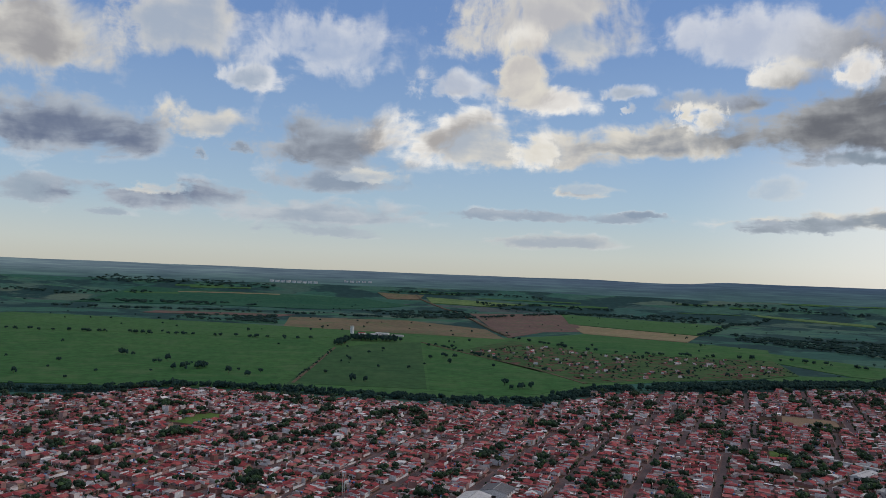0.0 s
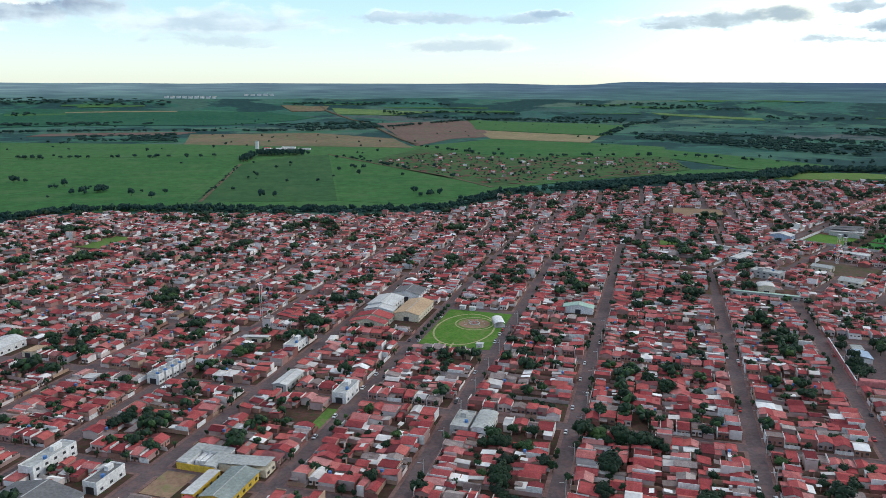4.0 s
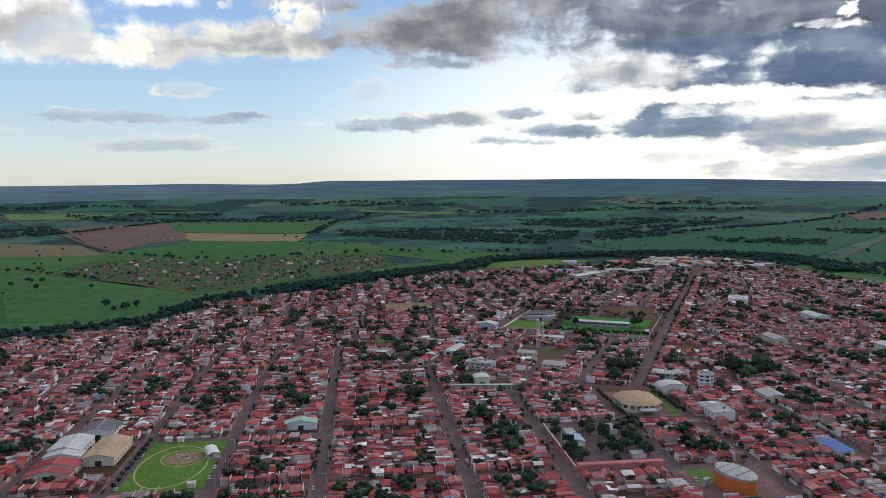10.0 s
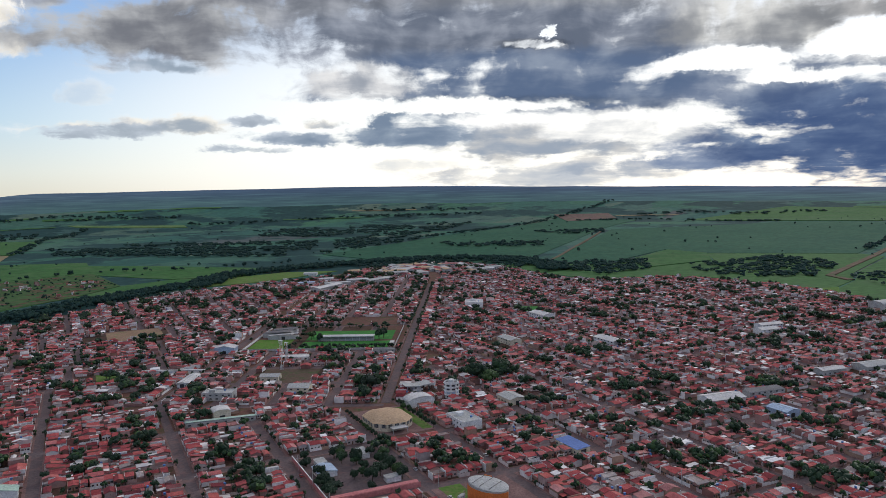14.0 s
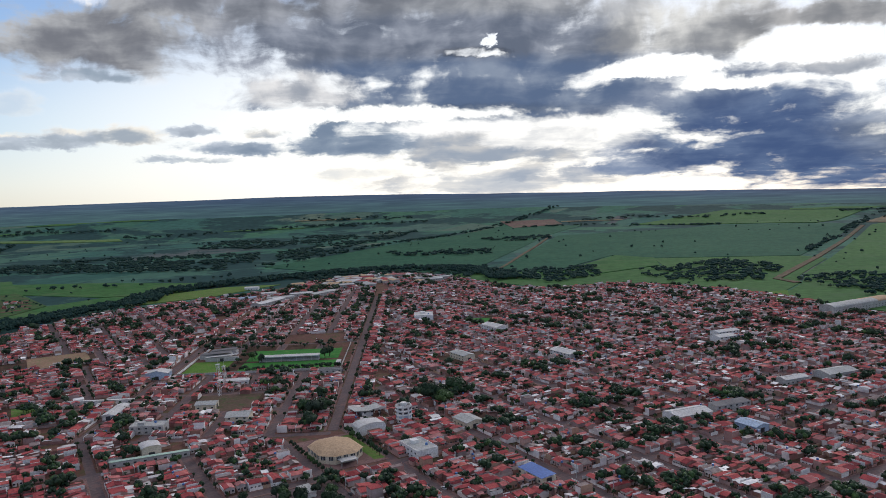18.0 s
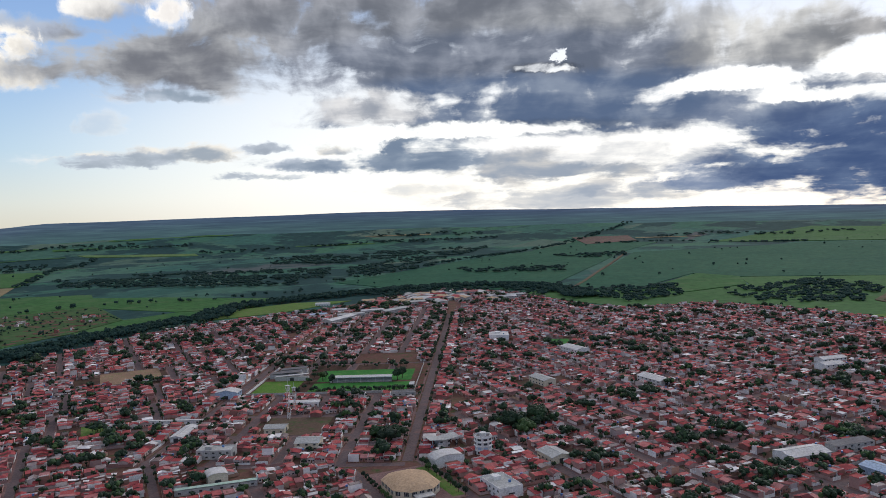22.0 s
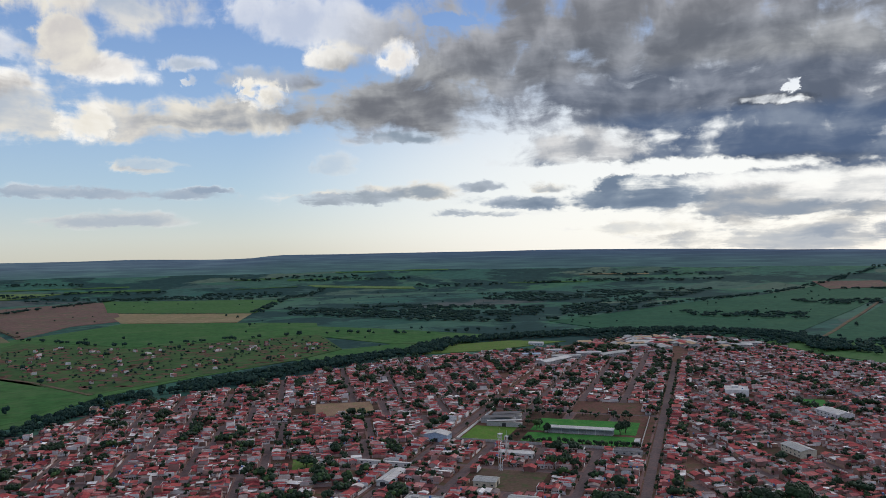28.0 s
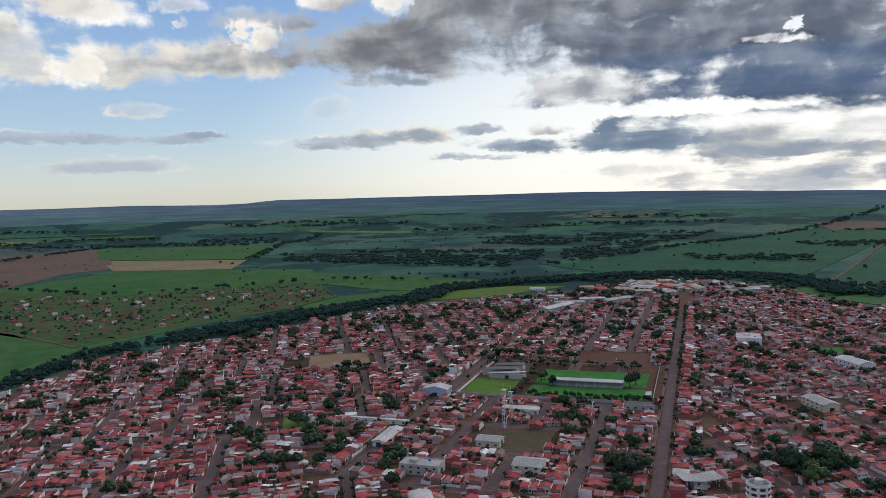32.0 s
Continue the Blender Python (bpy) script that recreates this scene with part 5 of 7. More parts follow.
for k in range(30):
    x, y = 1056 + ind_rng.uniform(0, 230), 1020 + ind_rng.uniform(0, 225)
    if inside(x, y, TOWN) and x * 0.55 + y > 1690:
        hall(x, y, ind_rng.uniform(12, 20), ind_rng.uniform(22, 44), ind_rng.uniform(4.5, 7), "gable", "concrete", ind_rng.choice(("white_roof", "grey_roof", "tan_roof", "clay_single")),
             "broad pale roofed works hall at the town's far end", ind_rng.choice((-119.5, -29.5)))
for k in range(3):
    hall(1165 + 32 * k, 285 - 14 * k, 22, 56, 9.0, "vault", "concrete", "tan_roof" if k == 2 else "grey_roof", "large arched grain store at the town's edge", 66.0)
hall(880, 760, 26, 30, 7.0, "flat", "white", "white_roof", "white municipal building with flat roof", -49.9)
hall(850, 620, 18, 34, 7.0, "gable", "white", "white_roof", "plain hall with a white roof")
hall(760, 470, 16, 34, 6.0, "gable", "white", "white_roof", "plain hall with a white roof")
hall(700, 560, 14, 28, 6.0, "gable", "cream", "grey_roof", "plain hall with a grey roof")
# open plots
patch(-74, 309, 15, 20, "dirt", "bare dirt yard beside the school")
patch(-10, 368, 6, 24, "weeds", "overgrown green plot between houses")
patch(470, 966, 64, 70, "dirt", "dry bare ground among houses")
patch(-256, 845, 34, 60, "weeds", "green overgrown plot among houses")
patch(900, 675, 26, 50, "pitch", "small green sports pitch", -49.9)
patch(350, 770, 26, 40, "weeds", "overgrown green plot among houses")

def free_lot(x, y):
    return inside(x, y, TOWN) and not any(f(x, y) for f in KEEP_CLEAR)


TAKEN = set()


def place_lot(rng, x, y, heading, w, d, near):
    """One lot: a house, or now and then an open yard with trees."""
    for e in range(2, int(d), 4):
        TAKEN.add((int((x - math.sin(radians(heading)) * e) // 12), int((y + math.cos(radians(heading)) * e) // 12)))
    m = pose(x, y, 0.16, 0, 0, heading)
    dirx, diry = -math.sin(radians(heading)), math.cos(radians(heading))
    shady = noise.noise((x / 55, y / 55, 2.0)) > (0.22 if math.hypot(x, y) > 900 else 0.29)
    if rng.random() < (0.75 if shady else 0.98):
        house(rng, w, d, m, near)
    k = rng.random()
    count = rng.choice((1, 1, 2, 2)) if shady else 1 if k < 0.44 else 0
    for _ in range(count):
        e = rng.uniform(0.62, 0.97) * d
        s = rng.uniform(-w / 2, w / 2)
        big = rng.random() < (0.62 if shady else 0.13)
        r = rng.uniform(3.8, 6.8) if big else rng.uniform(1.8, 3.7)
        tree(x + dirx * e + diry * s, y + diry * e - dirx * s, r, r * rng.uniform(1.2, 1.55) + 0.8, rng, near, 0.16)
    if rng.random() < 0.55:
        r = rng.uniform(0.9, 2.3)
        e, s = rng.uniform(0.5, 0.98) * d, rng.uniform(-w / 2, w / 2)
        tree(x + dirx * e + diry * s, y + diry * e - dirx * s, r, r * 1.5 + 0.8, rng, False, 0.16)
    if rng.random() < 0.24:
        s = rng.uniform(-w / 2, w / 2)
        r = rng.uniform(1.2, 2.5)
        tree(x - dirx * 1.2 + diry * s, y - diry * 1.2 - dirx * s, r, r * 1.8 + 0.8, rng, near, 0.16)


def build_grid(frame_of, back, turn, streets, crosses, ok, irregular, near_of):
    """Streets, pavement blocks and lots of one grid of streets. frame_of maps (along, across) to the plan."""
    rng = random.Random(5)
    roads = {}
    slide = random.Random(17)
    shifts = [slide.uniform(-28, 28) if irregular and u >= 730 else 0.0 for u in crosses]

    def shift_of(j):
        return shifts[j]

    for i in range(len(streets) - 1):
        for j, u0 in enumerate(crosses[:-1]):
            u1 = crosses[j + 1]
            half = 3.1 if irregular and u0 >= 630 else HALF
            v0, v1 = streets[i] + shift_of(j), streets[i + 1] + shift_of(j)
            c = frame_of((u0 + u1) / 2, (v0 + v1) / 2)
            for key, p, q in ((("s", i), (u0, v0), (u1, v0)), (("c", j), (u0, v0), (u0, v1))):
                mid = frame_of((p[0] + q[0]) / 2, (p[1] + q[1]) / 2)
                if ok(*mid):
                    roads.setdefault(key, []).append(strip(p, q, 2 * half, 0.05 if key[0] == "s" else 0.07, frame_of))
            corners = [frame_of(u, v) for u, v in ((u0 + half, v0 + half), (u1 - half, v0 + half), (u1 - half, v1 - half), (u0 + half, v1 - half))]
            if all(ok(*k) for k in corners):
                slab = tagged(new("pavement", mesh_of("pavement", *prism(corners[::-1], -0.1, 0.15), M["pavement"])), "raised concrete pavement round a block of houses", "pavement", kind="structure")
                inner = [frame_of(u, v) for u, v in ((u0 + half + 1.5, v0 + half + 2), (u1 - half - 1.5, v0 + half + 2), (u1 - half - 1.5, v1 - half - 2), (u0 + half + 1.5, v1 - half - 2))]
                yard = new("yard_ground", mesh_of("yard_ground", *prism(inner[::-1], 0.1, 0.16), M["yard"]))
                yard.parent = slab
            depth = (v1 - v0) / 2 - half - 1.5
            end = 13.0
            for side in (0, 1):          # lots facing the cross streets
                v = v0 + half + 1.5
                while v < v1 - half - 6.5:
                    w = min(rng.choice((5.0, 6.0, 7.0, 8.0)), v1 - half - 1.5 - v)
                    uu, ui = (u0 + half + 1.5, u0 + half + 8.0) if side == 0 else (u1 - half - 1.5, u1 - half - 8.0)
                    x, y = frame_of(uu, v + w / 2)
                    xi, yi = frame_of(ui, v + w / 2)
                    if ok(x, y) and ok(xi, yi) and free_lot(xi, yi) and free_lot(x, y):
                        place_lot(rng, x, y, turn if side == 0 else turn + 180, w, end, near_of(uu, v + w / 2))
                    v += w
            for side in (0, 1):          # lots facing the long streets
                u = u0 + half + 1.5 + end
                while u < u1 - half - 6.5 - end:
                    w = min(rng.choice((5.0, 5.5, 6.0, 6.5, 7.5, 8.5) if math.hypot(*c) > 420 else (5.5, 6.5, 7.0, 7.5, 8.5, 9.5)), u1 - half - 1.5 - end - u)
                    vv = v0 + half + 1.5 if side == 0 else v1 - half - 1.5
                    inner_v = vv + (depth / 2 if side == 0 else -depth / 2)
                    x, y = frame_of(u + w / 2, vv)
                    xi, yi = frame_of(u + w / 2, inner_v)
                    if ok(x, y) and ok(xi, yi) and free_lot(xi, yi) and free_lot(x, y):
                        near, heading = near_of(u + w / 2, vv), turn - 90 if side == 0 else turn + 90
                        front = depth if depth < 29 else depth * 0.6
                        place_lot(rng, x, y, heading, w, front, near)
                        if front < depth:
                            lot = pose(x, y, 0.16, 0, 0, heading) @ pose(0, front, 0)
                            house(rng, w, depth - front, lot, near)
                    u += w
    for (kind, i), bits in roads.items():
        structure("road", join(*bits), M["asphalt"], "worn grey asphalt street between houses" if kind == "s" else "worn asphalt cross street", "road")


def town_ok(x, y):
    return inside(x, y, TOWN) and not in_wedge(x, y, 27.0)


def wedge_ok(x, y):
    a, b = to_ab(x, y)
    return inside(x, y, TOWN) and a > 660 and -276.0 < b < -97.0


def near_town(u, v):
    return 270 < u < 366 and -146 < v < 250


build_grid(uv, to_uv, -22.5, STREETS, CROSSES, town_ok, True, near_town)
build_grid(ab, to_ab, -49.9, [-281, -233, -185, -138, -92], [662, 735, 795, 868, 1020, 1120, 1220, 1320, 1420, 1520], wedge_ok, False, lambda a, b: False)
# houses lining the two avenues
avenue_rng = random.Random(6)
for b, heading in ((-288.6, -49.9 + 90), (-84.4, -49.9 - 90)):
    a = 668.0
    while a < 1420:
        w = avenue_rng.choice((6.5, 7.5, 9.0, 11.0))
        x, y = ab(a + w / 2, b)
        if inside(x, y, TOWN) and free_lot(x, y):
            place_lot(avenue_rng, x, y, heading, w, 19.0, False)
        a += w
# houses and trees on the odd corners that the two grids leave
odd = random.Random(23)
for ix in range(20, 125):
    for iy in range(20, 125):
        x, y = 12 * ix + odd.uniform(2, 10), 12 * iy + odd.uniform(2, 10)
        a, b = to_ab(x, y)
        taken = sum((ix + i, iy + j) in TAKEN for i in (-1, 0, 1) for j in (-1, 0, 1))
        if taken > 3 or a < 640 or not -345 < b < -30 or abs(b + 281) < 14 or abs(b + 91) < 14 or not free_lot(x, y):
            continue
        if odd.random() < 0.6:
            TAKEN.add((ix, iy))
            house(odd, odd.uniform(8, 11), 12.0, pose(x, y, 0.1, 0, 0, -49.9 + odd.choice((0, 90, 180, 270))), False)
        else:
            r = odd.uniform(2.5, 5.0)
            tree(x, y, r, r * 1.5 + 0.8, odd, False, 0.1)
# base soil under the town
structure("town_ground", prism(TOWN[::-1], -0.5, 0.02), M["soil"], "red-brown earth under the town", "ground")
structure("avenue_west", strip((640, -281), (1090, -281), 7.6, 0.2, ab), M["asphalt"], "broad worn asphalt avenue", "road")
structure("avenue_east", strip((668, -91), (1420, -91), 7.6, 0.2, ab), M["asphalt"], "broad worn asphalt avenue to the town's edge", "road")
for b0, name in ((-288.5, "west"), (-275.9, "west"), (-98.0, "east"), (-85.6, "east")):
    structure("pavement_" + name, strip((668, b0 + 0.9), (1090 if name == "west" else 1420, b0 + 0.9), 2.0, 0.24, ab), M["pavement"], "narrow concrete pavement beside the avenue", "pavement")
row_rng = random.Random(14)
for b0 in (-286.6, -275.4, -97.0, -85.0):
    a = 670.0
    while a < (1085 if b0 < -200 else 1400):
        x, y = ab(a, b0)
        if inside(x, y, TOWN) and row_rng.random() < (0.5 if a < 1000 else 0.4):
            r = row_rng.uniform(1.2, 2.6) if a < 1000 else row_rng.uniform(2.2, 4.6)
            tree(x, y, r, r * 1.5 + 1.0, row_rng, False, 0.2)
        a += row_rng.uniform(7, 15)
# ---------------------------------------------------------------- large buildings
def vault_roof(w, d, z, rise, over=0.5, n=10):
    """A thin arched roof, ridge along y."""
    v, f = [], []
    for t in (0.0, -0.18):
        for y in (-d / 2 - over, d / 2 + over):
            for i in range(n + 1):
                a = math.pi * i / n
                v.append((-(w / 2 + over) * math.cos(a), y, z + 0.18 + t + rise * math.sin(a)))
    k = n + 1
    for i in range(n):
        f += [(i, k + i, k + i + 1, i + 1)[::-1], (2 * k + i, 2 * k + i + 1, 3 * k + i + 1, 3 * k + i)[::-1]]
        f += [(i, i + 1, 2 * k + i + 1, 2 * k + i)[::-1], (k + i, 3 * k + i, 3 * k + i + 1, k + i + 1)[::-1]]
    f += [(0, 2 * k, 3 * k, k)[::-1], (n, k + n, 3 * k + n, 2 * k + n)[::-1]]
    return v, f


def build_hall(x, y, w, d, h, form, wall, roof, label, turn, name):
    top = thing(name, pose(x, y, 0.05, 0, 0, turn), label, "building")
    R, Wl = M[roof], M[wall]
    if form == "gable":
        rise = w / 2 * 0.22
        part("wall", gable_walls(-w / 2, w / 2, -d / 2, d / 2, 0, h, rise), Wl, top)
        for q in gable_slopes(-w / 2, w / 2, -d / 2, d / 2, h, rise, 0.6):
            part("roof_slope", q, R, top)
        part("ridge_cap", box(-0.25, 0.25, -d / 2 - 0.62, d / 2 + 0.62, h + rise + 0.08, h + rise + 0.22), M["grey_roof"], top)
    elif form == "vault":
        rise = w * 0.16
        part("wall", box(-w / 2, w / 2, -d / 2, d / 2, 0, h), Wl, top)
        part("arched_roof", vault_roof(w, d, h - 0.1, rise), R, top)
        n = 10
        arch = [(-(w / 2) * math.cos(math.pi * i / n), h - 0.1 + rise * math.sin(math.pi * i / n)) for i in range(n + 1)]
        for s in (-1, 1):
            v = [(px, s * d / 2, pz) for px, pz in arch] + [(px, s * (d / 2 - 0.2), pz) for px, pz in arch]
            k = n + 1
            part("gable_end", (v, [tuple(range(k)), tuple(range(2 * k - 1, k - 1, -1))] + [(i, i + 1, k + i + 1, k + i) for i in range(n)]), Wl, top)
    elif form == "flat":
        part("wall", box(-w / 2, w / 2, -d / 2, d / 2, 0, h), Wl, top)
        part("roof_slab", box(-w / 2 + 0.3, w / 2 - 0.3, -d / 2 + 0.3, d / 2 - 0.3, h, h + 0.12), R, top)
        for q in (box(-w / 2, w / 2, -d / 2, -d / 2 + 0.3, h, h + 0.8), box(-w / 2, w / 2, d / 2 - 0.3, d / 2, h, h + 0.8),
                  box(-w / 2, -w / 2 + 0.3, -d / 2 + 0.3, d / 2 - 0.3, h, h + 0.8), box(w / 2 - 0.3, w / 2, -d / 2 + 0.3, d / 2 - 0.3, h, h + 0.8)):
            part("parapet", q, Wl, top)
        part("stair_house", box(-w * 0.2, w * 0.1, d * 0.1, d * 0.3, h + 0.12, h + 2.3), Wl, top)
        part("roof_tank", prism(circle(w * 0.25, -d * 0.15, 0.9, 12), h + 0.12, h + 1.4), M["tank_blue"], top)
    elif form == "mono":
        part("wall", box(-w / 2 + 0.2, w / 2 - 0.2, -d / 2 + 0.2, d / 2 - 0.2, 0, h - 0.15), Wl, top)
        part("roof_slope", slope((-w / 2, -d / 2, h), (w / 2, -d / 2, h + w * 0.08), (w / 2, d / 2, h + w * 0.08), (-w / 2, d / 2, h), 0.12), R, top)
    elif form == "butterfly":
        part("wall", box(-w * 0.3, w * 0.3, -d * 0.2, d * 0.2, 0, h - 1.2), Wl, top)
        part("roof_slope", slope((-w / 2, -d / 2, h + 1.4), (w / 2, -d / 2, h + 1.4), (w / 2, 0, h), (-w / 2, 0, h), 0.3), R, top)
        part("roof_slope", slope((-w / 2, 0, h), (w / 2, 0, h), (w / 2, d / 2, h + 1.4), (-w / 2, d / 2, h + 1.4), 0.3), R, top)
        for sx in (-1, 1):
            for sy in (-1, 1):
                part("post", box(sx * w * 0.4 - 0.2, sx * w * 0.4 + 0.2, sy * d * 0.4 - 0.2, sy * d * 0.4 + 0.2, 0, h + 0.7), M["white"], top)
    else:                                      # wings round a court
        part("court_floor", box(-w / 2 + 5, w / 2 - 5, -d / 2 + 0.3, d / 2 - 5, 0, 0.12), M["pale_blue"], top, "blue painted court")
        for q, sl in ((box(-w / 2, -w / 2 + 5, -d / 2, d / 2, 0, h), (-w / 2 - 0.4, -w / 2 + 5.3, -d / 2 - 0.4, d / 2 + 0.4)),
                      (box(w / 2 - 5, w / 2, -d / 2, d / 2, 0, h), (w / 2 - 5.3, w / 2 + 0.4, -d / 2 - 0.4, d / 2 + 0.4)),
                      (box(-w / 2 + 5, w / 2 - 5, d / 2 - 5, d / 2, 0, h), (-w / 2 + 5.3, w / 2 - 5.3, d / 2 - 5.3, d / 2 + 0.4))):
            part("wing_wall", q, M["white"], top)
            part("wing_roof", slope((sl[0], sl[2], h + 0.2), (sl[1], sl[2], h + 0.2), (sl[1], sl[3], h + 0.6), (sl[0], sl[3], h + 0.6), 0.15), R, top)
        part("front_wall", box(-w / 2, w / 2, -d / 2 - 0.7, -d / 2 - 0.4, 0, 3.2), M["yellow"], top, "bright yellow wall")
        for k in range(3):
            part("bus", box(-3.5 + 2.8 * k, -1.3 + 2.8 * k, -4, 4.0, 0.5, 2.6), M["white"], top)
    part("gate", box(-min(2.0, w * 0.3), min(2.0, w * 0.3), -d / 2 - 0.08, -d / 2 + 0.02, 0, min(3.4, h - 0.6)), M["dark"], top, "dark doorway")
    count = max(2, int(d / 5))
    for s in (-1, 1):
        for k in range(min(count, 8)):
            yy = -d / 2 + d * (k + 0.5) / min(count, 8)
            for z in ((1.2,) if h < 6 else (1.2, 4.2)):
                part("window", box(s * w / 2 - 0.04, s * w / 2 + 0.04, yy - 0.9, yy + 0.9, z, z + 1.2), M["dark"], top)


for spec in HALLS:
    build_hall(*spec)
for x, y, w, d, material, label, turn in PATCHES:
    ob = structure("open_plot", box(-w / 2, w / 2, -d / 2, d / 2, -0.1, 0.19), M[material], label, "plot")
    ob.matrix_world = pose(x, y, 0, 0, 0, turn)


def ring(rx, ry, width, n, z0, z1):
    """A flat oval ring path."""
    v, f = [], []
    for r in (0, -width):
        for z in (z0, z1):
            v += [((rx + r) * math.cos(6.2832 * i / n), (ry + r) * math.sin(6.2832 * i / n), z) for i in range(n)]
    for i in range(n):
        j = (i + 1) % n
        f += [(n + i, n + j, 3 * n + j, 3 * n + i), (i, j, n + j, n + i), (3 * n + i, 3 * n + j, 2 * n + j, 2 * n + i)]
    return v, f


def build_park():
    lawn = structure("park_lawn", box(-24, 24, -41, 41, -0.1, 0.2), M["lawn"], "bright green lawn of the town park", "lawn")
    lawn.matrix_world = at_uv(502, -114)
    path = structure("park_path", ring(21, 36, 1.3, 48, 0.1, 0.24), M["path"], "sandy oval footpath round the park lawn", "path")
    path.matrix_world = at_uv(500, -116)
    inner = structure("plaza_path", ring(14, 15, 1.0, 40, 0.1, 0.245), M["path"], "pale ring path round the park plaza", "path")
    inner.matrix_world = at_uv(513, -112)
    plaza = structure("plaza", prism(circle(0, 0, 11.5, 32), 0.0, 0.26), M["dirt"], "round brown paved plaza in the park", "plaza")
    plaza.matrix_world = at_uv(513, -112)
    mound = thing("fountain", at_uv(513, -112, 0.26), "round brick fountain in the plaza", "fountain")
    part("basin", ring(4.0, 4.0, 0.5, 24, 0.0, 0.7), M["concrete"], mound)
    part("plinth", prism(circle(0, 0, 1.2, 12), 0.0, 1.2), M["clay_single"], mound)
    for k in range(8):
        a = 6.283 * k / 8
        b = thing("bench", at_uv(513 + 7.5 * math.sin(a), -112 + 7.5 * math.cos(a), 0.26, -math.degrees(a)), "small concrete bench round the plaza", "bench", "plaza benches")
        part("seat", box(-0.25, 0.25, -0.9, 0.9, 0.38, 0.46), M["concrete"], b)
        for s in (-1, 1):
            part("support", box(-0.2, 0.2, s * 0.65 - 0.1, s * 0.65 + 0.1, 0, 0.38), M["concrete"], b)
    stage = thing("stage_canopy", at_uv(516, -95, 0.2, 20), "white curved stage canopy on the park lawn", "canopy")
    part("platform", box(-3.5, 3.5, -8, 8, 0, 0.7), M["concrete"], stage)
    part("shell", vault_roof(7, 15, 2.4, 1.8, 0.3), M["white"], stage)
    for sx in (-1, 1):
        for sy in (-1, 1):
            part("post", box(sx * 3.3 - 0.15, sx * 3.3 + 0.15, sy * 7 - 0.15, sy * 7 + 0.15, 0.7, 2.5), M["white"], stage)
    for u, v in ((465, -97), (545, -121), (546, -129)):
        kiosk = thing("kiosk", at_uv(u, v, 0.2), "small white kiosk with a flat roof", "kiosk")
        part("wall", box(-2, 2, -1.6, 1.6, 0, 2.6), M["white"], kiosk)
        part("roof", box(-2.5, 2.5, -2.1, 2.1, 2.6, 2.8), M["white_roof"], kiosk)
        part("counter", box(-1.5, 1.5, -1.75, -1.6, 0.9, 1.0), M["wood"], kiosk)
    for k, sy in enumerate((-32, -22)):
        ob = structure("entry_path", box(-0.7, 0.7, -5.5, 5.5, 0.1, 0.25), M["path"], "short sandy path into the park", "path")
        ob.matrix_world = at_uv(463, -108 + sy * 0.9 + 12)
    prng = random.Random(8)
    for k in range(10):
        x, y = uv(465 + 8.5 * k, -139.5)
        tree(x, y, 1.5 + prng.random(), 4.5, prng, True, 0.2)


def build_arena():
    top = thing("arena", at_uv(583, 208, 0.1), "sports arena with a broad tan low-domed roof", "arena")
    w, d, h, c = 31, 38, 5.5, 8.0
    base = [(-w / 2 + c, -d / 2), (w / 2 - c, -d / 2), (w / 2, -d / 2 + c), (w / 2, d / 2 - c), (w / 2 - c, d / 2), (-w / 2 + c, d / 2), (-w / 2, d / 2 - c), (-w / 2, -d / 2 + c)]
    part("wall", prism(base, 0, h), M["cream"], top)
    v, f = [], []
    levels = [(1.03, 0.0), (0.98, 0.5), (0.82, 2.0), (0.6, 3.2), (0.34, 4.0), (0.1, 4.3)]
    for k, z in levels:
        v += [(x * k, y * k, h + z) for x, y in base]
    for j in range(len(levels) - 1):
        f += [(8 * j + i, 8 * j + (i + 1) % 8, 8 * j + 8 + (i + 1) % 8, 8 * j + 8 + i) for i in range(8)]
    f += [tuple(range(8 * len(levels) - 8, 8 * len(levels))), tuple(reversed(range(8)))]
    part("domed_roof", (v, f), M["tan_roof"], top)
    for (x0, y0), (x1, y1) in zip(base, base[1:] + base[:1]):
        n = max(1, int(math.hypot(x1 - x0, y1 - y0) / 5))
        for i in range(n):
            t = (i + 0.5) / n
            px, py = x0 + (x1 - x0) * t, y0 + (y1 - y0) * t
            bay = part("window_bay", box(-1.5, 1.5, -0.1, 0.1, 2.6, 5.2), M["dark"], top, m=pose(px * 1.003, py * 1.003, 0, 0, 0, math.degrees(math.atan2(y1 - y0, x1 - x0))))
            for mx in (-0.5, 0.5):
                part("mullion", box(mx - 0.06, mx + 0.06, -0.14, 0.14, 2.6, 5.2), M["white"], bay)
    part("entrance_canopy", box(-6, 6, -d / 2 - 7, -d / 2, 3.4, 3.8), M["concrete"], top)
    for s in (-1, 1):
        part("post", box(s * 5.5 - 0.2, s * 5.5 + 0.2, -d / 2 - 6.8, -d / 2 - 6.4, 0, 3.4), M["concrete"], top)
    sq = structure("arena_square", prism([(-22, -34), (24, -34), (24, 34), (-22, 34)], 0.0, 0.2), M["pavement"], "paved square round the arena", "pavement")
    sq.matrix_world = at_uv(588, 211)
    prng = random.Random(21)
    for k in range(11):
        x, y = uv(556 + 6.2 * k, 188.5)
        tree(x, y, 1.7 + 0.5 * prng.random(), 4.4, prng, True, 0.2)
        x, y = uv(556 + 6.6 * k, 232.5 + prng.uniform(-1, 1))
        tree(x, y, 2.0 + prng.random(), 5.5, prng, True, 0.2)
    lawn = structure("square_lawn", box(-4, 4, -30, 30, 0.0, 0.22), M["weeds"], "planted strip beside the arena", "lawn")
    lawn.matrix_world = at_uv(588, 230)


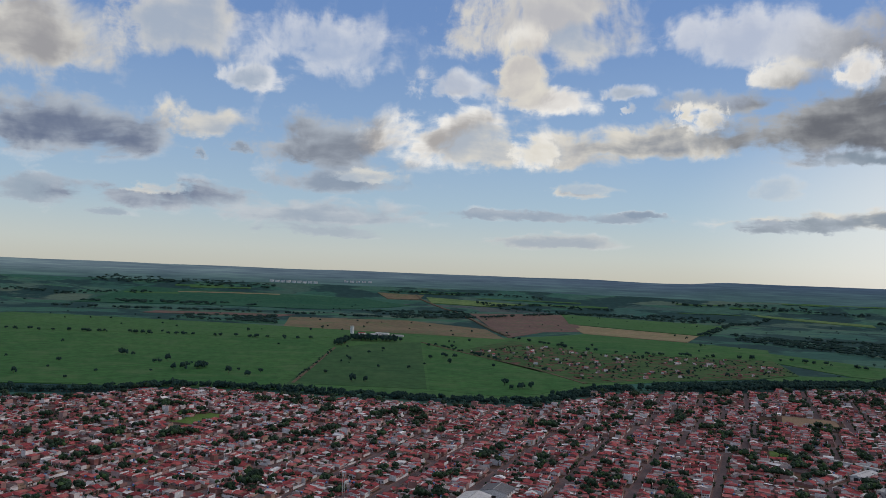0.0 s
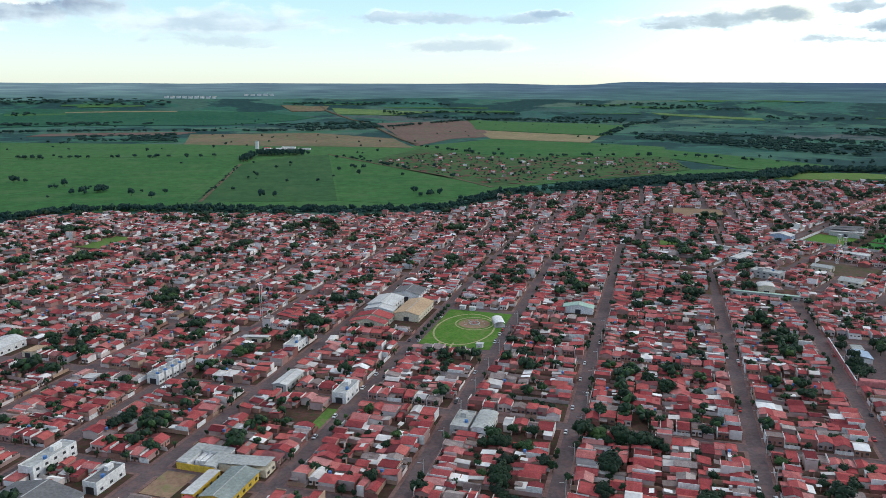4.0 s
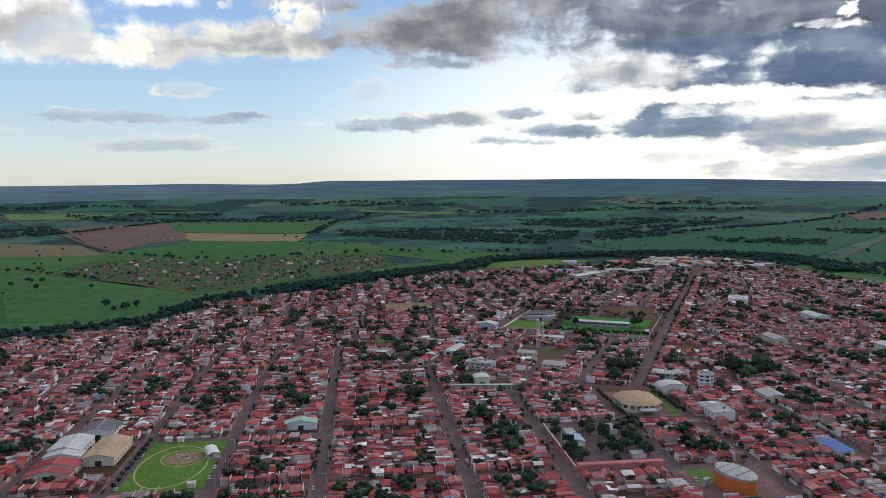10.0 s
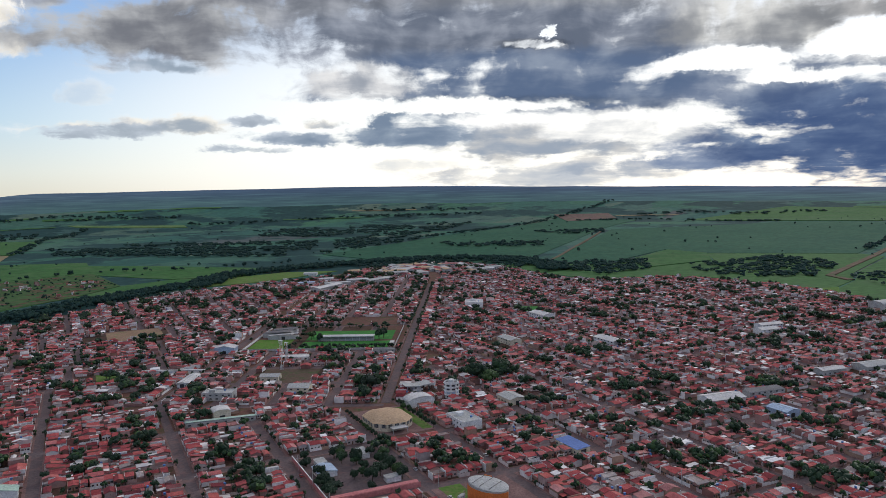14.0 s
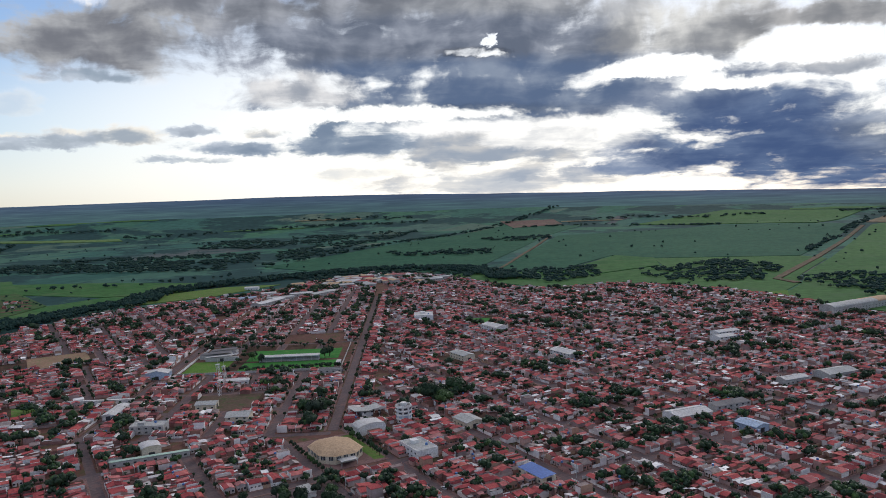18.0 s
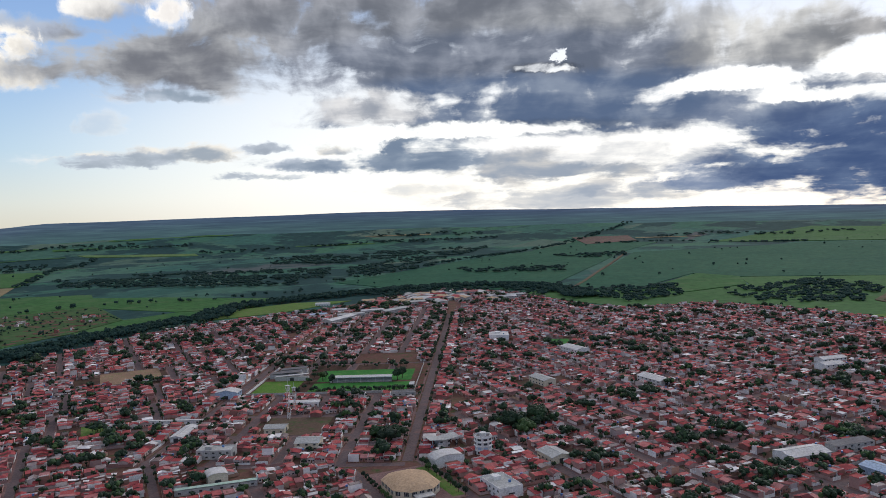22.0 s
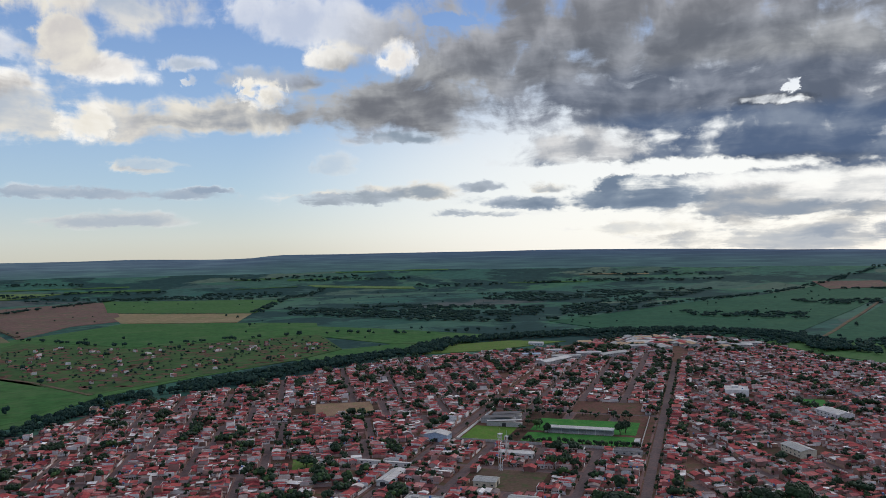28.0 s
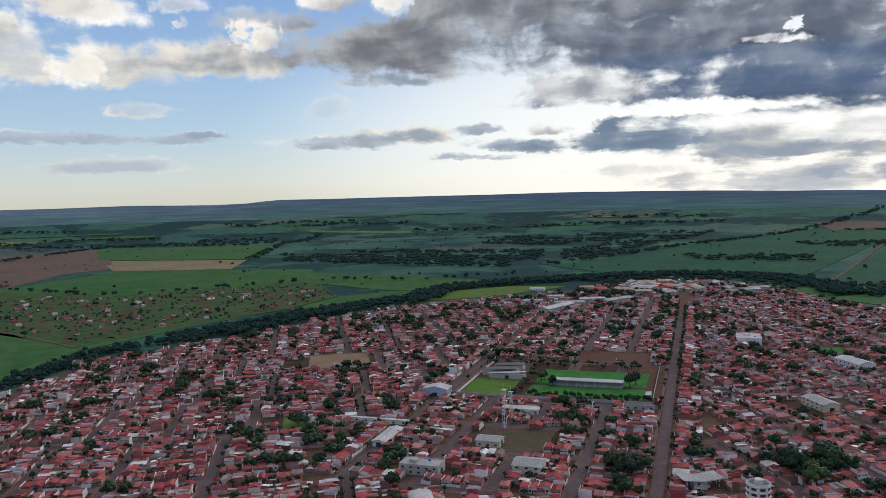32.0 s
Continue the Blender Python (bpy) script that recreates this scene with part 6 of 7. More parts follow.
def build_oval():
    top = thing("oval_hall", pose(354, 314, 0.15, 0, 0, 8) @ Matrix.Diagonal((0.74, 0.74, 0.86, 1.0)), "oval auditorium with grey roof and orange walls", "hall")
    n = 36
    tilt = lambda x, y: 10.5 + 0.09 * y
    ell = circle(0, 0, 1, n)
    def drum(rx, ry, z0, zf, inset=0.0, a0=0, a1=n):
        idx = range(a0, a1 + 1)
        v, f = [], []
        for i in idx:
            cx, cy = ell[i % n]
            x, y = rx * cx, ry * cy
            xi, yi = (rx - 0.4) * cx, (ry - 0.4) * cy
            z = zf(x, y)
            v += [(x, y, z0), (x, y, z), (xi, yi, z), (xi, yi, z0)]
        k = len(list(idx))
        for i in range(k - 1):
            a, b = 4 * i, 4 * i + 4
            f += [(a, b, b + 1, a + 1), (a + 1, b + 1, b + 2, a + 2), (a + 2, b + 2, b + 3, a + 3)]
        return v, f
    part("orange_wall", drum(12.6, 17.2, 0.0, lambda x, y: 9.2 + 0.05 * y, 0, 12, 27), M["orange"], top, "bright orange curved wall")
    part("drum_wall", drum(11.6, 16.2, 0.0, tilt), M["concrete"], top, "grey curved wall")
    rim = [(11.9 * x, 16.5 * y) for x, y in ell]
    v = [(x, y, tilt(x, y) - 0.5) for x, y in rim] + [(x, y, tilt(x, y) + 0.25) for x, y in rim] + [(0.92 * x, 0.92 * y, tilt(x, y) + 0.55) for x, y in rim] + [(0, 0, 11.4)]
    f = [(i, (i + 1) % n, n + (i + 1) % n, n + i) for i in range(n)] + [(n + i, n + (i + 1) % n, 2 * n + (i + 1) % n, 2 * n + i) for i in range(n)]
    f += [(2 * n + i, 2 * n + (i + 1) % n, 3 * n) for i in range(n)] + [tuple(reversed(range(n)))]
    part("roof", (v, f), M["grey_roof"], top, "pale grey oval metal roof")
    for y in (-6, 2, 9):
        half = 11.4 * math.sqrt(1 - (y / 16.5) ** 2) * 0.9
        part("roof_seam", box(-half, half, y - 0.12, y + 0.12, tilt(0, y) + 0.55, tilt(0, y) + 0.95), M["dark_roof"], top)
    part("clerestory", drum(12.0, 16.6, 7.6, lambda x, y: 8.6, 0, 10, 20), M["dark"], top, "dark band of glass")
    part("annexe", box(11, 19, -4, 8, 0, 5.5), M["concrete"], top)
    for z in (1.5, 3.6):
        part("annexe_window", box(19, 19.05, -3, 7, z, z + 1.0), M["dark"], top)
    part("fin_wall", box(18.5, 19.1, 8.2, 15, 0, 9.0), M["orange"], top, "tall orange fin wall")
    part("gate_frame", box(-19, -12, 13, 16, 4.4, 5.2), M["concrete"], top)
    for x in (-18.5, -13.5):
        part("gate_post", box(x, x + 1.2, 13.4, 15.6, 0, 4.4), M["concrete"], top)
    ground_ob = structure("forecourt", box(-30, 24, -25, 25, -0.1, 0.17), M["pavement"], "paved forecourt of the oval hall", "pavement")
    ground_ob.matrix_world = at_uv(430, 211)
    ground_ob.scale = (0.9, 0.95, 1)
    lawn = structure("forecourt_lawn", box(-7, 7, -11, 11, -0.1, 0.2), M["weeds"], "trimmed lawn with a pale kerb", "lawn")
    lawn.matrix_world = at_uv(443, 196)


def build_compound():
    ground_ob = structure("compound_yard", box(-27, 27, -39, 39, -0.1, 0.18), M["asphalt"], "dark paved yard of a walled compound", "yard")
    ground_ob.matrix_world = at_uv(501, 153)
    wall = thing("compound_wall", at_uv(501, 153, 0.15), "pink painted boundary wall with a tiled shed along it", "wall")
    part("street_wall", box(-28, -27.6, -40, 40, 0, 3.0), M["pink"], wall)
    part("cross_wall", box(-28, 28, -40.4, -40, 0, 3.0), M["pink"], wall)
    part("wall_coping", box(-28.1, -27.5, -40, 40, 3.0, 3.15), M["white"], wall)
    part("shed_roof", slope((-26, -39.8, 3.2), (27, -39.8, 3.2), (27, -36.6, 3.6), (-26, -36.6, 3.6), 0.12), M["pink"], wall, "long pink shed roof")
    part("shed_wall", box(-26, 27, -36.9, -36.7, 0, 3.4), M["pink"], wall)
    hs = thing("clinic", at_uv(508, 137, 0.18), "white pavilion with a pale blue roof", "building")
    part("wall", box(-6, 6, -7, 7, 0, 3.4), M["white"], hs)
    for q in gable_slopes(-6, 6, -7, 7, 3.4, 1.2, 0.5):
        part("roof_slope", q, M["pale_blue"], hs)
    for k in range(4):
        part("window", box(-6.05, -5.98, -6 + 3.3 * k, -4.4 + 3.3 * k, 1.1, 2.2), M["dark"], hs)
    for u, v, w, d in ((524, 139, 6, 9), (528, 168, 7, 14), (478, 170, 9, 6)):
        s = thing("pavilion", at_uv(u, v, 0.18), "low white pavilion inside the compound", "building")
        part("wall", box(-w / 2, w / 2, -d / 2, d / 2, 0, 2.9), M["white"], s)
        part("roof", slope((-w / 2 - 0.4, -d / 2 - 0.4, 3.0), (w / 2 + 0.4, -d / 2 - 0.4, 3.3), (w / 2 + 0.4, d / 2 + 0.4, 3.3), (-w / 2 - 0.4, d / 2 + 0.4, 3.0), 0.12), M["grey_roof"], s)
    prng = random.Random(31)
    for _ in range(18):
        x, y = uv(prng.uniform(468, 538), prng.choice((prng.uniform(150, 180), prng.uniform(128, 134))))
        tree(x, y, prng.uniform(3.2, 5.2), prng.uniform(5.5, 8.0), prng, True, 0.18)
    for u, v, r in ((480, 158, 5.5), (488, 166, 5.0), (494, 175, 5.5), (505, 172, 5.0), (515, 160, 5.5), (520, 152, 4.5), (530, 150, 4.5), (500, 160, 4.0),
                    (484, 176, 4.5), (512, 178, 5.0), (536, 132, 4.0), (524, 128, 3.0), (490, 150, 3.4)):
        x, y = uv(u, v)
        tree(x, y, r, r * 1.7, prng, True, 0.18)


def build_stadium():
    for a0, a1, b0, b1, nm in ((886, 921, -212, -112, "pitch_near"), (929, 984, -212, -112, "pitch_far"), (878, 936, -268, -226, "training_pitch")):
        ob = structure(nm, box(b0, b1, a0, a1, -0.1, 0.21), M["pitch"] if "pitch_" in nm else M["lawn"], "green grass of the stadium pitch", "pitch")
        ob.matrix_world = pose(0, 0, 0, 0, 0, -49.9)
    st = thing("grandstand", pose(*ab(925, -164), 0.2, 0, 0, -49.9), "long grandstand with a white roof between pitches", "grandstand")
    n = 6
    for k in range(4):
        part("step", box(-32, 32, -2.5 + 1.2 * k, -1.3 + 1.2 * k, 0, 0.6 + 0.55 * k), M["concrete"], st)
    part("roof", slope((-33, -3.5, 5.6), (33, -3.5, 5.6), (33, 3.5, 6.4), (-33, 3.5, 6.4), 0.25), M["white_roof"], st, "long white canopy roof")
    part("fascia", box(-33, 33, -3.65, -3.5, 5.0, 5.7), M["white"], st)
    part("back_wall", box(-32.5, 32.5, 3.0, 3.3, 0, 6.1), M["concrete"], st)
    for k in range(9):
        part("post", box(-32 + 8 * k - 0.15, -32 + 8 * k + 0.15, -3.2, -2.9, 0, 5.4), M["white"], st)
    wl = thing("stadium_wall", pose(0, 0, 0.15, 0, 0, -49.9), "pale boundary wall round the stadium", "wall")
    part("wall_run", box(-270, -269.7, 874, 1010, 0, 2.4), M["white"], wl)
    part("wall_run", box(-270, -104, 873.7, 874, 0, 2.4), M["concrete"], wl)
    part("wall_run", box(-104.3, -104, 874, 1010, 0, 2.4), M["concrete"], wl)
    for (a, b, w, d, h, roof) in ((955, -250, 34, 14, 5.0, "dark_roof"), (940, -240, 36, 5, 4.5, "white_roof"), (975, -246, 30, 12, 5.0, "dark_roof"), (896, -108, 5, 12, 4.0, "white_roof")):
        build_hall(*ab(a, b), w, d, h, "mono", "concrete", roof, "low changing-room building beside the pitch", -49.9, "pavilion")
    prng = random.Random(41)
    for a, b, r in ((920, -193, 5.0), (927, -126, 6.5), (938, -122, 6.0), (933, -206, 5.0), (941, -205, 4.5)):
        tree(*ab(a, b), r, r * 1.9, prng, True, 0.2)
    for k in range(26):
        tree(*ab(877 + prng.uniform(0, 7), -205 + 4 * k + prng.uniform(-2, 2)), prng.uniform(2, 4), prng.uniform(4, 7), prng, k % 2 == 0, 0.2)


    for k in range(34):
        r = prng.uniform(2.2, 4.4)
        tree(*ab(prng.uniform(988, 1014), prng.uniform(-266, -108)), r, r * 1.6, prng, False, 0.2)
    for k in range(10):
        r = prng.uniform(2.2, 4.0)
        tree(*ab(prng.uniform(878, 985), prng.uniform(-225, -214)), r, r * 1.6, prng, False, 0.2)


def lattice_mast(x, y, h, w, label):
    """A square lattice mast with red and white bands."""
    top = thing("radio_mast", pose(x, y, 0.1, 0, 0, 15), label, "mast")
    bays = int(h / 3)
    for sx in (-1, 1):
        for sy in (-1, 1):
            part("leg", slope((sx * w - 0.09, sy * w - 0.09, h), (sx * w + 0.09, sy * w - 0.09, h), (sx * w + 0.09, sy * w + 0.09, h), (sx * w - 0.09, sy * w + 0.09, h), h), M["white"], top)
    for k in range(bays):
        z, mt = 3.0 * k, M["white"] if (k // 2) % 2 == 0 else M["orange"]
        for sx, sy in ((1, 0), (-1, 0), (0, 1), (0, -1)):
            if sy == 0:
                q = ((sx * w - 0.045, -w, z), (sx * w + 0.045, -w, z), (sx * w + 0.045, w, z + 3), (sx * w - 0.045, w, z + 3))
            else:
                q = ((-w, sy * w - 0.045, z), (-w, sy * w + 0.045, z), (w, sy * w + 0.045, z + 3), (w, sy * w - 0.045, z + 3))
            part("brace", slope(*q, 0.2), mt, top)
    part("platform", box(-w - 0.8, w + 0.8, -w - 0.8, w + 0.8, h, h + 0.25), M["metal"], top)
    for k in range(3):
        a = 2.094 * k
        part("panel_antenna", box(-0.25, 0.25, -0.15, 0.15, h - 3, h), M["white"], top, m=pose((w + 0.7) * math.cos(a), (w + 0.7) * math.sin(a), 0, 0, 0, math.degrees(a)))
    part("spire", box(-0.06, 0.06, -0.06, 0.06, h + 0.25, h + 5), M["metal"], top)


def build_tower():
    top = thing("white_tower", pose(498, 468, 0.1, 0, 0, -10), "white octagonal four-storey tower with a dark rooftop", "tower")
    part("wall", prism(circle(0, 0, 6.2, 8), 0, 12.5), M["white"], top)
    for k in range(4):
        part("balcony_ring", prism(circle(0, 0, 6.9, 8), 2.9 + 3.1 * k, 3.25 + 3.1 * k), M["white"], top)
        for i in range(8):
            a = 6.2832 * (i + 0.5) / 8
            part("window", box(-0.05, 0.05, -1.4, 1.4, 0.9 + 3.1 * k, 2.3 + 3.1 * k), M["dark"] if k != 1 else M["pale_blue"], top,
                 m=pose(5.76 * math.cos(a), 5.76 * math.sin(a), 0, 0, 0, math.degrees(a)))
    part("roof_floor", prism(circle(0, 0, 5.6, 8), 12.5, 12.7), M["dark_roof"], top)
    part("parapet", ring(6.3, 6.3, 0.4, 8, 12.4, 13.6), M["white"], top)
    part("roof_tank", prism(circle(0, 0, 2.4, 12), 12.7, 15.2), M["white"], top, "white rooftop water tank")


build_park()
build_arena()
build_oval()
build_compound()
build_stadium()
build_tower()
lattice_mast(470, 664, 29, 1.0, "tall red and white lattice radio mast")
lattice_mast(482, 672, 24, 0.8, "slender lattice radio mast among houses")
lattice_mast(-60, 545, 26, 0.7, "slender lattice mast rising among houses")
vacant = structure("vacant_ground", box(-220, -167, 737, 790, -0.1, 0.2), M["vacant"], "brown vacant ground with weeds", "plot")
vacant.matrix_world = pose(0, 0, 0, 0, 0, -49.9)
vacant2 = structure("vacant_ground", box(-188, -112, 1022, 1083, -0.1, 0.2), M["soil"], "red-brown vacant ground beside the avenue", "plot")
vacant2.matrix_world = pose(0, 0, 0, 0, 0, -49.9)


# ---------------------------------------------------------------- cars and poles on the near streets
def car_at(m, paint_key, words):
    top = thing("car", m, f"{words} parked at the kerb", "car", "parked cars")
    v = [(-0.85, -2.1, 0.35), (0.85, -2.1, 0.35), (0.85, 2.1, 0.35), (-0.85, 2.1, 0.35), (-0.82, -2.05, 0.85), (0.82, -2.05, 0.85), (0.82, 2.05, 0.8), (-0.82, 2.05, 0.8)]
    part("body", (v, box(0, 1, 0, 1, 0, 1)[1]), M[paint_key], top)
    v = [(-0.8, -1.6, 0.85), (0.8, -1.6, 0.85), (0.8, 1.0, 0.82), (-0.8, 1.0, 0.82), (-0.62, -1.1, 1.42), (0.62, -1.1, 1.42), (0.62, 0.4, 1.45), (-0.62, 0.4, 1.45)]
    part("window_band", (v, box(0, 1, 0, 1, 0, 1)[1]), M["dark"], top, "dark glass")
    part("roof", box(-0.64, 0.64, -1.15, 0.42, 1.43, 1.5), M[paint_key], top)
    for sx in (-1, 1):
        for sy in (-1.3, 1.3):
            wheel = part("wheel", moved(turned(([(z, y, x) for x, y, z in prism(circle(0, 0, 0.32, 10), -0.1, 0.1)[0]], prism(circle(0, 0, 0.32, 10), -0.1, 0.1)[1]), 0), sx * 0.8, sy, 0.32), M["dark"], top)
            part("rim", box(sx * 0.91 - 0.02, sx * 0.91 + 0.02, sy - 0.16, sy + 0.16, 0.16, 0.48), M["metal"], wheel)


M["car_white"] = surface("white_car_paint", (0.55, 0.55, 0.55), (0.62, 0.62, 0.62), 0.2, 1.0, 0.3)
M["car_silver"] = surface("silver_car_paint", (0.42, 0.43, 0.45), (0.5, 0.5, 0.52), 0.2, 1.0, 0.3)
M["car_red"] = surface("red_car_paint", (0.35, 0.03, 0.03), (0.4, 0.04, 0.04), 0.2, 1.0, 0.3)
M["car_black"] = surface("black_car_paint", (0.03, 0.03, 0.035), (0.04, 0.04, 0.045), 0.2, 1.0, 0.3)
car_rng = random.Random(77)
for v in (-142, -86.5, -25, 60.5, 120, 186, 236, 310):
    for k in range(9):
        u = car_rng.uniform(250, 520)
        if 455 < u < 462 or 540 < u < 552:
            continue
        side = car_rng.choice((-1, 1))
        key, words = car_rng.choice((("car_white", "small white car"), ("car_white", "white hatchback"), ("car_silver", "silver car"), ("car_red", "red car"), ("car_black", "black car")))
        car_at(at_uv(u, v + side * 3.0, 0.075, 0 if side > 0 else 180), key, words)
for v in (-86.5, -25, 60.5, 120, 186, 310):
    for k in range(9):
        u = 258 + 33 * k
        top = thing("utility_pole", at_uv(u, v + HALF + 0.6, 0.1), "concrete utility pole with a crossarm beside the street", "pole", "street poles")
        part("shaft", prism(circle(0, 0, 0.16, 8), 0, 9.5), M["concrete"], top)
        part("crossarm", box(-1.0, 1.0, -0.06, 0.06, 8.7, 8.85), M["wood"], top)
        part("lamp_arm", box(-2.2, 0, -0.04, 0.04, 7.6, 7.7), M["metal"], top)
        part("lamp_head", box(-2.7, -2.1, -0.12, 0.12, 7.5, 7.64), M["metal"], top)
# bigger tree clumps in the town
clump_rng = random.Random(90)


def clump(x, y, n, r, spread, single=True):
    for _ in range(n):
        q = r * clump_rng.uniform(0.75, 1.15)
        tree(x + clump_rng.gauss(0, spread), y + clump_rng.gauss(0, spread), q, q * clump_rng.uniform(1.2, 1.6), clump_rng, single, 0.15)


for x, y, n, r, s in ((-66, 467, 5, 5.5, 6), (-171, 512, 7, 5.5, 9), (-136, 605, 5, 5.5, 6), (-101, 372, 7, 4.5, 8), (72, 318, 7, 4.5, 8), (184, 388, 7, 4.5, 8), (11, 581, 5, 5, 5)):
    clump(x, y, n, r, s)
for x, y, n, r, s in ((111, 438, 4, 4, 5), (232, 540, 8, 4.8, 11), (177, 327, 4, 4.5, 5), (191, 397, 5, 4, 7), (484, 548, 9, 6, 8), (348, 758, 6, 6, 8), (559, 486, 8, 7, 9)):
    clump(x, y, n, r, s)
for x, y, n, r, s in ((603, 367, 7, 5, 9), (564, 286, 9, 6, 10), (374, 428, 5, 5, 6), (479, 246, 8, 5, 10), (476, 372, 4, 5, 5), (398, 395, 5, 5, 6), (343, 730, 7, 6, 8)):
    clump(x, y, n, r, s)
for x, y, n, r, s in ((682, 277, 9, 6, 9), (500, 180, 8, 6, 9), (704, 448, 5, 7, 6), (850, 320, 12, 6, 18), (526, 398, 7, 5.5, 7), (445, 352, 4, 5.5, 5), (1040, 1165, 26, 7, 26), (1150, 1180, 26, 5, 40)):
    clump(x, y, n, r, s, False)

for x, y, r in ((555, 487, 11), (580, 479, 12), (548, 466, 9), (468, 537, 10), (473, 554, 8), (481, 538, 9)):       # the broad old trees
    tree(x, y, r, r * 1.35, clump_rng, True, 0.15)

# ---------------------------------------------------------------- creek, woods, pasture trees, farm
wild = random.Random(101)
LOW = [tree_mesh(wild, 6, 1, 1.0, 0.7) for _ in range(5)]
CREEK = [(-1150, 900), (-800, 935), (-560, 965), (-423, 1000), (-377, 1048), (-311, 1066), (-160, 1040), (63, 1018), (141, 1040), (195, 1098), (250, 1176), (345, 1205), (447, 1232),
         (572, 1292), (691, 1322), (780, 1330), (880, 1420), (1020, 1420), (1180, 1380), (1300, 1330), (1400, 1250), (1440, 1120), (1395, 990), (1310, 900)]


def wild_tree(x, y, r, h):
    z = ground_z(x, y)
    shape = wild.choice(LOW if math.hypot(x, y) > 1250 else THIN)
    far_trees.add("wood_leaf", shape, pose(x, y, z, 0, 0, wild.uniform(0, 360)) @ Matrix.LocRotScale((0, 0, h * 0.12), None, (r, r, h * 0.88)))
    far_trees.add("bark", box(-0.3, 0.3, -0.3, 0.3, -0.5, h * 0.3), pose(x, y, z))


def belt(pts, width, gap, r0, r1):
    """A belt of trees along a line."""
    for (x0, y0), (x1, y1) in zip(pts, pts[1:]):
        length = math.hypot(x1 - x0, y1 - y0)
        for _ in range(int(length / gap)):
            t, s = wild.random(), wild.uniform(-0.5, 0.5) * width
            r = wild.uniform(r0, r1)
            wild_tree(x0 + (x1 - x0) * t + (y1 - y0) / length * s, y0 + (y1 - y0) * t - (x1 - x0) / length * s, r, min(11.0, r * wild.uniform(1.1, 1.7)))


def wood(poly, spacing, r0, r1, ragged=0.0):
    """A wood over a plan outline."""
    xs, ys = [p[0] for p in poly], [p[1] for p in poly]
    n = int((max(xs) - min(xs)) * (max(ys) - min(ys)) / spacing ** 2)
    for _ in range(n):
        x, y = wild.uniform(min(xs), max(xs)), wild.uniform(min(ys), max(ys))
        if inside(x, y, poly) and noise.noise((x / 160, y / 160, 5.0)) > -0.55 + ragged:
            r = wild.uniform(r0, r1)
            wild_tree(x, y, r, min(9.5, r * wild.uniform(0.7, 1.05)))


belt(CREEK[:12], 22, 1.9, 3.6, 6.5)
belt(CREEK[3:12], 60, 9.0, 2.5, 5.0)
belt(CREEK[11:], 62, 1.25, 5.0, 8.5)
wood([(-840, 2520), (-564, 2640), (-483, 2290), (-801, 2340)], 26, 8, 13, 0.35)
wood([(-336, 3197), (106, 3510), (133, 2941), (-116, 2814)], 30, 9, 14, 0.3)
wood([(1005, 2646), (1173, 2230), (1427, 1957), (1228, 1678), (1054, 1880), (874, 2247)], 22, 8, 12, 0.25)
wood([(1158, 1354), (1403, 1321), (1503, 1087), (1370, 960), (1320, 1010), (1360, 1150), (1165, 1265)], 14, 6, 9)
wood([(1420, 1000), (1587, 850), (1430, 760), (1300, 790), (1330, 900)], 14, 6, 9, 0.1)
wood([(1519, 730), (1790, 640), (1700, 480), (1456, 465), (1380, 600)], 15, 6, 9, 0.15)
wood([(1350, 330), (1500, 420), (1640, 330), (1500, 180), (1300, 200)], 16, 6, 9, 0.2)
wood([(1751, 1624), (1912, 1347), (1762, 1247), (1658, 1477)], 20, 8, 11, 0.1)
wood([(2280, 1650), (2498, 1491), (2315, 1378), (2200, 1500)], 24, 8, 11, 0.1)
wood([(1658, 2003), (2852, 2351), (2009, 1943), (1400, 1680)], 26, 9, 13, 0.2)
wood([(1199, 2586), (1485, 2271), (1644, 2041), (1363, 1767), (1250, 2100)], 26, 8, 12, 0.35)
wood([(1880, 2812), (2684, 2443), (2538, 2169), (2047, 2152), (1582, 2268)], 30, 10, 14, 0.4)
wood([(-1800, 4100), (-900, 4250), (-900, 4050), (-1800, 3850)], 38, 12, 18, 0.3)
wood([(-1500, 3300), (-800, 3400), (-800, 3200), (-1500, 3150)], 34, 11, 16, 0.35)
belt([(-1300, 1775), (-600, 1800), (-300, 1815)], 14, 24, 5, 8)
belt([(-1400, 2760), (-520, 2780), (-116, 2800), (190, 3050), (600, 3600), (1200, 3400)], 36, 14, 8, 13)
belt([(190, 2080), (370, 1760), (753, 1750), (941, 1590), (1150, 1550)], 14, 22, 5, 8)
belt([(-211, 1130), (-223, 1640)], 7, 15, 1.6, 3.2)
belt([(-43, 1880), (28, 1715), (181, 1415)], 8, 26, 4, 6)
belt([(860, 2500), (1150, 3080), (1500, 3500)], 30, 18, 8, 12)
belt([(1324, 1660), (2100, 1845), (3085, 2090), (3800, 2200)], 40, 16, 8, 13)
belt([(3187, 1080), (3195, 1700), (3000, 1950)], 30, 20, 8, 12)
belt([(2000, 520), (3100, 590), (3700, 640)], 30, 26, 8, 12)
for _ in range(16):       # dark belts on the rising land far off
    a0, r = wild.uniform(-34, 88), wild.uniform(3300, 4400)
    span, pts = wild.uniform(4, 13), []
    for k in range(7):
        a = radians(a0 + span * k / 6)
        rr = min(4760, r + wild.uniform(-70, 70))
        pts.append((CENTRE[0] + rr * math.sin(a), CENTRE[1] + rr * math.cos(a)))
    belt(pts, 70, 12, 8, 12)
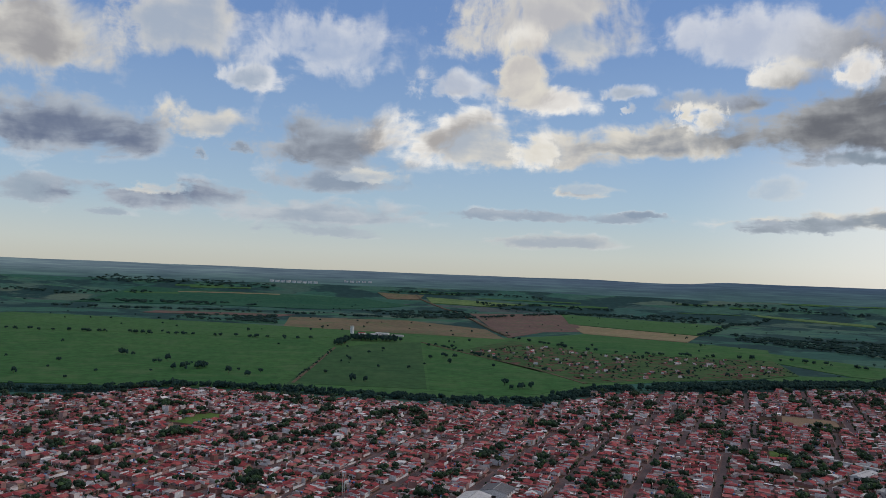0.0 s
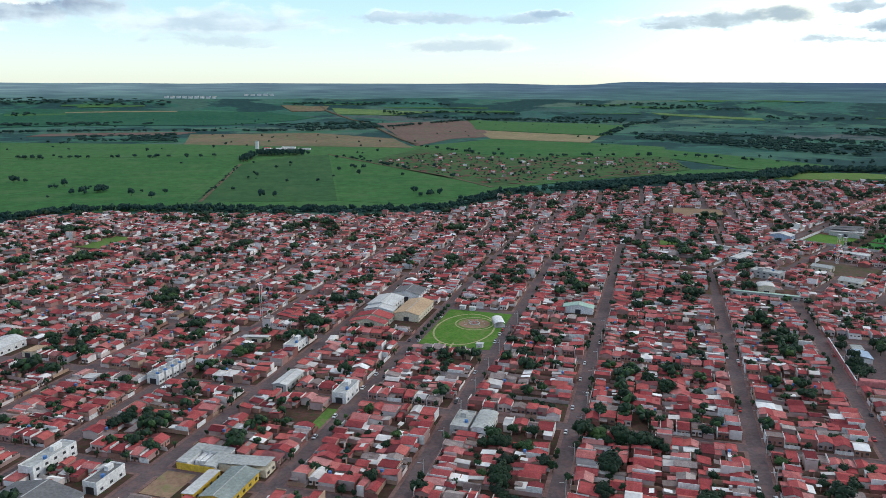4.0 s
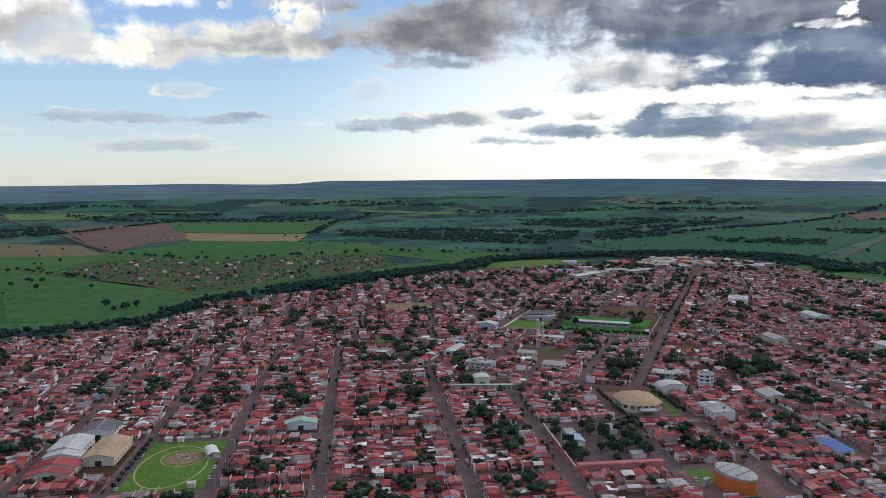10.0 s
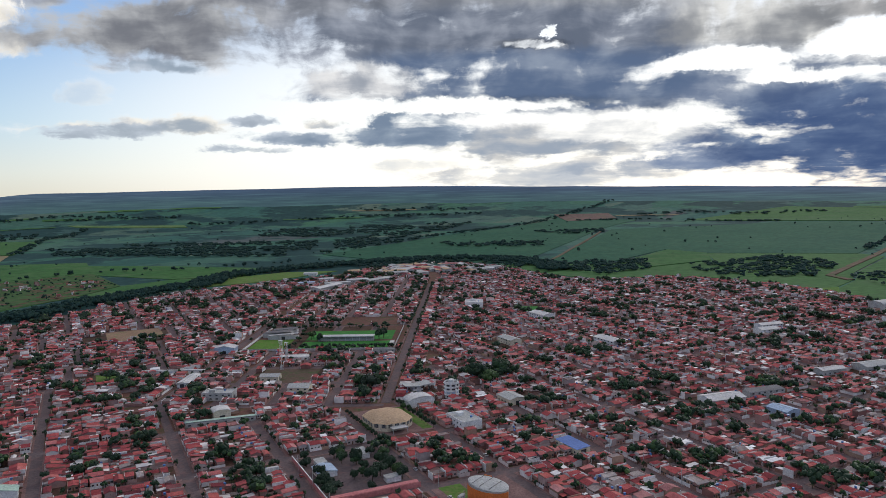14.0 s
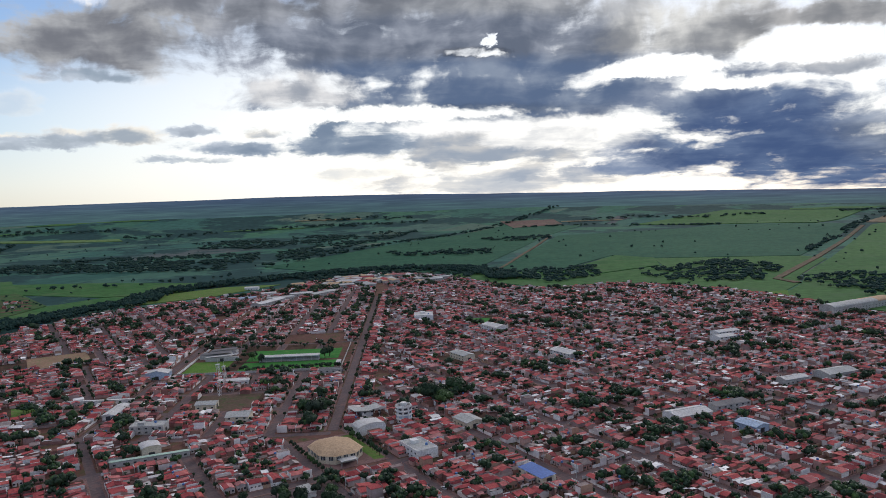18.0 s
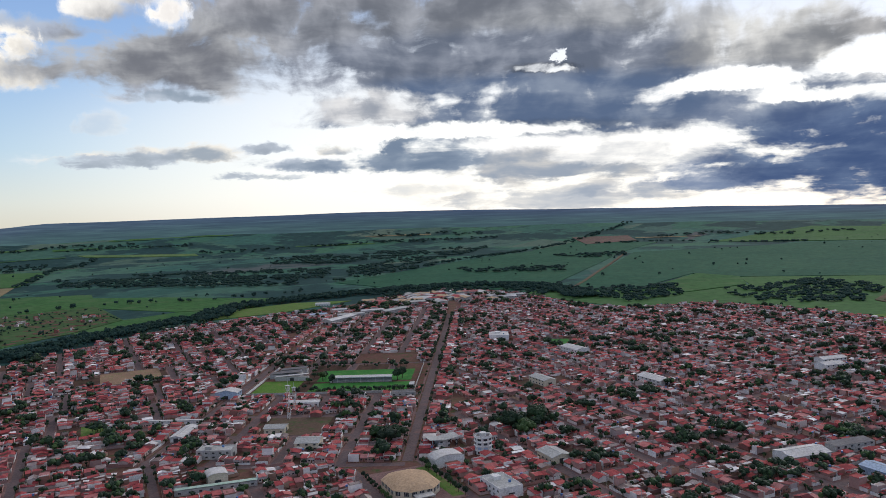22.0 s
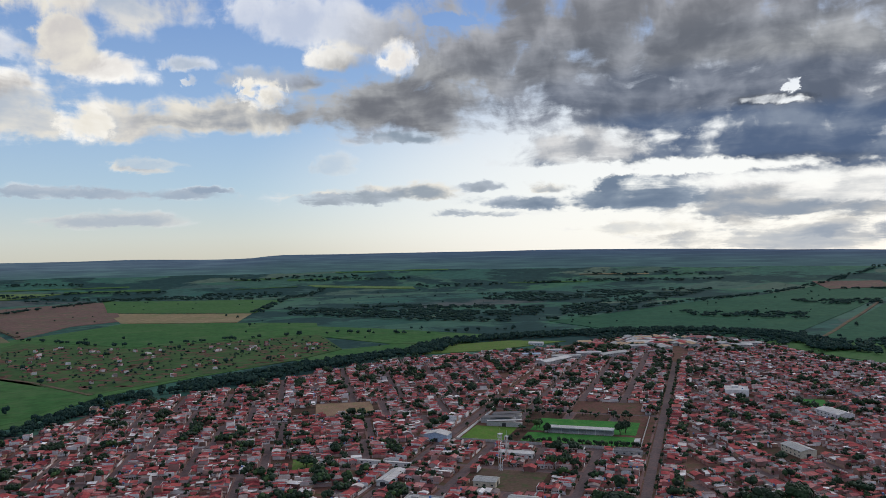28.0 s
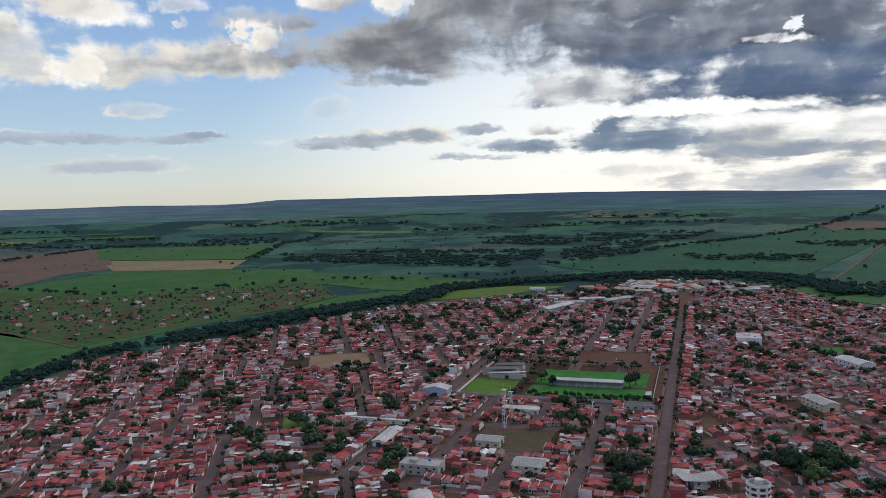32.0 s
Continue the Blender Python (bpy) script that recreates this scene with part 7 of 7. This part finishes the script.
for _ in range(620):      # single trees in the pastures
    a, r = radians(wild.uniform(-38, 92)), wild.uniform(1150, 3600)
    x, y = CENTRE[0] + r * math.sin(a), CENTRE[1] + r * math.cos(a)
    if not inside(x, y, TOWN) and noise.noise((x / 330, y / 330, 9.0)) > -0.1:
        q = wild.uniform(2.6, 5.6)
        wild_tree(x, y, q, q * wild.uniform(1.5, 2.0))
for x, y, n in ((-304, 1215, 3), (-380, 1260, 6), (-410, 1220, 5), (-470, 1300, 3), (-560, 1380, 4), (20, 1560, 3), (120, 1160, 5), (-120, 1180, 3)):
    for _ in range(n):
        q = wild.uniform(5, 8)
        wild_tree(x + wild.gauss(0, 14), y + wild.gauss(0, 14), q, q * 1.7)

# farm with a silo beyond the pasture
for x, y, w, d, h, roof in ((-196, 1985, 14, 26, 5, "white_roof"), (-165, 1990, 16, 24, 6, "white_roof"), (-140, 1975, 12, 22, 5, "grey_roof"), (-205, 2030, 12, 18, 5, "clay_single"),
                            (-150, 2030, 16, 34, 6, "white_roof"), (-108, 2000, 12, 30, 5, "grey_roof"), (-118, 1960, 10, 16, 4, "clay_single")):
    build_hall(x, y, w, d, h, "gable", "white", roof, "white farm building beyond the pastures", 80.0, "barn")
    HALLS.append(0)
silo = thing("silo", pose(-232, 2045, ground_z(-232, 2045)), "tall white farm silo", "silo")
part("drum", prism(circle(0, 0, 5, 16), 0, 20), M["white"], silo)
part("cap", prism(circle(0, 0, 5.3, 16), 20, 21.2), M["grey_roof"], silo)
for _ in range(120):       # tall dark trees round the farm
    k = wild.random()
    x, y = (-222 + 7 * k + wild.uniform(-8, 8), 1690 + 130 * k) if wild.random() < 0.3 else (-212 + 120 * k, 1850 + wild.uniform(-22, 40))
    wild_tree(x, y, wild.uniform(4, 6.5), wild.uniform(12, 17))
# scattered plots on the scrubby land
plot_rng = random.Random(55)
poly = [(60, 1660), (190, 1900), (370, 1740), (740, 1710), (690, 1480), (560, 1390), (386, 1330), (253, 1260)]
for _ in range(1500):
    x, y = plot_rng.uniform(60, 740), plot_rng.uniform(1260, 1900)
    if not inside(x, y, poly):
        continue
    k = plot_rng.random()
    if k < 0.11:
        house(plot_rng, plot_rng.uniform(5, 7.5), plot_rng.choice((7, 8, 12)), pose(x, y, ground_z(x, y) + 1.2, 0, 0, plot_rng.uniform(0, 360)), False)
    elif k < 0.42:
        far_houses.add("soil", box(-5, 5, -9, 9, -0.5, 0.2), pose(x, y, ground_z(x, y) + 1.2, 0, 0, plot_rng.uniform(0, 360)))
    else:
        q = plot_rng.uniform(1.2, 3.4)
        wild_tree(x, y, q, q * 1.5)
# white plant far off
for k in range(14):
    x = -960 + 30 * k if k < 9 else -560 + 34 * (k - 9)
    y = 4326 + 5 * k if k < 9 else 4470 + 6 * (k - 9)
    b = thing("factory_shed", pose(x, y, ground_z(x, y), 0, 0, 8), "white factory shed far off in the fields", "factory", "factory sheds")
    part("wall", box(-11, 11, -20, 20, -2, 9), M["white"], b)
    part("roof", box(-11.5, 11.5, -20.5, 20.5, 9, 10), M["white_roof"], b)

far_houses.make("distant_houses", "dense red-tiled houses covering the rest of the town", "houses")
far_trees.make("distant_trees", "dark green trees among houses, along the creek and in fields", "trees")
